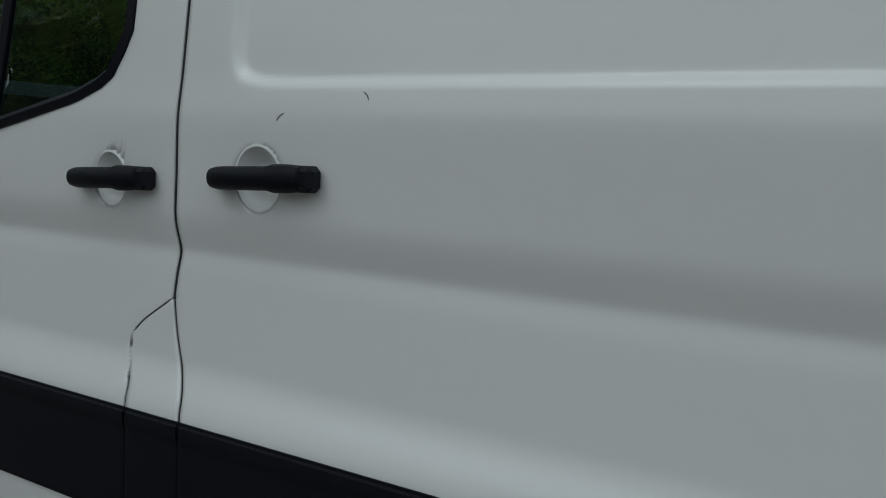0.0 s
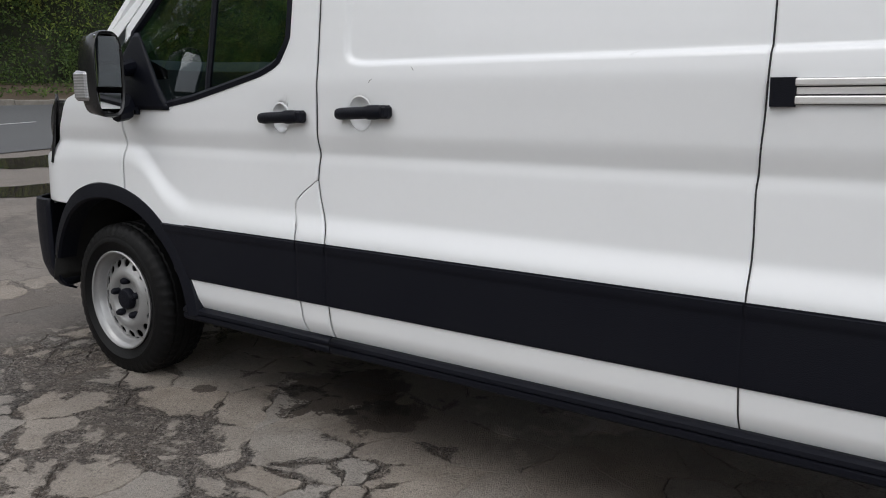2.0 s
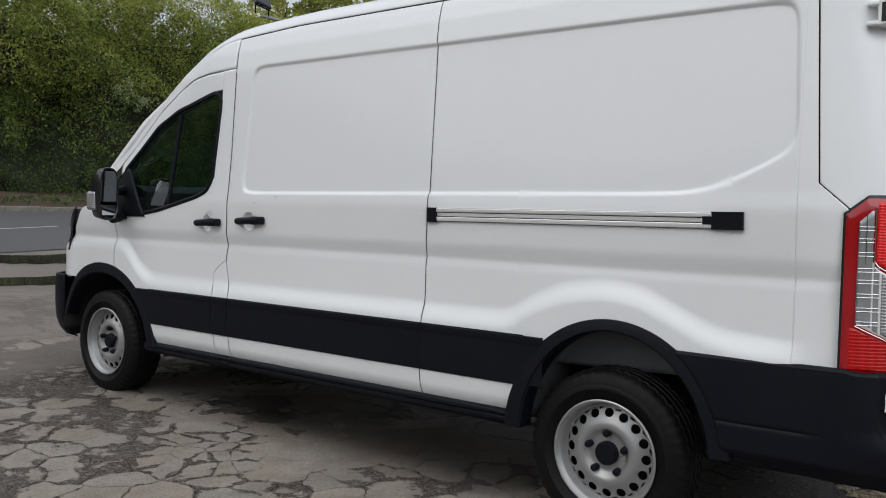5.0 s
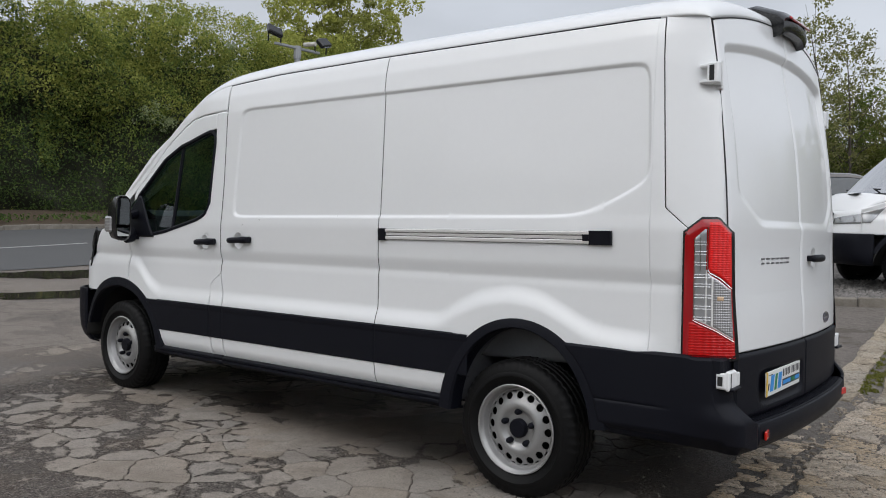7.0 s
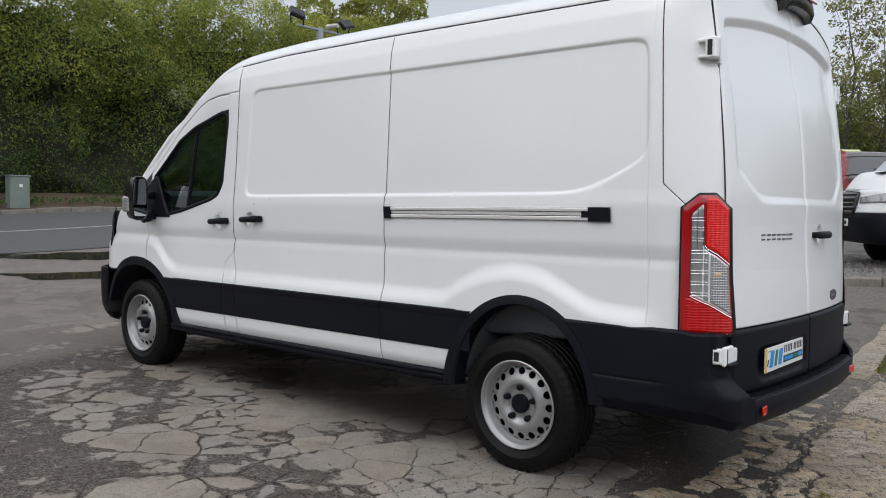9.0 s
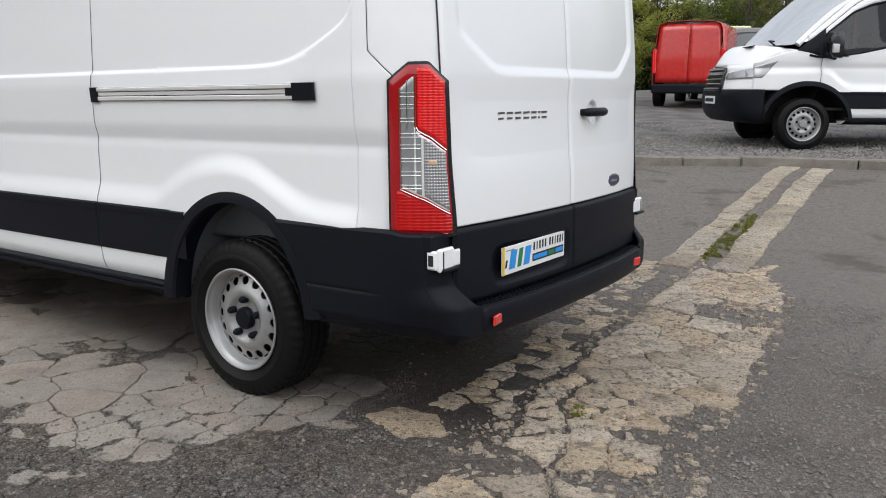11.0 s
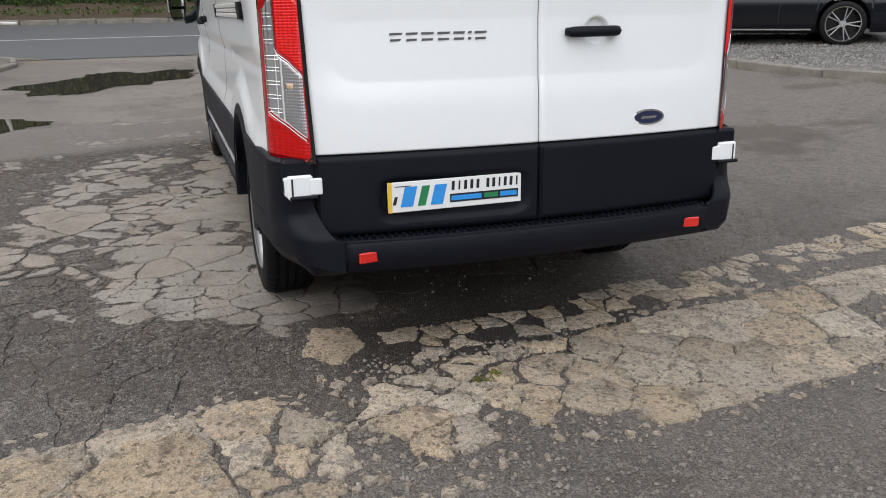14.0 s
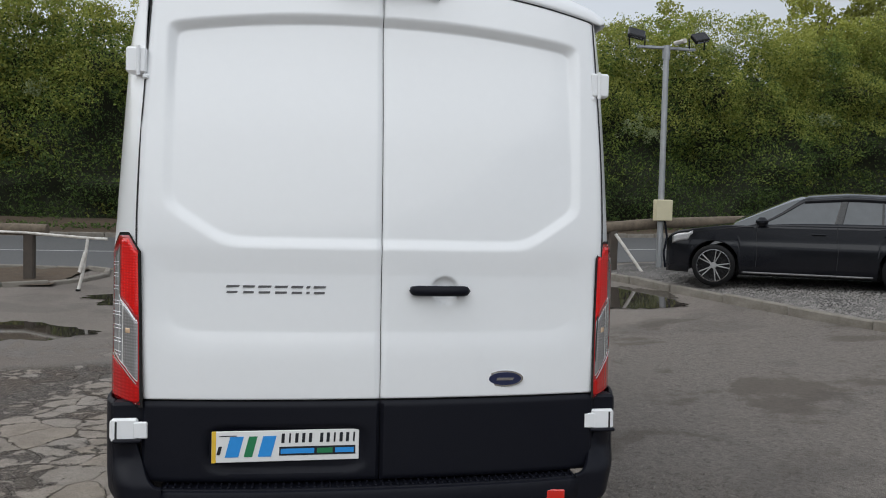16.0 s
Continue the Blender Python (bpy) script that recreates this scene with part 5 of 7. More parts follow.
    # rear lamps wrap round the corners
    for s in sides:
        def lamp_pt(q, t, out, s=s):
            z = 0.784 + 0.612 * t
            x = 4.650 + 0.180 * q
            base = Vector(side_pt(s, x, 1.32))
            nxt = Vector(side_pt(s, x + 0.004, 1.32))
            tang = (nxt - base).normalized()
            nrm = Vector((-tang.y, tang.x, 0))
            if nrm.y * s < 0:
                nrm = -nrm
            p = base + nrm * (out + 0.0085)
            return (p.x + 0.002 * q ** 3 + 0.013 * max(q, 0) ** 3 * step(0.5, 0.0, t), p.y - s * 0.010 * q ** 3 * (1 - 0.35 * t), z)

        def lamp_patch(nm, mat, left, right, low, high, out, parent, nu=12, nv=30):
            me = Mesh()

            def fn(u, v):
                q, t = 0.5, 0.5
                for _ in range(4):
                    q = left(t) + (right(t) - left(t)) * u
                    t = low(q) + (high(q) - low(q)) * v
                e = min(u, 1 - u, v * 3, (1 - v) * 3)
                return lamp_pt(q, t, out * (0.35 + 0.65 * step(0, 0.08, e)))

            me.grid(fn, lin(0, 1, nu), lin(0, 1, nv))
            return me.made(nm, mat, parent, sharp=60)

        crown = table([-0.05, 0.0, 0.36, 0.68, 0.90, 1.02], [0.885, 0.895, 0.994, 0.996, 0.905, 0.86])
        foot = table([-0.05, 0.0, 0.08, 0.9, 1.02], [0.05, 0.03, 0.0, -0.006, 0.006])
        split = table([0.0, 0.44, 0.50, 0.70, 0.93, 1.02], [0.66, 0.66, 0.612, 0.570, 0.490, 0.47])
        base_line = table([0.0, 0.20, 0.63, 0.94, 1.02], [0.275, 0.272, 0.200, 0.118, 0.10])
        rim = lambda t: 0.995 - 0.065 * t
        lamp = lamp_patch("tail_lamp", GLOSS_BLACK, const(-0.02), lambda t: rim(t) + 0.015, lambda q: foot(q) - 0.014, lambda q: crown(q) + 0.012, 0.004, van, 24)
        lamp["label"] = "tall red and clear tail lamp"
        lamp_patch("lamp_housing", DARK_RED, const(0.02), lambda t: rim(t) - 0.035, lambda q: foot(q) + 0.004, lambda q: crown(q) - 0.006, 0.008, lamp, 24)
        lamp_patch("red_lens", RED_LENS, const(0.485), lambda t: rim(t) - 0.045, lambda q: split(q) + 0.008, lambda q: crown(q) - 0.022, 0.011, lamp, 16)
        lamp_patch("red_lens", DEEP_RED_LENS, const(0.10), lambda t: rim(t) - 0.045, lambda q: foot(q) + 0.020, lambda q: base_line(q) - 0.010, 0.011, lamp, 16)
        lamp_patch("lens_backing", ALLOY, const(0.20), lambda t: rim(t) - 0.05, base_line, lambda q: split(q) - 0.004, 0.0092, lamp, 16)
        lamp_patch("clear_lens", GREY_LENS, const(0.215), const(0.462), lambda q: base_line(q) + 0.010, table([0.2, 0.23, 0.42, 0.47], [0.84, 0.868, 0.935, 0.935]), 0.0105, lamp)
        lamp_patch("clear_lens", GREY_LENS, const(0.464), const(0.560), lambda q: base_line(q) + 0.010, lambda q: split(q) - 0.012, 0.0105, lamp)
        lamp_patch("clear_lens", CLEAR_LENS, const(0.565), lambda t: rim(t) - 0.055, lambda q: base_line(q) + 0.012, lambda q: split(q) - 0.012, 0.0110, lamp)
        lamp_patch("amber_bulb", AMBER, const(0.63), const(0.80), const(0.405), const(0.450), 0.0125, lamp, 6, 6)
        for t in (0.818, 0.751, 0.674, 0.585, 0.520, 0.442, 0.363, 0.285):
            for o in (-0.010, 0.010):
                Mesh().tube([lamp_pt(q, t + o, 0.0118) for q in lin(0.225, 0.452 if t > 0.6 else 0.545, 5)], 0.0014, 5).made("chrome_line", CHROME, lamp)
        for t0, t1, q in ((0.28, 0.855, 0.215), (0.60, 0.935, 0.470), (0.62, 0.90, 0.335)):
            Mesh().tube([lamp_pt(q, t, 0.0118) for t in lin(t0, t1, 8)], 0.0018, 5).made("chrome_line", CHROME, lamp)
        for edge_of, q0 in ((base_line, 0.21), (split, 0.475)):
            Mesh().tube([lamp_pt(q, edge_of(q), 0.0118) for q in lin(q0, rim(edge_of(0.9)) - 0.06, 12)], 0.0020, 5).made("chrome_line", CHROME, lamp)
        # black rear corner: it runs along the side, round the corner and down into the bumper
        cl = Mesh()

        def cl_pt(q, v):
            top = 0.797 - 0.008 * step(0.5, 0.6, q) - 0.122 * step(0.74, 0.78, q) - 0.166 * (1 - max(1 - max(q - 1, 0) / 0.3, 0) ** 2.4)
            low = 0.40 - 0.03 * step(0.3, 0.9, q)
            z = low + (top - low) * v
            x0, y0 = 4.64, 1.010
            if q < 0.45:
                xs = 3.81 + 0.468 * math.sqrt(max(1 - ((z - 0.345) / 0.545) ** 2, 0.05))
                x = xs + (x0 - xs) * q / 0.45
                y = 1.030 - 0.020 * (q / 0.45) ** 2
            elif q > 1:
                y = 0.885 - 0.105 * (q - 1) / 0.3
                x = bx(y) - 0.062 * step(0.50, 0.60, z)
            else:
                a = (q - 0.45) / 0.55 * 1.456
                reach = bx(0.885) - x0 - 0.062 * step(0.50, 0.60, z)
                x = x0 + reach * math.sin(a) / math.sin(1.456)
                y = y0 - (y0 - 0.885) * (1 - math.cos(a)) / (1 - math.cos(1.456))
            y = 0.885 + (y - 0.885) * (1 - 0.5 * max((0.66 - z) / 0.28, 0) ** 2.2 * step(0.40, 0.75, q)) if q <= 1 else y
            tuck = 0.035 * max(0.14 - v, 0) / 0.14 + 0.012 * step(0.975, 1.0, v)
            for gz in (0.555, 0.428):
                tuck += 0.004 * math.exp(-(((z - gz) / 0.006) ** 2)) * (1 if q < 0.38 else 0)
            a = min(max(q - 0.45, 0) / 0.55, 1) * math.pi / 2
            return (x - tuck * math.sin(a), s * (y - tuck * math.cos(a) - (0.035 if s > 0 else 0)), z)

        cl.grid(cl_pt, [0, 0.01] + lin(0.03, 0.44, 12) + lin(0.46, 1, 36) + lin(1.02, 1.3, 14), lin(0, 1, 70))
        cl.made("bumper_corner", BLACK, van, solid=0.008)
        Mesh().box((4.785, s * (0.900 - (0.035 if s > 0 else 0)), 0.725), (0.075, 0.14, 0.13), 0.01).made("corner_filler", BLACK, van)
        Mesh().box((4.82, s * (0.907 - (0.035 if s > 0 else 0)), 0.660), (0.10, 0.10, 0.014), 0.005).made("bumper_ledge", BLACK, van)
    # the bumper's step
    beam = Mesh()
    bp = [(-0.15, 0.496), (-0.012, 0.490), (-0.004, 0.486), (0.0, 0.476), (0.0, 0.43), (-0.004, 0.40), (-0.02, 0.378), (-0.06, 0.37), (-0.2, 0.37)]
    beam.grid(lambda y, k: (bx(y) + bp[k][0], y, bp[k][1]), lin(-0.785, 0.752, 41), range(len(bp)))
    rear_bumper = beam.made("rear_bumper", BLACK, van, "black moulded rear bumper with a ribbed step", solid=0.006)
    tread = Mesh()
    for i in range(56):
        y = -0.77 + 1.51 * i / 55
        for r in range(2):
            tread.box((bx(y) - 0.040 - 0.050 * r, y, 0.498), (0.036, 0.010, 0.007), 0.002)
    tagged(tread.made("step_ribs", BLACK, rear_bumper), kind="stuff")
    Mesh().tube([(bx(y) - 0.016, y, 0.493) for y in lin(-0.80, 0.765, 30)], 0.006, 6).made("step_edge", BLACK, rear_bumper)
    for y in (-0.685, 0.640):
        Mesh().box((0, 0, 0), (0.012, 0.105, 0.040), 0.004, pose(bx(y) + 0.001, y, 0.436, 0, 0, math.degrees(math.atan(-0.2 * y / 0.9)))).made("reflector", REFLECTOR, rear_bumper, "red reflector")
    # high brake lamp and camera over the rear doors
    bl = Mesh()
    bprofile = [(4.60, 2.475), (4.62, 2.50), (4.68, 2.505), (4.80, 2.455), (4.835, 2.425), (4.84, 2.39), (4.825, 2.352), (4.79, 2.345), (4.70, 2.39)]
    bl.grid(lambda u, k: (bprofile[k][0] - 0.02 * u * u, 0.20 * u * (0.86 if k in (0, 8) else 1), bprofile[k][1] - 0.03 * abs(u) ** 5), [-1, -0.97, -0.9] + lin(-0.8, 0.8, 9) + [0.9, 0.97, 1], range(9))
    bl.add([(bprofile[k][0] - 0.02, s * 0.20 * (0.86 if k in (0, 8) else 1), bprofile[k][1] - 0.03) for s in (-1, 1) for k in range(9)], [list(range(9)), list(range(9, 18))])
    brake = bl.made("high_brake_lamp", GLOSS_BLACK, van, "black high brake lamp housing")
    Mesh().box((0, 0, 0), (0.010, 0.32, 0.020), 0.003, pose(4.838, 0, 2.412, 0, -40, 0)).made("brake_lens", DARK_RED, brake)
    # number plate with bars for its print, name badge and maker's oval
    if full:
        px = rear_x(-0.35, 0.8) - 0.0
        plate_y = -0.351
        plate = Mesh().box((px + 0.012, plate_y, 0.640), (0.008, 0.524, 0.112), 0.002).made("number_plate", PLATE_WHITE, van, "white trade plate with blue and dark print bars", sharp=30)
        Mesh().box((px + 0.013, plate_y - 0.254, 0.640), (0.008, 0.015, 0.1125), 0.001).made("yellow_edge", PLATE_YELLOW, plate)
        fx = px + 0.0165

        def slanted(nm, mat, y, z, w, h, slant=0.25):
            poly = [(-w / 2 - slant * h / 2, -h / 2), (w / 2 - slant * h / 2, -h / 2), (w / 2 + slant * h / 2, h / 2), (-w / 2 + slant * h / 2, h / 2)]
            mm = Matrix(((0, 0, 1, fx), (1, 0, 0, plate_y + y), (0, 1, 0, 0.640 + z), (0, 0, 0, 1)))
            Mesh().prism(poly, 0.0012, mm).made(nm, mat, plate, smooth=False)

        for y, mat in ((-0.183, PRINT_BLUE), (-0.126, PRINT_GREEN), (-0.068, PRINT_BLUE)):
            slanted("logo_mark", mat, y, 0.0, 0.047 if mat is PRINT_BLUE else 0.030, 0.074)
        slanted("logo_mark", PRINT_DARK, -0.235, -0.012, 0.012, 0.030)
        slanted("logo_mark", PRINT_DARK, -0.205, 0.040, 0.06, 0.003, 0)
        for i, w in enumerate((0.018, 0.010, 0.018, 0.018, 0.018)):
            slanted("print_bar", PRINT_DARK, -0.012 + 0.0245 * i, 0.028, w * 0.62, 0.034, 0.05)
        for i, w in enumerate((0.018, 0.018, 0.010, 0.018, 0.018, 0.010)):
            slanted("print_bar", PRINT_DARK, 0.126 + 0.0235 * i, 0.028, w * 0.62, 0.034, 0.05)
        slanted("print_bar", PRINT_DARK, 0.112, -0.019, 0.274, 0.032, 0)
        fx += 0.0012
        for y, w, mat in ((0.040, 0.120, PRINT_BLUE), (0.138, 0.056, PRINT_GREEN), (0.209, 0.068, PRINT_BLUE)):
            slanted("print_bar", mat, y, -0.019, w, 0.018, 0)
        # bars of the size of the model name's letters
        bad = empty("name_badge", pose(0, 0, 0))
        bad.parent = van
        bad["label"] = "raised chrome name badge"
        y = -0.575
        for w in (0.046, 0.042, 0.046, 0.047, 0.042, 0.013, 0.044):
            x = rear_x(y, 1.2) + rear_relief(y, 1.2) + 0.001
            mm = Matrix(((0, 0, 1, x), (1, 0, 0, y + w / 2), (0, 1, 0, 1.203), (0, 0, 0, 1)))
            Mesh().prism([(-w / 2, 0.0066), (w / 2, 0.0066), (w / 2 + 0.003, 0.0145), (-w / 2 + 0.003, 0.0145)], 0.006, mm).made("badge_bar", DARK_CHROME, bad, smooth=False)
            Mesh().prism([(-w * 0.46, -0.0145), (w * 0.44, -0.0145), (w * 0.46, -0.0066), (-w * 0.42, -0.0066)], 0.006, mm).made("badge_bar", DARK_CHROME, bad, smooth=False)
            y += w + 0.0125
        ox = rear_x(0.46, 0.87) + rear_relief(0.46, 0.87)
        om = Matrix(((0, 0, 1, ox), (1, 0, 0, 0.464), (0, 1, 0, 0.871), (0, 0, 0, 1)))
        ring = [(0.072 * math.cos(a), 0.031 * math.sin(a)) for a in lin(0, 2 * math.pi, 33)[:-1]]
        oval = Mesh().prism(ring, 0.006, om).made("oval_badge", CHROME, van, "oval chrome and blue badge", sharp=30)
        Mesh().prism([(x * 0.88, y * 0.8) for x, y in ring], 0.008, om).made("badge_field", BADGE_BLUE, oval, smooth=False)
        Mesh().prism([(-0.035, -0.006), (0.03, -0.006), (0.036, 0.004), (-0.03, 0.004)], 0.0092, om).made("badge_bar", CHROME, oval, smooth=False)
    wheels(RAKE)
    return van


RAKE = 0.016
van = build_van("panel_van", Matrix.Translation((1.9, 0, 0)) @ Matrix.Rotation(-math.atan(RAKE), 4, "Y") @ Matrix.Translation((-1.9, 0, 0)))
tagged(van, "white high-roof panel van with black side strips, parked on cracked tarmac", "van")


# ---- hedge and trees ----
def leaf_material(name, a, b):
    m = bpy.data.materials.new(name)
    m.use_nodes = True
    n, l = m.node_tree.nodes, m.node_tree.links
    bsdf = n["Principled BSDF"]
    geo, ramp, info = n.new("ShaderNodeNewGeometry"), n.new("ShaderNodeMix"), n.new("ShaderNodeObjectInfo")
    ramp.data_type = "RGBA"
    ramp.inputs["A"].default_value, ramp.inputs["B"].default_value = (*a, 1), (*b, 1)
    l.new(geo.outputs["Random Per Island"], ramp.inputs["Factor"])
    hue = n.new("ShaderNodeHueSaturation")
    rng = n.new("ShaderNodeMapRange")
    rng.inputs["To Min"].default_value, rng.inputs["To Max"].default_value = 0.75, 1.25
    l.new(info.outputs["Random"], rng.inputs["Value"])
    l.new(rng.outputs["Result"], hue.inputs["Value"])
    l.new(ramp.outputs["Result"], hue.inputs["Color"])
    l.new(hue.outputs["Color"], bsdf.inputs["Base Color"])
    bsdf.inputs["Roughness"].default_value = 0.6
    bsdf.inputs["Specular IOR Level"].default_value = 0.3
    thin, both = n.new("ShaderNodeBsdfTranslucent"), n.new("ShaderNodeMixShader")
    both.inputs["Fac"].default_value = 0.42
    l.new(hue.outputs["Color"], thin.inputs["Color"])
    l.new(bsdf.outputs["BSDF"], both.inputs[1])
    l.new(thin.outputs["BSDF"], both.inputs[2])
    l.new(both.outputs["Shader"], n["Material Output"].inputs["Surface"])
    return m


SPRING = leaf_material("spring_leaves", (0.215, 0.24, 0.048), (0.385, 0.395, 0.098))
GREEN = leaf_material("green_leaves", (0.112, 0.158, 0.034), (0.245, 0.295, 0.064))
IVY = leaf_material("dark_ivy_leaves", (0.030, 0.060, 0.018), (0.120, 0.175, 0.046))
SPARSE = leaf_material("young_birch_leaves", (0.16, 0.17, 0.06), (0.28, 0.28, 0.10))
BLOSSOM = leaf_material("white_blossom", (0.25, 0.30, 0.13), (0.42, 0.47, 0.27))
BARK = material("grey_brown_bark", (0.10, 0.085, 0.07), 0.9, second=(0.05, 0.042, 0.035), scale=6, fine=40, bump=0.7)
LEAFY = material("leafy_wood_edge", (0.12, 0.15, 0.05), 0.9, second=(0.04, 0.055, 0.02), scale=1.2, fine=9, mix=1.0, bump=0.8, bump_scale=6)
# near-black sheet colour that stands in for shade deep in hedge and woods
SHADE = material("foliage_depth_shade", (0.012, 0.016, 0.007), 0.95, second=(0.028, 0.030, 0.014), scale=5, fine=40, mix=0.9, bump=0.8, bump_scale=14)


def leaves(rng, centres, spread, size, count):
    """Small folded leaves scattered round the given centres; each leaf is an island of two faces."""
    k = len(centres)
    idx = rng.integers(0, k, count)
    d = rng.normal(size=(count, 3))
    d /= np.linalg.norm(d, axis=1, keepdims=True)
    r = spread[idx] * rng.uniform(0.35, 1.0, count) ** 0.6
    p = centres[idx] + d * r[:, None] * np.array([1, 1, 0.8])
    a = rng.normal(size=(count, 3)) + d * 0.4
    a /= np.linalg.norm(a, axis=1, keepdims=True)
    b = np.cross(a, rng.normal(size=(count, 3)))
    b /= np.linalg.norm(b, axis=1, keepdims=True)
    c = np.cross(a, b)
    s = size * rng.uniform(0.55, 1.25, count)[:, None]
    v = np.stack([p - a * s, p + b * s * 0.45 + c * s * 0.12, p + a * s, p - b * s * 0.45 + c * s * 0.12], 1).reshape(-1, 3)
    f = [[4 * i, 4 * i + 1, 4 * i + 2] for i in range(count)] + [[4 * i, 4 * i + 2, 4 * i + 3] for i in range(count)]
    return v.tolist(), f


def build_tree(name, seed, height, radius, count, leaf, mat, low=0.15, label="", trunk_r=0.13):
    rng = np.random.default_rng(seed)
    tree = empty(name)
    trunk = Mesh()
    top = Vector((rng.normal() * 0.3, rng.normal() * 0.3, height * 0.86))
    stem = [Vector((0, 0, -0.3)), Vector((rng.normal() * 0.1, rng.normal() * 0.1, height * 0.3)), Vector((rng.normal() * 0.2, rng.normal() * 0.2, height * 0.6)), top]
    trunk.tube(stem, [trunk_r, trunk_r * 0.75, trunk_r * 0.45, trunk_r * 0.12], 7)
    centres, spread = [], []
    limbs = 26
    for i in range(limbs):
        h = low + (0.95 - low) * (i + rng.uniform(0, 1)) / limbs
        a = i * 2.4 + rng.uniform(-0.5, 0.5)
        reach = radius * (0.45 + 0.6 * math.sin(math.pi * min(h * 1.05, 1)) ** 0.7) * rng.uniform(0.6, 1.15) * (1 - 0.45 * max(h - 0.65, 0) / 0.35)
        s = Vector((0, 0, height * (h * 0.80)))
        e = Vector((math.cos(a) * reach, math.sin(a) * reach, height * min(h + rng.uniform(0.02, 0.14), 1.0)))
        mid = s.lerp(e, 0.55) + Vector((0, 0, 0.12 * reach))
        trunk.tube([s, mid, e], [trunk_r * 0.34 * (1.1 - h), trunk_r * 0.22 * (1.1 - h), 0.008], 5)
        for q in (0.45, 0.7, 0.9, 1.05):
            c = s.lerp(e, q) + Vector(rng.normal(size=3) * 0.16 * radius)
            centres.append(c)
            spread.append(radius * rng.uniform(0.16, 0.34) * (1.1 - 0.4 * h))
    trunk.made("trunk", BARK, tree, fix=False)
    v, f = leaves(rng, np.array([tuple(c) for c in centres]), np.array(spread), leaf, count)
    crown = Mesh().add(v, f)
    crown.made("crown", mat, tree, smooth=False, fix=False)
    return tagged(tree, label, "tree")


TREE_KINDS = [
    build_tree("tree", 1, 9.4, 2.7, 12500, 0.105, SPRING, 0.12, "yellow-green tree in fresh spring leaf behind the hedge"),
    build_tree("tree", 2, 8.4, 2.6, 12500, 0.10, GREEN, 0.10, "green leafy tree standing behind the roadside hedge"),
    build_tree("tree", 3, 10.4, 2.6, 12500, 0.105, SPRING, 0.15, "tall tree in yellow-green spring leaf"),
    build_tree("tree", 4, 8.0, 2.6, 12500, 0.10, GREEN, 0.05, "dense green tree growing over the hedge"),
    build_tree("tree", 5, 9.6, 2.0, 3600, 0.085, SPARSE, 0.25, "thin pale birch with sparse young leaves", 0.10),
]
HEDGE_X = -21.6
places = []
rng = np.random.default_rng(11)
for y in np.arange(-24, 40, 2.3):
    places.append((int(rng.choice([0, 2, 0, 1])), HEDGE_X - 2.9 + rng.uniform(-0.7, 0.7), y + rng.uniform(-0.6, 0.6), rng.uniform(0.72, 0.92)))
for y in np.arange(-26, 44, 3.6):
    places.append((int(rng.choice([0, 2, 2, 4])), HEDGE_X - 5.2 + rng.uniform(-1, 1), y + rng.uniform(-1, 1), rng.uniform(0.78, 0.98)))
for x in np.arange(-19, 44, 4.2):
    places.append((int(rng.integers(0, 5)), x + rng.uniform(-1, 1), 50 + rng.uniform(-2.5, 2.5) + abs(x - 4) * 0.12, rng.uniform(0.8, 1.05)))
places += [(2, -25.5, 22.6, 1.12), (2, -26.0, 25.6, 1.22), (0, -26.0, 28.6, 1.3), (4, 3.4, 43, 1.25), (4, 6.5, 45, 1.1), (4, -7.4, 47, 1.42), (4, -5.6, 48, 1.2), (4, 12, 46, 1.0)]
used = set()
for k, x, y, s in places:
    m = pose(x, y, ground_z(x, y) + 0.2, 0, 0, rng.uniform(0, 360)) @ Matrix.Diagonal((s, s, s * rng.uniform(0.92, 1.08), 1))
    if k not in used:
        used.add(k)
        TREE_KINDS[k].matrix_basis = m
        TREE_KINDS[k]["group"] = "trees behind the road"
        continue
    t = copy_thing(TREE_KINDS[k], Matrix.Identity(4))
    t.matrix_basis = m
    t["group"] = "trees behind the road"


def hedge_face(y, z):
    """How far the hedge bulges towards the road."""
    return HEDGE_X + 1.15 * noise.noise((y * 0.35, z * 0.5, 2)) + 0.75 * noise.noise((y * 0.9, z * 1.0, 7)) - 0.10 * z


def hedge_top(y):
    return 7.5 + 1.2 * noise.noise((y * 0.22, 0, 9)) + 0.7 * noise.noise((y * 0.8, 0, 4))


hrng = np.random.default_rng(5)
hedge = Mesh()
count = 215000
ys, zs = hrng.uniform(-32, 46, count), hrng.uniform(0, 1, count) ** 1.3 * 7.0
clump = np.array([noise.noise((y * 1.25, z * 1.35, 21)) + 0.5 * noise.noise((y * 2.9, z * 2.9, 23)) for y, z in zip(ys, zs)])
thick = clump > hrng.uniform(-0.75, 0.25, count)
ys, zs = ys[thick], zs[thick]
count = len(ys)
cent = np.array([(hedge_face(y, z) + 0.25 * abs(d), y, ground_z(-20, y) + 0.25 + z) for y, z, d in zip(ys, zs, hrng.normal(size=count))])
v, f = leaves(hrng, cent, np.full(count, 0.20), 0.060, count)
hedge.add(v, f)
tagged(hedge.made("hedge", IVY, smooth=False, fix=False), "tall dark ivy-covered hedge along the far side of the road", "hedge", kind="stuff")
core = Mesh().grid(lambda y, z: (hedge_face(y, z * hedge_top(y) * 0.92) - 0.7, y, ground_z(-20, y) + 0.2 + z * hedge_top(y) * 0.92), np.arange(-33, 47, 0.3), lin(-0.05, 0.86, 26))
tagged(core.made("hedge_inside", SHADE, fix=False), "dark sheet standing in for the shade inside the roadside hedge", "hedge", kind="stuff")
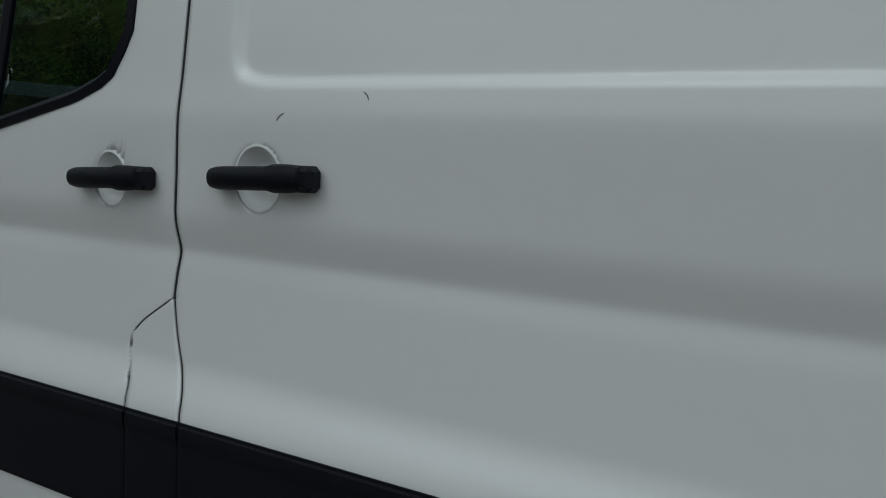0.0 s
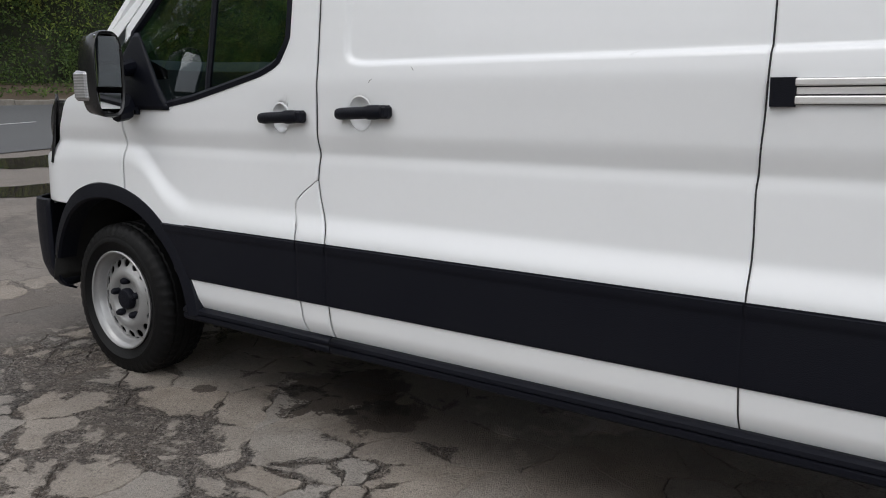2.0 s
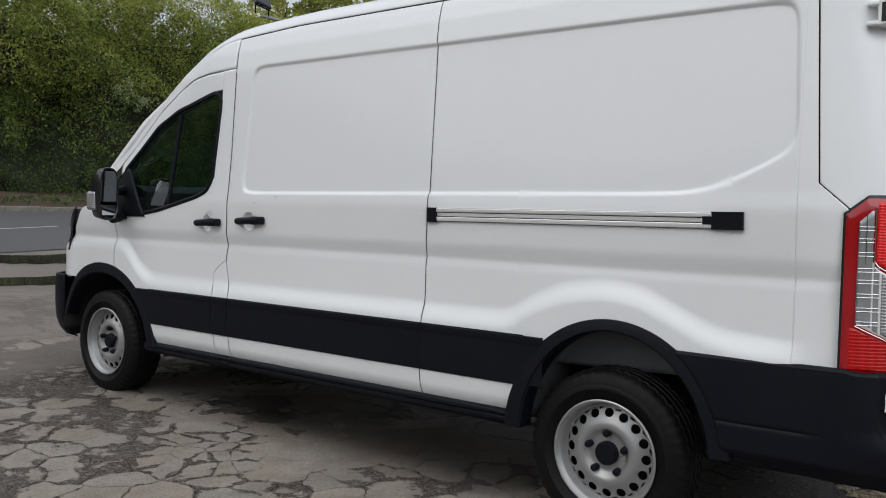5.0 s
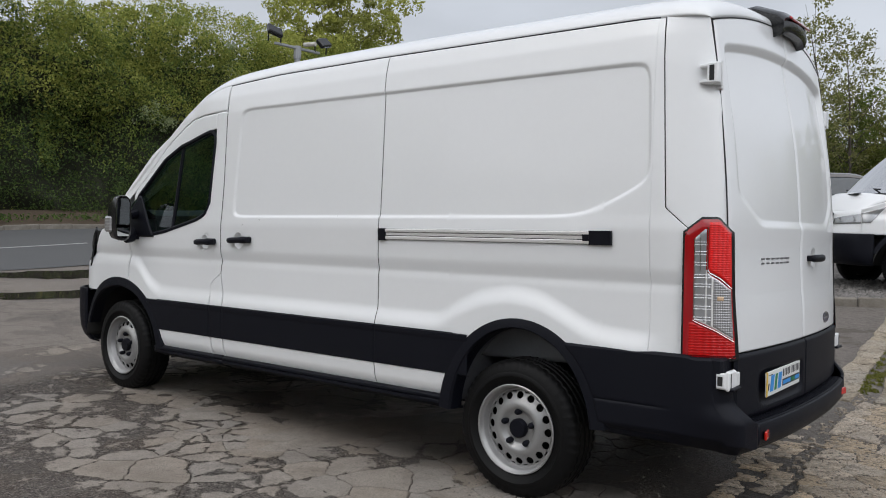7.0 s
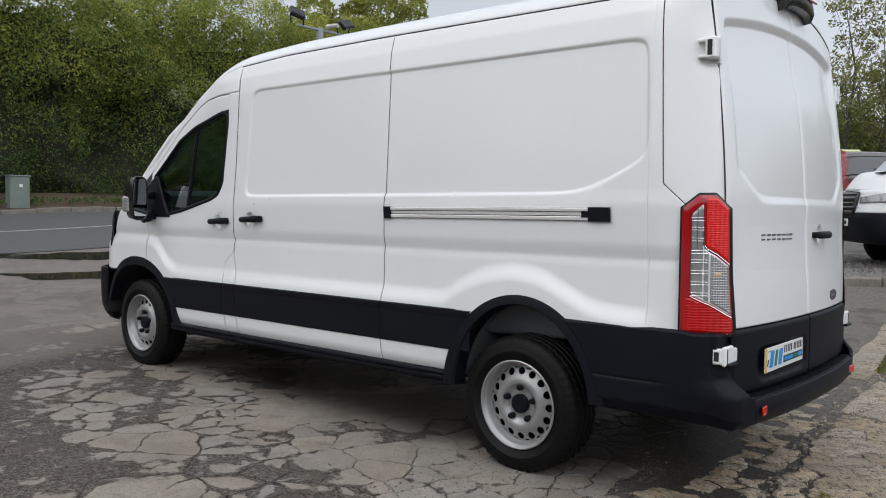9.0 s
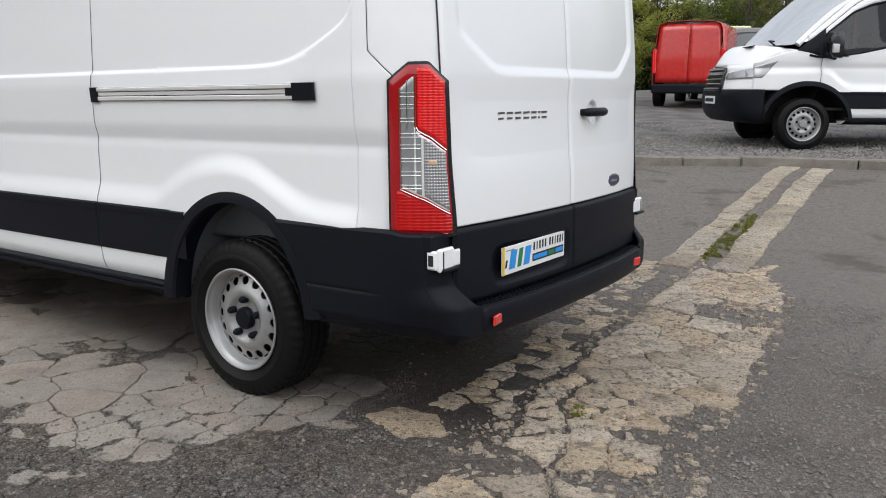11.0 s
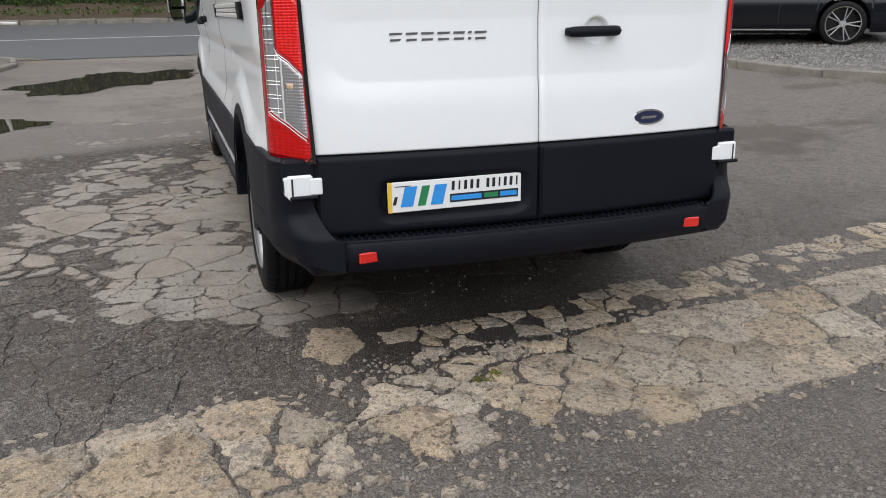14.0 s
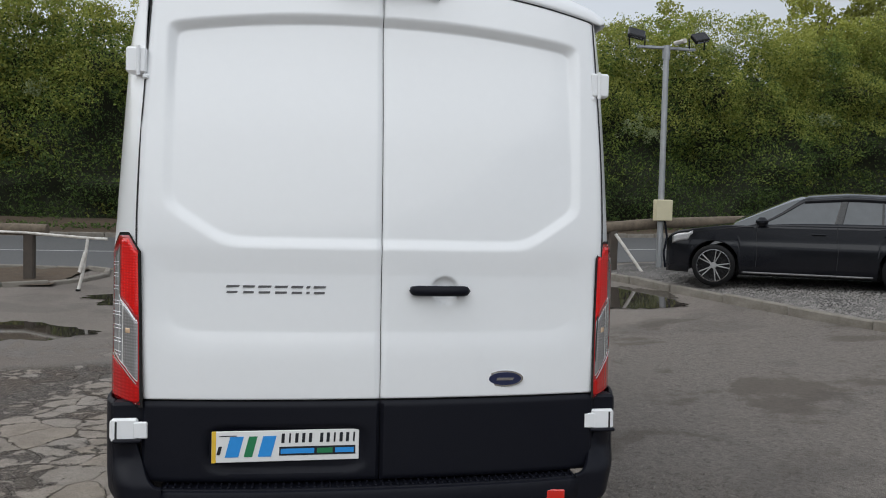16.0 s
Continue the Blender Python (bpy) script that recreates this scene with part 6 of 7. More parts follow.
for nm, mt, cnt, lo, sd in (("hedge_green", GREEN, 215000, 0.22, 31), ("hedge_spring", SPRING, 235000, 0.48, 32)):
    urng = np.random.default_rng(sd)
    uy, uz = urng.uniform(-32, 46, cnt), lo + (1.12 - lo) * urng.uniform(0, 1, cnt)
    cent = np.array([(hedge_face(y, z * hedge_top(y)) + 0.2 - 0.9 * max(z - 0.86, 0) * 4 * abs(d), y, ground_z(-20, y) + 0.25 + z * hedge_top(y)) for y, z, d in zip(uy, uz, urng.normal(size=cnt))])
    keep = [noise.noise((c[1] * 0.55, c[2] * 0.6, sd)) > -0.25 and noise.noise((c[1] * 1.5, c[2] * 1.4, sd + 2)) + 0.5 * noise.noise((c[1] * 3.4, c[2] * 3.4, sd + 4)) > urng.uniform(-0.8, 0.2) and urng.uniform() < (step(4.2, 6.2, c[2]) + 0.03 if mt is SPRING else 0.25 + 0.75 * step(2.6, 5.0, c[2])) for c in cent]
    cent = cent[keep]
    v, f = leaves(urng, cent, np.full(len(cent), 0.26), 0.064, len(cent))
    tagged(Mesh().add(v, f).made(nm, mt, smooth=False, fix=False), "fresh green leaf growth on top of the roadside hedge", "hedge", kind="stuff")
low = Mesh()
count = 9000
ys = hrng.uniform(-30, 45, count)
cent = np.array([(HEDGE_X + 0.9 + hrng.uniform(-0.5, 1.3), y, ground_z(-20, y) + 0.24 + 0.10 * hrng.uniform()) for y in ys])
v, f = leaves(hrng, cent, np.full(count, 0.12), 0.07, count)
tagged(low.add(v, f).made("verge_plants", IVY, smooth=False, fix=False), "low green weeds along the verge", "weeds", kind="stuff")
flowers = Mesh()
spots = []
for cy, cz, r in ((12.4, 4.1, 0.55), (12.9, 3.8, 0.4), (16.2, 7.2, 0.35), (20.5, 4.6, 0.5), (-9, 4.8, 0.4)):
    spots += [(hedge_face(cy, cz) + 0.45 + hrng.normal() * 0.1, cy + hrng.normal() * r * 0.5, ground_z(-20, cy) + cz + hrng.normal() * r * 0.35) for _ in range(26)]
v, f = leaves(hrng, np.array(spots), np.full(len(spots), 0.16), 0.042, 2400)
tagged(flowers.add(v, f).made("blossom", BLOSSOM, smooth=False, fix=False), "sprays of white blossom in the hedge", "blossom", kind="stuff")
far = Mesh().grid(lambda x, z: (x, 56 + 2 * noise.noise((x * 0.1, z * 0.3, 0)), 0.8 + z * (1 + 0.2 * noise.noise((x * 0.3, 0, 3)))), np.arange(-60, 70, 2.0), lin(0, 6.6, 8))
tagged(far.made("far_woods", SHADE, fix=False), "dark sheet standing in for the shade in the woods beyond the parking area", "woods", kind="stuff")
fw = Mesh()
count = 30000
xs, zs = hrng.uniform(-34, 30, count), hrng.uniform(0, 1, count) * 7.5
cent = np.array([(x, 54.8 + 1.2 * noise.noise((x * 0.2, z * 0.4, 0)), 0.9 + z) for x, z in zip(xs, zs)])
v, f = leaves(hrng, cent, np.full(count, 0.5), 0.16, count)
tagged(fw.add(v, f).made("far_foliage", GREEN, smooth=False, fix=False), "green undergrowth at the edge of the woods", "undergrowth", kind="stuff")

bare = Mesh()
count = 26000
xs, zs = hrng.uniform(-34, 30, count), hrng.uniform(0.3, 1, count) * 10.5
cent = np.array([(x, 54.0 + 1.5 * noise.noise((x * 0.2, z * 0.4, 4)), 0.9 + z * (1 + 0.22 * noise.noise((x * 0.25, 0, 6)))) for x, z in zip(xs, zs)])
v, f = leaves(hrng, cent, np.full(count, 0.6), 0.13, count)
tagged(bare.add(v, f).made("budding_twigs", SPARSE, smooth=False, fix=False), "pale budding twigs in the far trees", "undergrowth", kind="stuff")
stems = Mesh()
for _ in range(90):
    x = hrng.uniform(-34, 30)
    h = hrng.uniform(6, 11)
    stems.tube([(x, 53.5 + hrng.normal() * 0.5, 0.8), (x + hrng.normal() * 0.3, 53.5, 0.8 + h * 0.6), (x + hrng.normal() * 0.8, 53.6, 0.8 + h)], [0.12, 0.07, 0.02], 5)
tagged(stems.made("far_stems", BARK, fix=False), "grey stems of the far trees", "undergrowth", kind="stuff")
# unseen tree lines, added to close the yard and give reflections something dark
for nm, fn in (("wood_edge", lambda t, z: (-30 + 75 * t, -36 + 2 * noise.noise((t * 9, z * 0.3, 1)), z)), ("wood_edge", lambda t, z: (46 + 2 * noise.noise((t * 9, z * 0.3, 2)), -40 + 95 * t, z))):
    edge_top = lambda t, nm=nm, fn=fn: (8.0 if fn(0.5, 0)[1] < -20 else 4.6) + 1.2 * noise.noise((t * 14, 0, 5))
    Mesh_edge = Mesh().grid(lambda t, v: fn(t, -0.2 + v * edge_top(t)), lin(0, 1, 60), lin(0, 1, 10))
    tagged(Mesh_edge.made(nm, LEAFY, fix=False), "unseen line of trees added to close the yard and shape reflections", "woods", kind="stuff")

# ---- street furniture ----
pole_at = (-6.62, 6.52)
pz = ground_z(*pole_at) + 0.06
lamp_post = tagged(empty("lamp_post", pose(pole_at[0], pole_at[1], pz)), "galvanised steel post with two black floodlights", "lamp post")
Mesh().tube([(0, 0, -0.1), (0, 0, 2.0), (0.0, 0, 4.14)], [0.062, 0.058, 0.055], 12).made("pole", GALV, lamp_post)
Mesh().box((0, 0, 4.15), (0.06, 1.16, 0.05), 0.008).made("cross_arm", GALV, lamp_post)
Mesh().tube([(0, 0, 3.94), (0, 0, 4.19)], 0.075, 10).made("collar", GALV, lamp_post)
for s in (-1, 1):
    fl = empty("floodlight", pose(0.02, s * 0.60, 4.31))
    fl.parent = lamp_post
    Mesh().box((0, 0, 0), (0.10, 0.32, 0.22), 0.02, pose(0.05, s * 0.04, 0.05, s * 18, -38, 0)).made("lamp_body", GLOSS_BLACK, fl)
    Mesh().box((0, 0, 0), (0.012, 0.26, 0.17), 0.004, pose(0.098, s * 0.04, 0.012, s * 18, -38, 0)).made("lamp_glass", LAMP_GLASS, fl)
    Mesh().tube([(0, -0.15, -0.16), (0, -0.16, 0.04)], 0.014, 6).made("bracket", BLACK, fl)
    Mesh().tube([(0, 0.15, -0.16), (0, 0.16, 0.04)], 0.014, 6).made("bracket", BLACK, fl)
Mesh().tube([(0.0, 0.18, 4.25), (0.26, 0.24, 4.25)], 0.045, 8).made("camera_body", WHITE_PIPE, lamp_post)
Mesh().box((0.085, 0, 1.10), (0.16, 0.33, 0.40), 0.015).made("switch_box", CREAM, lamp_post, "cream plastic switch box")
Mesh().tube([(0.08, 0.05, 0.9), (0.09, 0.10, 0.6), (0.10, 0.04, 0.3), (0.08, 0.09, 0.02)], 0.022, 6).made("cable", BLACK, lamp_post)
Mesh().tube([(0.07, 0.0, 0.9), (0.07, 0.0, 0.05)], 0.012, 6).made("conduit", GALV, lamp_post)

cab_at = (-19.35, 5.75)
cabinet = tagged(empty("utility_cabinet", pose(cab_at[0], cab_at[1], ground_z(*cab_at) + 0.10)), "grey-green steel utility cabinet on the verge", "cabinet")
Mesh().box((0, 0, 0.50), (0.36, 0.56, 0.96), 0.015).made("body", CABINET, cabinet)
Mesh().box((0, 0, 0.99), (0.42, 0.62, 0.04), 0.012).made("lid", CABINET, cabinet)
Mesh().box((0.186, 0, 0.52), (0.012, 0.48, 0.84), 0.004).made("door", CABINET, cabinet)
Mesh().box((0.196, 0.02, 0.70), (0.006, 0.09, 0.09), 0.002, pose(0, 0, 0)).made("warning_plate", PLATE_WHITE, cabinet)


def log_rail(name, posts, ends, label):
    rail = tagged(empty(name), label, "rail")
    for x, y in posts:
        z = ground_z(x, y)
        Mesh().box((x, y, z + 0.37), (0.17, 0.17, 0.95), 0.02).made("post", DARK_WOOD, rail)
    (x0, y0), (x1, y1) = ends
    pts = [(x0 + (x1 - x0) * k / 12, y0 + (y1 - y0) * k / 12) for k in range(13)]
    Mesh().tube([(x, y, ground_z(x, y) + 0.90 + 0.012 * noise.noise((x, y, 4))) for x, y in pts], 0.105, 12).made("log", WOOD, rail)
    return rail


log_rail("timber_rail", [(-7.45, -4.85), (-7.7, -7.4)], [(-7.42, -4.55), (-7.95, -10.5)], "round timber knee rail on square dark posts")
log_rail("timber_rail", [(-6.75, 5.62), (-7.2, 8.6), (-7.6, 11.4)], [(-6.72, 5.45), (-8.0, 14.5)], "long round timber rail beside the parked car")
Mesh_pipe = Mesh()
bar = tagged(empty("barrier_pipe"), "white painted pipe barrier with a leaning foot", "barrier")
bz = ground_z(-6.1, -3.72)
Mesh_pipe.tube([(-6.08, -3.72, bz), (-6.14, -3.66, bz + 0.30), (-6.20, -3.60, bz + 0.86)], 0.026, 8)
Mesh_pipe.made("upright", WHITE_PIPE, bar)
Mesh().tube([(-6.10, -3.70, bz + 0.30), (-6.17, -3.63, bz + 0.62)], 0.034, 8).made("sleeve", WHITE_PIPE, bar)
Mesh().tube([(-6.2, -3.30, bz + 0.84), (-6.25, -3.62, bz + 0.85), (-7.3, -4.9, bz + 0.89), (-7.7, -9.0, bz + 0.95)], 0.024, 8).made("cross_pipe", WHITE_PIPE, bar)
Mesh().tube([(-6.08, -3.72, bz - 0.01), (-6.083, -3.717, bz + 0.03)], 0.04, 8).made("rubber_foot", RUBBER, bar)
prop = tagged(empty("leaning_pipe"), "pale pipe leaning against a timber post", "pipe")
gz = ground_z(-6.2, 6.0)
Mesh().tube([(-6.55, 5.60, gz + 0.75), (-6.2, 6.02, gz + 0.03)], 0.03, 8).made("pipe", WHITE_PIPE, prop)
tall = tagged(empty("street_lamp", pose(7.8, 36, ground_z(7.8, 36))), "slim grey street lamp column", "lamp post")
Mesh().tube([(0, 0, 0), (0, 0, 4), (0, 0, 7.6)], [0.09, 0.07, 0.05], 10).made("column", GALV, tall)
Mesh().box((0.3, 0, 7.6), (0.7, 0.2, 0.1), 0.03).made("lantern", GALV, tall)


# ---- vehicles on the gravel ----
CAR_BLACK = material("black_car_paint", (0.006, 0.0065, 0.009), 0.14, second=(0.008, 0.0085, 0.011), coat=0.12, spec=0.3, rough_vary=0.05)
CAR_GREY = material("dark_grey_car_paint", (0.035, 0.038, 0.045), 0.2, second=(0.045, 0.048, 0.055), coat=1.0, rough_vary=0.05)
CAR_BROWN = material("grey_brown_car_paint", (0.10, 0.092, 0.088), 0.3, second=(0.085, 0.08, 0.076), coat=0.7)
CAR_RED = material("red_van_paint", (0.50, 0.018, 0.014), 0.28, second=(0.44, 0.016, 0.014), coat=0.7)
MOSS_SIGN = material("pale_yellow_green_board", (0.62, 0.66, 0.38), 0.4)
CAR_BLUE = material("blue_car_paint", (0.02, 0.025, 0.16), 0.25, coat=0.8)
DARK_GLASS = material("dark_car_glass", (0.042, 0.050, 0.057), 0.05, second=(0.024, 0.028, 0.032), rough_vary=0.02, spec=0.55, coat=0.4)
SIGN = material("white_sale_board", (0.75, 0.75, 0.72), 0.5, second=(0.68, 0.68, 0.6))


def alloy_wheel(parent, m, r=0.318, spokes=5):
    wheel = empty("wheel", m)
    wheel.parent = parent
    h = 0.11
    Mesh().lathe([(r - 0.074, -h), (r - 0.030, -h * 1.02), (r - 0.005, -h * 0.85), (r, 0), (r - 0.005, h * 0.85), (r - 0.030, h * 1.02), (r - 0.069, h), (r - 0.074, h * 0.7)], 40).made("tyre", RUBBER, wheel, sharp=50)
    Mesh().lathe([(r - 0.079, h * 0.4), (r - 0.072, h * 0.92), (r - 0.084, h * 0.95), (r - 0.092, h * 0.6), (r - 0.094, -h * 0.5), (0.0, -h * 0.5)], 40).made("rim", GLOSS_BLACK, wheel)
    ring = Mesh().lathe([(r - 0.073, h * 0.9), (r - 0.073, h * 0.98), (r - 0.086, h * 0.98), (r - 0.086, h * 0.85)], 40)
    ring.made("rim_edge", CHROME, wheel)
    for k in range(spokes):
        for d in (-0.16, 0.16):
            a = 2 * math.pi * k / spokes
            c, s = math.cos(a + d), math.sin(a + d)
            c0, s0 = math.cos(a + d * 0.6), math.sin(a + d * 0.6)
            Mesh().tube([(0.045 * c0, 0.045 * s0, h * 0.72), ((r - 0.079) * c, (r - 0.079) * s, h * 0.9)], [0.010, 0.008], 5).made("spoke", STEEL, wheel)
    Mesh().lathe([(0.05, h * 0.6), (0.045, h * 0.8), (0, h * 0.82)], 14).made("hub", STEEL, wheel)
    return wheel


def build_car(name, m, paint, length=4.26, width=0.90, height=1.45, belt=0.92, wheelbase=2.63, front=0.86, wheel_r=0.318, hatch=0.92, sign=False):
    """A hatchback or estate. Local x runs back from the nose, y across, z up."""
    car = empty(name, m)
    k = height / 1.45
    bonnet = smooth_table([0, 0.05, 0.20, 0.95, 1.25, length - 0.55, length - 0.12, length], [0.64 * k, 0.78 * k, 0.855 * k, 0.955 * k, 0.98 * k, belt + 0.06 * k, belt - 0.02, 0.60 * k], 0.05)
    roof = smooth_table([0.86, 1.10, 1.88, 2.6, length * hatch - 0.50, length * hatch - 0.28, length - 0.05], [0.94 * k, 1.06 * k, 1.40 * k, height, height - 0.04 * k, height - 0.12 * k, belt], 0.09)
    plan = smooth_table([0, 0.10, 0.35, 0.7, 1.2, length - 0.8, length - 0.2, length], [0.66, 0.80, 0.925, 0.98, 1.0, 1.0, 0.93, 0.80], 0.06)
    half = lambda x: width * plan(x)
    ax = (front, front + wheelbase)
    cut = lambda x: max((wheel_r - 0.02 + math.sqrt(max((wheel_r + 0.055) ** 2 - (x - a) ** 2, 0)) + 0.02 if abs(x - a) < wheel_r + 0.055 else 0.0) for a in ax)

    def flank(x, v, s):
        lo, hi = max(0.20 * k, cut(x)), min(bonnet(x), belt + 0.03) - 0.02
        z = lo + (hi - lo) * v
        b = 0.98 + 0.02 * math.sin(min(z / belt, 1) * math.pi) - 0.012 * step(0.62, 0.70, z / height * 1.45) - 0.05 * step(0.30, 0.18, z)
        return (x, s * half(x) * b, z)

    xs = sorted(set(lin(0.02, length - 0.02, 60) + [a + d for a in ax for d in lin(-wheel_r - 0.056, wheel_r + 0.056, 25)]))
    for s in (-1, 1):
        Mesh().grid(lambda x, v: flank(x, v, s), xs, lin(0, 1, 24)).made("body_side", paint, car, solid=0.012, sharp=50)
        for a in ax:
            Mesh().grid(lambda t, w: (a + (wheel_r + 0.05) * math.cos(t), s * (half(a) * 0.985 - 0.5 * w), wheel_r + (wheel_r + 0.05) * math.sin(t)), lin(-0.2, math.pi + 0.2, 20), (0, 1)).made("arch_liner", UNDER, car)
    # bonnet, tail and scuttle
    deck = Mesh().grid(lambda x, u: (x, u * half(x) * 0.985, min(bonnet(x), 5) - 0.02 - 0.05 * abs(u) ** 4 + 0.03 * (1 - u * u)), lin(0.03, 1.30, 20), lin(-1, 1, 17))
    deck.made("bonnet", paint, car, solid=0.01)
    nose = Mesh().grid(lambda z, u: (0.03 + 0.30 * abs(u) ** 3 - 0.03 * math.sin((z - 0.2) * 4), u * half(0.12) * 1.0, z), lin(0.2 * k, 0.70 * k, 8), lin(-1, 1, 17))
    nose.made("front_bumper", paint, car, solid=0.01)
    Mesh().grid(lambda z, u: (0.0 + 0.30 * abs(u) ** 3, u * half(0.12), z), lin(0.28 * k, 0.44 * k, 4), lin(-0.75, 0.75, 13)).made("grille", GLOSS_BLACK, car, solid=0.01)
    tail = Mesh().grid(lambda z, u: (length - 0.02 - 0.16 * abs(u) ** 4 - 0.05 * max(z - 0.6, 0) + 0.02 * math.sin(z * 5), u * half(length - 0.15), z), lin(0.22 * k, belt + 0.03, 10), lin(-1, 1, 17))
    tail.made("tail_panel", paint, car, solid=0.01)
    for s in (-1, 1):
        Mesh().grid(lambda x, v: tuple(Vector(flank(x, 0.76 + 0.19 * v * (1 - 0.9 * max(x - 0.2, 0)) - 0.10 * (0.44 - x), s)) + Vector((-0.006, s * 0.012, 0))), lin(0.12, 0.44, 10), lin(0, 1, 5)).made("headlamp", CLEAR_LENS, car, solid=0.01)
        Mesh().box((length - 0.10, s * half(length - 0.15) * 0.86, 0.80 * k), (0.20, 0.24, 0.16), 0.04).made("tail_lamp", RED_LENS, car)
    # glasshouse: flat side glass under a domed roof, with pillars and a roof skin
    def shell(x, u, out=0.0):
        top, base = roof(x), belt - 0.01
        lip = max(top - 0.07, base + 0.3 * (top - base))
        edge_y = half(x) * (0.955 - 0.20 * (lip - base) / (height - belt))
        if abs(u) <= 0.6:
            q = u / 0.6
            return (x, q * (edge_y + out), lip + (top - lip) * (1 - abs(q) ** 3.5) + out * (1 - q * q))
        q = (abs(u) - 0.6) / 0.4
        return (x, math.copysign(edge_y + (half(x) * 0.955 - edge_y) * q + out, u), lip + (base - lip) * q)

    xr = lin(1.02, length - 0.06, 46)
    Mesh().grid(shell, xr, lin(-1, 1, 61)).made("glasshouse", DARK_GLASS, car, sharp=28)
    Mesh().grid(lambda x, u: shell(x, u * 0.66, 0.008), lin(1.98, length * hatch - 0.30, 24), lin(-1, 1, 31)).made("roof", paint, car, solid=0.010, sharp=28)
    for s in (-1, 1):
        def pillar(nm, x0, x1, w0, w1, mat=paint):
            Mesh().grid(lambda v, w: shell(x0 + (x1 - x0) * v + (w - 0.5) * (w0 + (w1 - w0) * v), s * (0.995 - 0.40 * v), 0.007), lin(0, 1, 10), lin(0, 1, 5)).made(nm, mat, car, solid=0.008)
        pillar("front_pillar", 1.16, 2.02, 0.08, 0.13)
        pillar("middle_pillar", 2.42, 2.52, 0.11, 0.09, GLOSS_BLACK)
        Mesh().grid(lambda x, u: shell(x, s * (0.94 + 0.055 * u), 0.008), lin(1.12, length - 0.4, 20), (0, 1)).made("belt_trim", paint, car, solid=0.008)
        rp = length * hatch
        pillar("rear_pillar", rp - 0.16, rp - 0.42, 0.70, 0.36)
        pillar("quarter_divider", rp - 0.80, rp - 0.80, 0.025, 0.025, GLOSS_BLACK)
        mir = Mesh().box((0, 0, 0), (0.17, 0.20, 0.13), 0.05, pose(1.42, s * (width + 0.07), belt + 0.07))
        mir.made("door_mirror", paint, car)
        for x in (1.36, 2.44, 3.28):
            Mesh().tube([tuple(Vector(flank(x - 0.05 * abs(v - 0.5), v, s)) + Vector((0, s * 0.0065, 0))) for v in lin(0.08, 1, 9)], 0.0035, 4).made("door_gap", SHUT, car)
        for x in (2.18, 3.10):
            Mesh().box((x, s * (half(x) * 0.985 + 0.014), belt - 0.10), (0.19, 0.03, 0.03), 0.012).made("door_handle", paint, car)
        Mesh().tube([(x, s * (half(x) * 0.965 + 0.012), 0.235 * k) for x in lin(ax[0] + 0.42, ax[1] - 0.42, 8)], 0.014, 6).made("sill_trim", CHROME, car)
        for a in ax:
            alloy_wheel(car, pose(a, s * (half(a) - 0.105), wheel_r, -90 if s > 0 else 90, 0, 0), wheel_r)
    Mesh().box((length / 2, 0, 0.30 * k), (length - 0.9, width * 1.55, 0.24 * k), 0.05).made("underbody", UNDER, car)
    if sign:
        sg = Mesh().prism([(-0.11, 0), (0.13, 0), (0.11, 0.14), (0.06, 0.19), (-0.01, 0.19), (-0.07, 0.13)], 0.46, pose(length * 0.79, 0.23, height - 0.035, 90, 0, 0))
        tagged(sg.made("roof_board", SIGN, car, "white roof-top board"))
    return car


# the black hatchback: its nose points to the lamp post, its flank to the yard
heading = math.degrees(math.atan2(8.15 - 5.95, -1.95 + 3.48))
hm = pose(-3.54, 5.95, ground_z(-2.7, 7.0) + 0.09, 0, 0, heading) @ pose(-0.75, 0.80, 0)
tagged(build_car("hatchback", hm, CAR_BLACK, length=4.12, wheelbase=2.56, front=0.75, sign=True), "glossy black hatchback with a white board on its roof", "car")
suv = build_car("suv", pose(-6.0, 12.1, ground_z(-4, 11) + 0.10, 0, 0, -16), CAR_GREY, length=4.6, width=0.94, height=1.68, belt=1.05, wheelbase=2.7, wheel_r=0.36)
tagged(suv, "dark grey off-road estate car on the gravel", "car")
suv2 = build_car("suv", pose(-7.2, 16.6, ground_z(-5, 16) + 0.10, 0, 0, -16), CAR_BLACK, length=4.6, width=0.94, height=1.66, belt=1.05, wheelbase=2.7, wheel_r=0.36)
tagged(suv2, "black off-road estate car on the gravel", "car")
pick = build_car("pickup", pose(-1.95, 24.0, ground_z(-1, 22) + 0.10, 0, 0, -61), CAR_BROWN, length=5.2, width=0.95, height=2.0, belt=1.25, wheelbase=3.2, wheel_r=0.38, hatch=0.98)
Mesh().box((2.3, 0, 2.06), (0.30, 0.85, 0.20), 0.04).made("roof_board", MOSS_SIGN, pick, "pale yellow-green roof board")
tagged(pick, "grey-brown pickup with a covered bed, far off on the gravel", "pickup")
blue = build_car("estate_car", pose(9.6, 30, ground_z(8, 30) + 0.10, 0, 0, 190), CAR_BLUE, length=4.4, height=1.62, belt=1.0)
tagged(blue, "dark blue car at the far end of the parking area", "car")

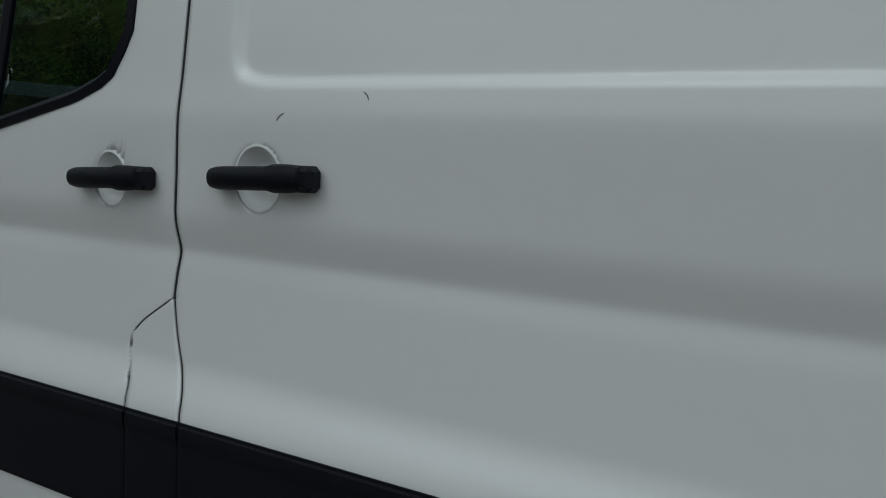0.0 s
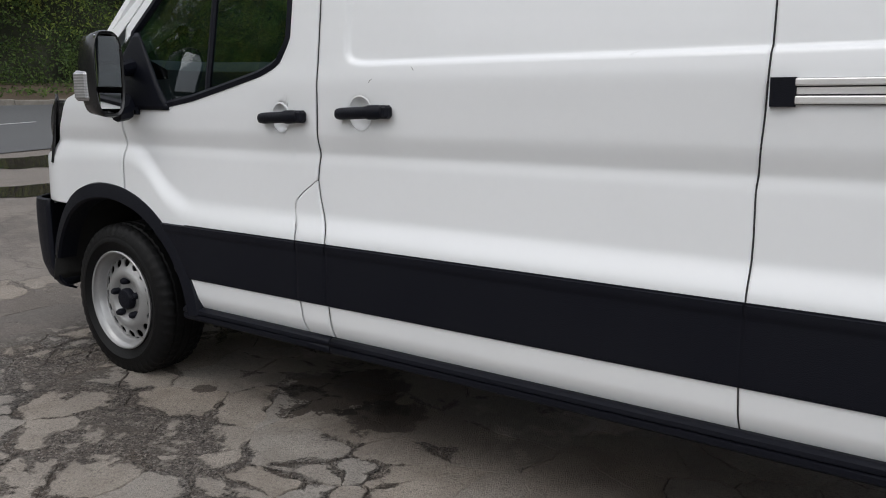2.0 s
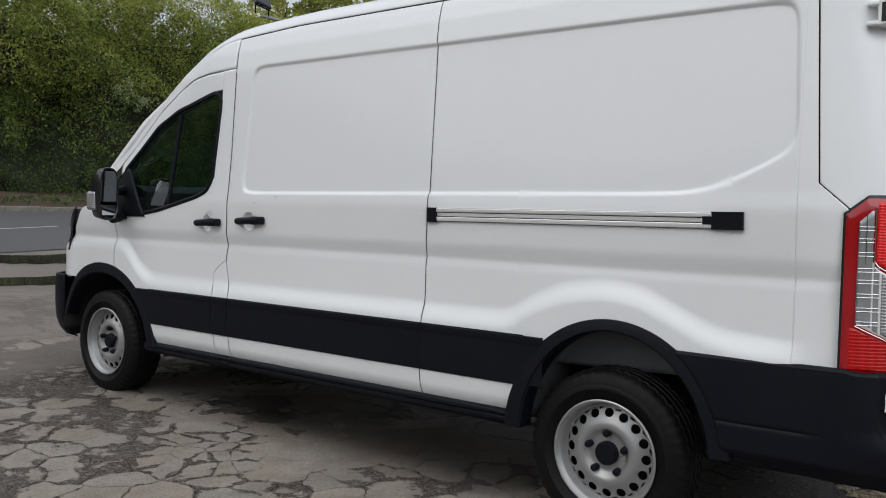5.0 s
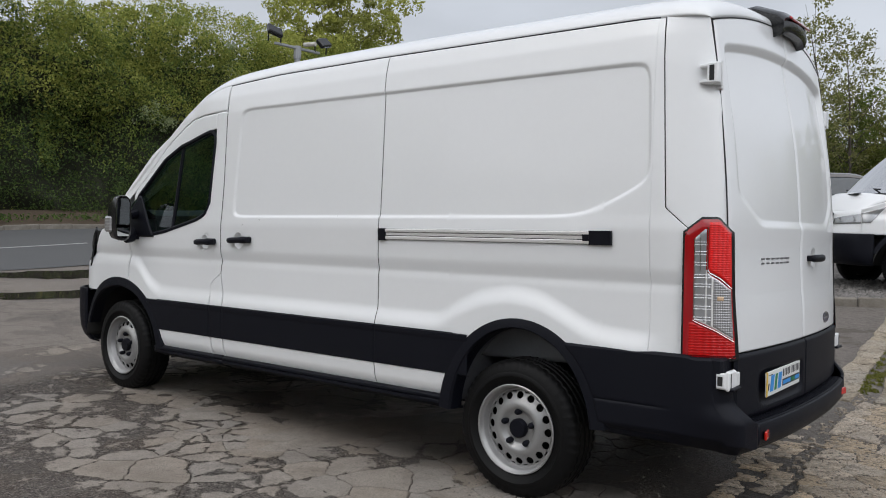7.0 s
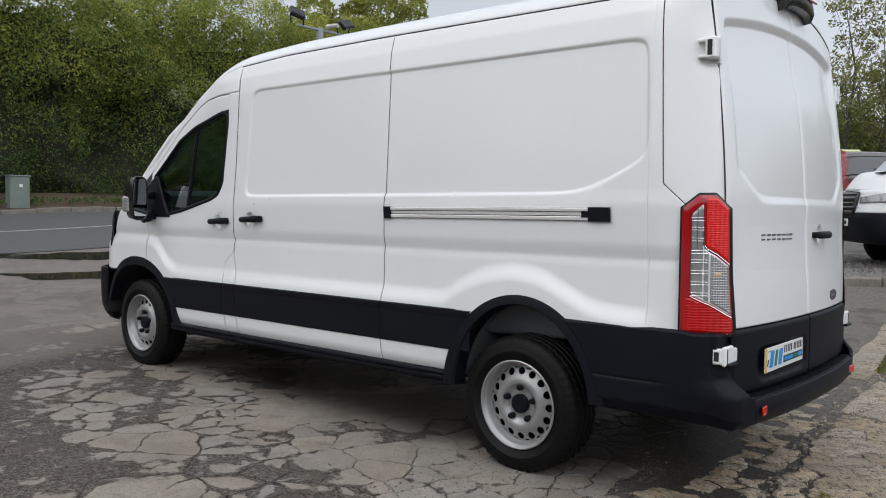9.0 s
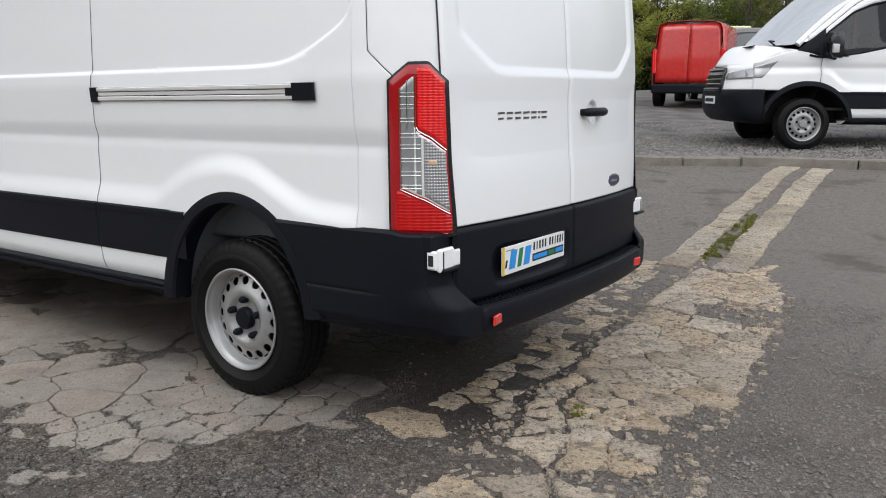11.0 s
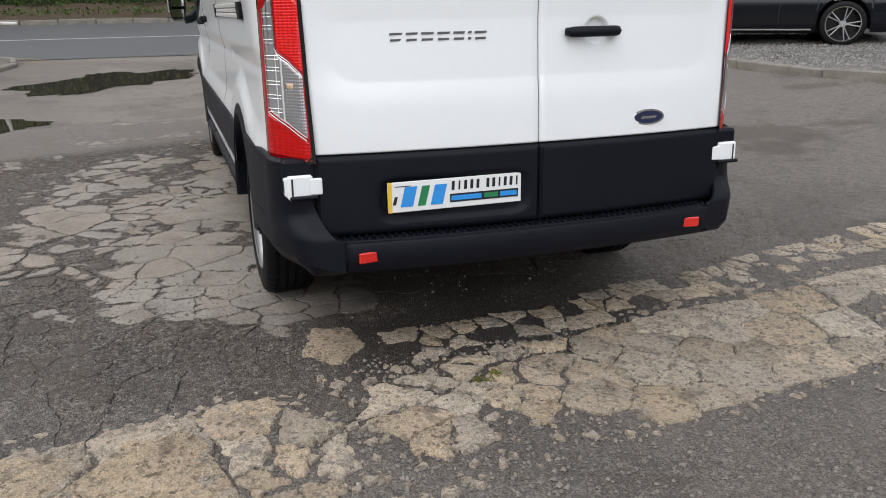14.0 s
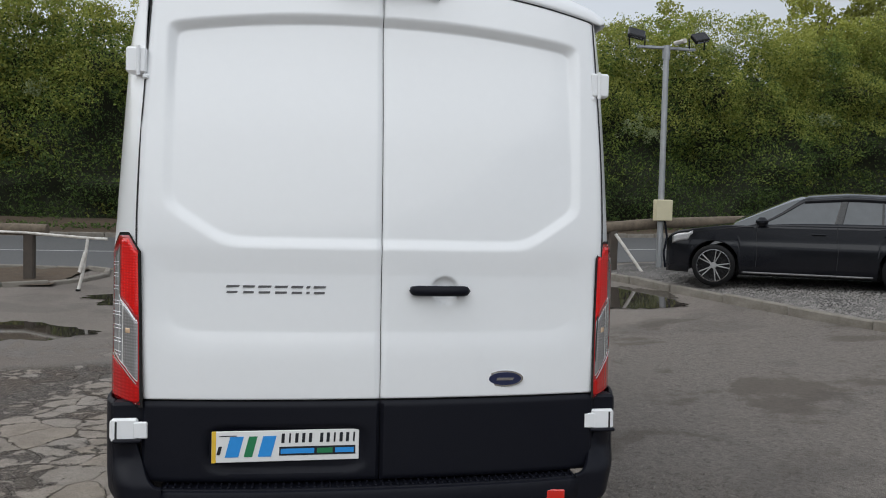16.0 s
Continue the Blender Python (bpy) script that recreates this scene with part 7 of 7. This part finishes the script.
# a red delivery van seen from behind
red = tagged(empty("delivery_van", pose(-0.62, 17.4, ground_z(0, 18) + 0.09, 0, 0, 98)), "bright red delivery van parked on the gravel", "van")
body = Mesh()
sec = [(0.84, 0.35), (0.92, 0.45), (0.94, 0.95), (0.90, 1.30), (0.84, 1.92), (0.78, 2.06), (0.60, 2.12), (0.0, 2.14)]
body.grid(lambda x, k: (x, sec[k][0] * (1 - 0.06 * step(0.3, 0.0, x)), sec[k][1]), lin(0, 4.2, 12), range(8))
body.grid(lambda x, k: (x, -sec[k][0] * (1 - 0.06 * step(0.3, 0.0, x)), sec[k][1]), lin(0, 4.2, 12), range(8))
body.made("body", CAR_RED, red, solid=0.01)
for y0, y1 in ((-0.80, -0.005), (0.005, 0.80)):
    Mesh().grid(lambda y, z: (-0.02 + 0.03 * (y / 0.8) ** 2 + 0.05 * max(z - 1.2, 0), y * (1 - 0.10 * max(z - 1.2, 0)), z), lin(y0, y1, 8), lin(0.62, 2.06, 10)).made("rear_door", CAR_RED, red, solid=0.012)
Mesh().box((-0.05, 0, 0.47), (0.16, 1.74, 0.24), 0.04).made("rear_bumper", BLACK, red)
for y in (-0.84, 0.84):
    Mesh().box((0.0, y, 1.15), (0.08, 0.10, 0.62), 0.03).made("tail_lamp", RED_LENS, red)
    for x in (0.75, 3.5):
        alloy_wheel(red, pose(x, y, 0.32, -90 if y > 0 else 90, 0, 0))

# the white chassis cab behind the kerb
truck_at = (3.96, 8.70)
truck = build_van("pickup_truck", pose(truck_at[0], truck_at[1], ground_z(*truck_at) + 0.085, 0, 0, 33) @ pose(0, 0.90, 0), full=False, cab=True)
tagged(truck, "white single-cab truck with steel wheels, parked on gravel", "truck")
Mesh().tube([(0.9, -0.2, 2.30), (0.95, -0.22, 2.42)], 0.05, 8).made("beacon", BLACK, truck)
truck_plate = Mesh().box((-0.970, 0, 0.66), (0.012, 0.50, 0.11), 0.003).made("number_plate", PLATE_WHITE, truck)
Mesh().box((-0.978, 0, 0.66), (0.006, 0.40, 0.05), 0.002).made("print_bar", PRINT_DARK, truck_plate)
for vy in (-0.42, 0.42):
    Mesh().box((0, 0, 0), (0.10, 0.26, 0.012), 0.004, pose(-0.60, vy, 1.398, 0, -9, 0)).made("bonnet_vent", BLACK, truck)
    Mesh().tube([(-0.36, vy - 0.30, 1.452), (-0.34, vy, 1.475), (-0.30, vy + 0.25, 1.500)], 0.012, 6).made("wiper", BLACK, truck)

# ---- small marks on the van ----
CHIP = material("rust_stained_chip", (0.10, 0.085, 0.07), 0.8)
sliding_panel = [o for o in van.children if o.name.startswith("sliding_door")][0]
for pts in (((1.597, 1.338), (1.602, 1.345), (1.611, 1.350)), ((1.770, 1.384), (1.777, 1.379), (1.780, 1.372)), ((2.497, 1.397), (2.499, 1.403), (2.516, 1.404))):
    mark = Mesh().tube([side_pt(-1, x, z, 0.0036) for x, z in pts], 0.0008, 4)
    mark.made("paint_chip", CHIP, sliding_panel)

# ---- worn pieces of the yard's surface ----
STONE = rubble_material("pale_broken_concrete", (0.66, 0.535, 0.395), (0.46, 0.370, 0.275), (0.62, 0.56, 0.48))
SLAB = rubble_material("buff_stone_slab", (0.54, 0.465, 0.365), (0.40, 0.34, 0.268), (0.50, 0.46, 0.40))
MOSS = leaf_material("yellow_green_moss", (0.13, 0.15, 0.02), (0.22, 0.21, 0.05))
def vary_pieces(mt, lo, hi):
    """Each piece a little lighter, darker or warmer than the next."""
    n, l = mt.node_tree.nodes, mt.node_tree.links
    bsdf = n["Principled BSDF"]
    src = bsdf.inputs["Base Color"].links[0].from_socket
    info, hue, val, sat = n.new("ShaderNodeObjectInfo"), n.new("ShaderNodeHueSaturation"), n.new("ShaderNodeMapRange"), n.new("ShaderNodeMapRange")
    val.inputs["To Min"].default_value, val.inputs["To Max"].default_value = lo, hi
    sat.inputs["To Min"].default_value, sat.inputs["To Max"].default_value = 0.8, 1.15
    mul2 = n.new("ShaderNodeMath")
    mul2.operation = "FRACT"
    mul3 = n.new("ShaderNodeMath")
    mul3.operation = "MULTIPLY"
    mul3.inputs[1].default_value = 7.31
    l.new(info.outputs["Random"], val.inputs["Value"])
    l.new(info.outputs["Random"], mul3.inputs[0])
    l.new(mul3.outputs[0], mul2.inputs[0])
    l.new(mul2.outputs[0], sat.inputs["Value"])
    l.new(val.outputs["Result"], hue.inputs["Value"])
    l.new(sat.outputs["Result"], hue.inputs["Saturation"])
    l.new(src, hue.inputs["Color"])
    l.new(hue.outputs["Color"], bsdf.inputs["Base Color"])


vary_pieces(STONE, 0.80, 1.14)
vary_pieces(SLAB, 0.82, 1.14)


def cells(points, reach):
    """Voronoi cells of the points, each clipped to a box of that reach."""
    pts = np.array(points)
    out = []
    for i, p in enumerate(pts):
        r = reach
        poly = [(p[0] - r, p[1] - r), (p[0] + r, p[1] - r), (p[0] + r, p[1] + r), (p[0] - r, p[1] + r)]
        d = np.hypot(*(pts - p).T)
        for j in np.argsort(d)[1:24]:
            if d[j] > 2.9 * r:
                break
            q = pts[j]
            mx, my, nx, ny = (p[0] + q[0]) / 2, (p[1] + q[1]) / 2, q[0] - p[0], q[1] - p[1]
            new_poly = []
            for a, b in zip(poly, poly[1:] + poly[:1]):
                da, db = (a[0] - mx) * nx + (a[1] - my) * ny, (b[0] - mx) * nx + (b[1] - my) * ny
                if da <= 0:
                    new_poly.append(a)
                if (da < 0 < db) or (db < 0 < da):
                    t = da / (da - db)
                    new_poly.append((a[0] + (b[0] - a[0]) * t, a[1] + (b[1] - a[1]) * t))
            poly = new_poly
            if len(poly) < 3:
                break
        out.append(poly)
    return out


def wander(x, y, k):
    """Bends the plan, so that straight joints become ragged cracks."""
    dx = dy = 0.0
    for f, a in ((2.2, 0.10), (7.0, 0.035), (21.0, 0.014), (55.0, 0.006)):
        dx += a * noise.noise((x * f, y * f, 3.7))
        dy += a * noise.noise((x * f, y * f, 9.1))
    return x + dx * k, y + dy * k


def chunk(poly, gap, thick, mat, name, parent, bend=1.0, rough=0.0, edge=0.005, seed=0.0, fine=0.03, ajar=0.02, band=0.0):
    """One flat broken piece with a ragged outline and worn-down edges, lying on the ground."""
    ring = []
    for (x0, y0), (x1, y1) in zip(poly, poly[1:] + poly[:1]):
        n = max(int(math.hypot(x1 - x0, y1 - y0) / fine), 1)
        ring += [wander(x0 + (x1 - x0) * k / n, y0 + (y1 - y0) * k / n, bend) for k in range(n)]
    if len(ring) < 6:
        return None
    cx, cy = sum(x for x, _ in ring) / len(ring), sum(y for _, y in ring) / len(ring)

    def inset(d0, x, y):
        d = math.hypot(x - cx, y - cy)
        f = max(d - d0, 0.3 * d) / max(d, 1e-6)
        return cx + (x - cx) * f, cy + (y - cy) * f

    out = []
    for x, y in ring:
        g = gap * max(ajar + 3.0 * noise.noise((x * 1.7, y * 1.7, 6)), 0.4 * ajar)
        g += rough * max(0.25 + 0.8 * noise.noise((x * 11, y * 11, seed)) + 0.55 * noise.noise((x * 31, y * 31, seed + 3)) + 0.4 * noise.noise((x * 70, y * 70, seed + 5)), 0.0)
        out.append((*inset(g, x, y), min(edge, g * 1.5)))
    n, pts = len(out), []
    levels = [(0.0, 0.0, -0.01), (0.35, 0.0, thick * 0.6), (1.0, 0.0, thick)] + ([(1.0, band, thick)] if band else [])
    for d0, more, h in levels:
        for x, y, e in out:
            px, py = inset(d0 * e + more, x, y)
            pts.append((px, py, ground_z(px, py) + h + 0.0015 * noise.noise((px * 9, py * 9, 1))))
    top = len(levels) - 1
    faces = [[r * n + i, r * n + (i + 1) % n, (r + 1) * n + (i + 1) % n, (r + 1) * n + i] for r in range(top) for i in range(n)]
    faces.append([top * n + i for i in range(n)])
    ob = Mesh().add(pts, faces).made(name, mat, parent, fix=False, sharp=60)
    if band:
        # how far in from the piece's broken edge: 0 on it, 1 a hand's width inside
        inward = ob.data.attributes.new("inward", "FLOAT", "POINT")
        inward.data.foreach_set("value", [0.0] * (top * n) + [1.0] * n)
    return ob


srng = np.random.default_rng(21)
band_l = table([-4, -1.34, -0.05, 0.92, 1.63, 2.7], [5.30, 4.98, 4.85, 4.72, 4.66, 4.62])
band_r = table([-4, -0.85, -0.21, 0.6, 1.17, 2.08, 3.1], [5.95, 5.72, 5.62, 5.54, 5.49, 5.38, 4.92])
thin_l = table([-0.4, 0.35, 0.62, 1.12, 1.65, 2.44, 3.0], [4.58, 4.50, 4.44, 4.36, 4.29, 4.17, 4.05])
strip_bed = tagged(empty("broken_strip"), "strip of broken buff concrete let into the tarmac", "paving", kind="structure")
pts, tries = [], 0
while len(pts) < 150 and tries < 14000:
    tries += 1
    y = srng.uniform(-3.6, 2.75)
    u = srng.uniform(0.02, 0.98)
    x = band_l(y) + (band_r(y) - band_l(y)) * u
    gap = (0.12 + 0.30 * max(noise.noise((x * 1.3, y * 1.3, 8)) + 0.12, 0)) * (1.25 if y > 0.1 and u < 0.6 else 1 - 0.35 * max(u - 0.6, 0) / 0.4)
    if all(math.hypot(x - a, y - b) > gap for a, b in pts):
        pts.append((x, y))
# mirrored seeds beyond both edges keep the strip's outline straight
ghosts = []
for x, y in pts:
    if x - band_l(y) < 0.28:
        ghosts.append((2 * band_l(y) - x - 0.001, y))
    if band_r(y) - x < 0.28:
        ghosts.append((2 * band_r(y) - x + 0.001, y))
for p, poly in zip(pts, cells(pts + ghosts, 0.30)):
    side = (p[0] - band_l(p[1])) / (band_r(p[1]) - band_l(p[1]))
    worn = noise.noise((p[0] * 2.0, p[1] * 2.0, 18)) - 0.30 * max(side - 0.6, 0) / 0.4 + 0.10
    loose = step(0.15, -0.35, p[1])
    if len(poly) < 3 or worn < -0.27 + 0.20 * loose:
        continue
    chunk(poly, 0.004 + 0.008 * loose, 0.006 + 0.006 * srng.uniform() + 0.004 * loose, STONE, "broken_stone", strip_bed, 0.42 + 0.4 * loose, min(0.007 + 0.018 * loose + 0.13 * max(-worn + 0.02, 0), 0.050), 0.010 + 0.008 * loose, seed=p[0], fine=0.013)
# a thin broken row beside it, and one lone patch
pts, tries = [], 0
while len(pts) < 60 and tries < 4000:
    tries += 1
    y = srng.uniform(-0.5, 2.6)
    x = thin_l(y) + srng.uniform(0.0, 0.17)
    if all(math.hypot(x - a, y - b) > 0.075 for a, b in pts):
        pts.append((x, y))
for p, poly in zip(pts, cells(pts, 0.09)):
    if len(poly) > 2 and srng.uniform() < 0.72 + 0.10 * p[1]:
        chunk(poly, 0.008, 0.006, STONE, "broken_stone", strip_bed, 0.4, 0.018, 0.008, seed=p[0], fine=0.013)
chunk([(4.56, -0.93), (4.65, -0.92), (4.71, -0.75), (4.57, -0.62), (4.42, -0.66), (4.40, -0.79), (4.46, -0.90)], 0.004, 0.008, STONE, "broken_stone", strip_bed, 1.0, 0.022, 0.012, seed=5.0, fine=0.013)
for poly in ([(5.12, -1.57), (5.14, -1.40), (5.25, -1.33), (5.46, -1.27), (5.62, -1.38), (5.60, -1.62), (5.36, -1.70)], [(5.10, -1.98), (5.10, -1.79), (5.16, -1.73), (5.25, -1.71), (5.40, -1.80), (5.36, -2.02)], [(5.04, -1.37), (5.03, -1.28), (5.11, -1.15), (5.22, -1.17), (5.24, -1.29), (5.12, -1.37)]):
    chunk(poly, 0.003, 0.014, STONE, "broken_stone", strip_bed, 0.5, 0.012, 0.014, seed=poly[0][1], fine=0.013)
bits = Mesh()
for _ in range(2600):
    y = srng.uniform(-3.6, 2.9)
    x = band_l(y) + (band_r(y) - band_l(y)) * srng.uniform(-0.12, 1.08)
    r = 0.006 + 0.030 * srng.uniform() ** 3
    ang = sorted(srng.uniform(0, 2 * math.pi, 6))
    ring = [(x + r * math.cos(a) * srng.uniform(0.7, 1.3), y + r * math.sin(a) * srng.uniform(0.7, 1.3)) for a in ang]
    h = min(0.35 * r, 0.008) + 0.003
    gz = ground_z(x, y)
    bits.add([(a, b, gz - 0.004) for a, b in ring] + [(x + (a - x) * 0.75, y + (b - y) * 0.75, gz + h) for a, b in ring],
             [[k, (k + 1) % 6, 6 + (k + 1) % 6, 6 + k] for k in range(6)] + [[6 + k for k in range(6)]])
tagged(bits.made("stone_fragments", STONE, strip_bed, smooth=False, fix=False), kind="stuff")
# two rows of long stones run on to the kerb
rows = tagged(empty("stone_rows"), "two rows of long buff stones running to the kerb", "paving", kind="structure")
for off0, off1 in ((0.0, 0.23), (0.37, 0.63)):
    y = 2.45 + 0.2 * srng.uniform()
    while y < 7.2:
        ln = srng.uniform(0.24, 0.46)
        base = lambda yy: 4.33 - 0.062 * (yy - 2.7)
        poly = [(base(y) + off0, y), (base(y) + off1, y), (base(y + ln) + off1, y + ln), (base(y + ln) + off0, y + ln)]
        chunk(poly, 0.008, 0.016, SLAB, "long_stone", rows, 0.35, 0.010, 0.008, seed=y)
        y += ln
moss = []
for _ in range(60):
    y = srng.uniform(2.9, 4.6)
    moss.append((4.33 - 0.062 * (y - 2.7) + 0.23 + 0.14 * srng.uniform(), y, ground_z(4.5, y) + 0.006))
moss += [(5.12 + srng.normal() * 0.03, -0.30 + srng.normal() * 0.04, 0.01) for _ in range(2)]
v, f = leaves(srng, np.array(moss), np.full(len(moss), 0.028), 0.010, 4200)
tagged(Mesh().add(v, f).made("moss", MOSS, smooth=False, fix=False), "yellow-green moss between the stones", "moss", kind="stuff")

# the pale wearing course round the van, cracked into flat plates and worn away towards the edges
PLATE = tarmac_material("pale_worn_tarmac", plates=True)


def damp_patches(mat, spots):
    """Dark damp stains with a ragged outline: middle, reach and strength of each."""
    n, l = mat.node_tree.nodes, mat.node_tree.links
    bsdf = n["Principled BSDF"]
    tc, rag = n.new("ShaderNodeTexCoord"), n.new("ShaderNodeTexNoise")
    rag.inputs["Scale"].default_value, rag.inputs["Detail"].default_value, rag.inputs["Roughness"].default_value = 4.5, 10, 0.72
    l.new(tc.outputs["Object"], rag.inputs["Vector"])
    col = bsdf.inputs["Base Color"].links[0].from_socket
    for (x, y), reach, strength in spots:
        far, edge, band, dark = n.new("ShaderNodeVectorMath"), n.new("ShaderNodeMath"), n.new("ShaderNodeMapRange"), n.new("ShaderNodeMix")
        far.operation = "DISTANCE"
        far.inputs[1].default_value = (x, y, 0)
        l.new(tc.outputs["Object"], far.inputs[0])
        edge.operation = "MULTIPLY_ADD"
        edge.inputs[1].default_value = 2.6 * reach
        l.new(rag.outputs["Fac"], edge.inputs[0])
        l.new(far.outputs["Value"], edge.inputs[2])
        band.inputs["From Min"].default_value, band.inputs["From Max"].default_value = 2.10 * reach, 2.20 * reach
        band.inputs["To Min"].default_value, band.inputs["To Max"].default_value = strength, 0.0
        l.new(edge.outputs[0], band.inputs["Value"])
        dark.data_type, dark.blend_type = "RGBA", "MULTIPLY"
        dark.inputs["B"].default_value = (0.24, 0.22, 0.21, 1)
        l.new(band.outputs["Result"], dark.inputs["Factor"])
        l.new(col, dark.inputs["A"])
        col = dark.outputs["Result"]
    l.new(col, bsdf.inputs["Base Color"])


vary_pieces(PLATE, 0.96, 1.03)
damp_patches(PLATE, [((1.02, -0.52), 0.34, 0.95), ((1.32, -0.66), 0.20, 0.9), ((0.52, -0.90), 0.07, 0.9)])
yards = [tagged(empty(nm), lb, "paving", kind="structure") for nm, lb in (("worn_surface", "flat cracked plates of pale worn tarmac beside the van"), ("worn_surface", "scattered islands of pale worn tarmac on darker gravel"))]
right_end = table([-3.2, -2.8, -2.0, -1.3, -0.7, -0.35, -0.1, 1.0], [3.2, 3.45, 3.95, 4.25, 4.42, 4.3, 3.9, 3.6])


def wholeness(x, y):
    """How far the pale surface is still there: below 0 it has worn away."""
    w = 0.95 * step(-2.6, -1.30, y) - 0.45
    w -= 0.9 * step(0.25, -0.7, x) + 1.2 * step(-0.20, 0.05, x - right_end(y))
    w += 0.35 * step(2.2, 2.7, x) * step(-2.5, -2.0, y)
    return w + 0.60 * noise.noise((x * 1.5, y * 1.5, 33)) + 0.45 * noise.noise((x * 3.9, y * 3.9, 35))


pts, tries = [], 0
while len(pts) < 640 and tries < 40000:
    tries += 1
    x, y = srng.uniform(-1.5, 4.7), srng.uniform(-3.4, 0.9)
    near = step(-2.2, -1.3, y) * step(0.4, 1.4, x) * (1 - step(3.1, 3.6, x))
    gap = 0.11 + 0.55 * max(noise.noise((x * 1.1, y * 1.1, 14)) + 0.12 + 0.20 * near, 0) * (1 - 0.8 * step(2.7, 3.4, x))
    if all(math.hypot(x - a, y - b) > gap for a, b in pts):
        pts.append((x, y))
for p, poly in zip(pts, cells(pts, 0.55)):
    w = wholeness(*p)
    stony = p[0] > 4.0 and (p[1] > -0.5 or p[0] > band_l(p[1]) - 0.2 or math.hypot(p[0] - 4.55, p[1] + 0.77) < 0.24)
    if len(poly) > 2 and not stony:
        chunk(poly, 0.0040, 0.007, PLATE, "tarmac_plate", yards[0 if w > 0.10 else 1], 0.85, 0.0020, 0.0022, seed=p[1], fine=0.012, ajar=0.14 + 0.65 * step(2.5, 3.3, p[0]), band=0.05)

# loose grit and small stones
GRIT = material("grey_and_buff_grit", (0.25, 0.222, 0.195), 0.9, second=(0.085, 0.075, 0.066), scale=22, fine=160, mix=1.0)
grit = Mesh()
for i in range(38000):
    if i < 32000:
        x, y = srng.uniform(3.4, 6.9), srng.uniform(-3.2, 2.2)
        if x < 4.75 and -0.85 < y < 1.0 and srng.uniform() < 0.85:
            continue
    else:
        x = srng.uniform(-4.5, 6)
        y = edge_y(x) - abs(srng.normal()) * 0.5 - 0.1
    r = 0.003 + 0.009 * srng.uniform() ** 3
    c = Vector((x, y, ground_z(x, y) + r * 0.4))
    q = [c + Vector(d) * r * srng.uniform(0.7, 1.3) for d in ((1, 0, 0), (0, 1, 0), (-1, 0, 0), (0, -1, 0), (0, 0, 0.8))]
    grit.add(q, [[0, 1, 4], [1, 2, 4], [2, 3, 4], [3, 0, 4]])
tagged(grit.made("loose_grit", GRIT, smooth=False, fix=False), "loose grit and small stones on the tarmac", "grit", kind="stuff")
PEBBLE = material("grey_gravel_stone", (0.27, 0.255, 0.24), 0.9, second=(0.075, 0.070, 0.066), scale=9, fine=70, mix=1.0)
pebbles = Mesh()
for i in range(24000):
    near = i >= 9000
    x = srng.uniform(-5.5, 7) if near else srng.uniform(-7, 9)
    y = edge_y(x) + (0.06 + 3.2 * srng.uniform() ** 1.4 if near else 0.15 + 7 * srng.uniform() ** 1.5)
    r = 0.010 + 0.018 * srng.uniform() ** 2
    c = Vector((x, y, ground_z(x, y) + 0.09))
    q = [c + Vector(d) * r * srng.uniform(0.7, 1.3) for d in ((1, 0, 0), (0, 1, 0), (-1, 0, 0), (0, -1, 0), (0, 0, 0.9))]
    pebbles.add(q, [[0, 1, 4], [1, 2, 4], [2, 3, 4], [3, 0, 4]])
tagged(pebbles.made("gravel_stones", PEBBLE, smooth=False, fix=False), "loose gravel stones on the parking area", "gravel", kind="stuff")
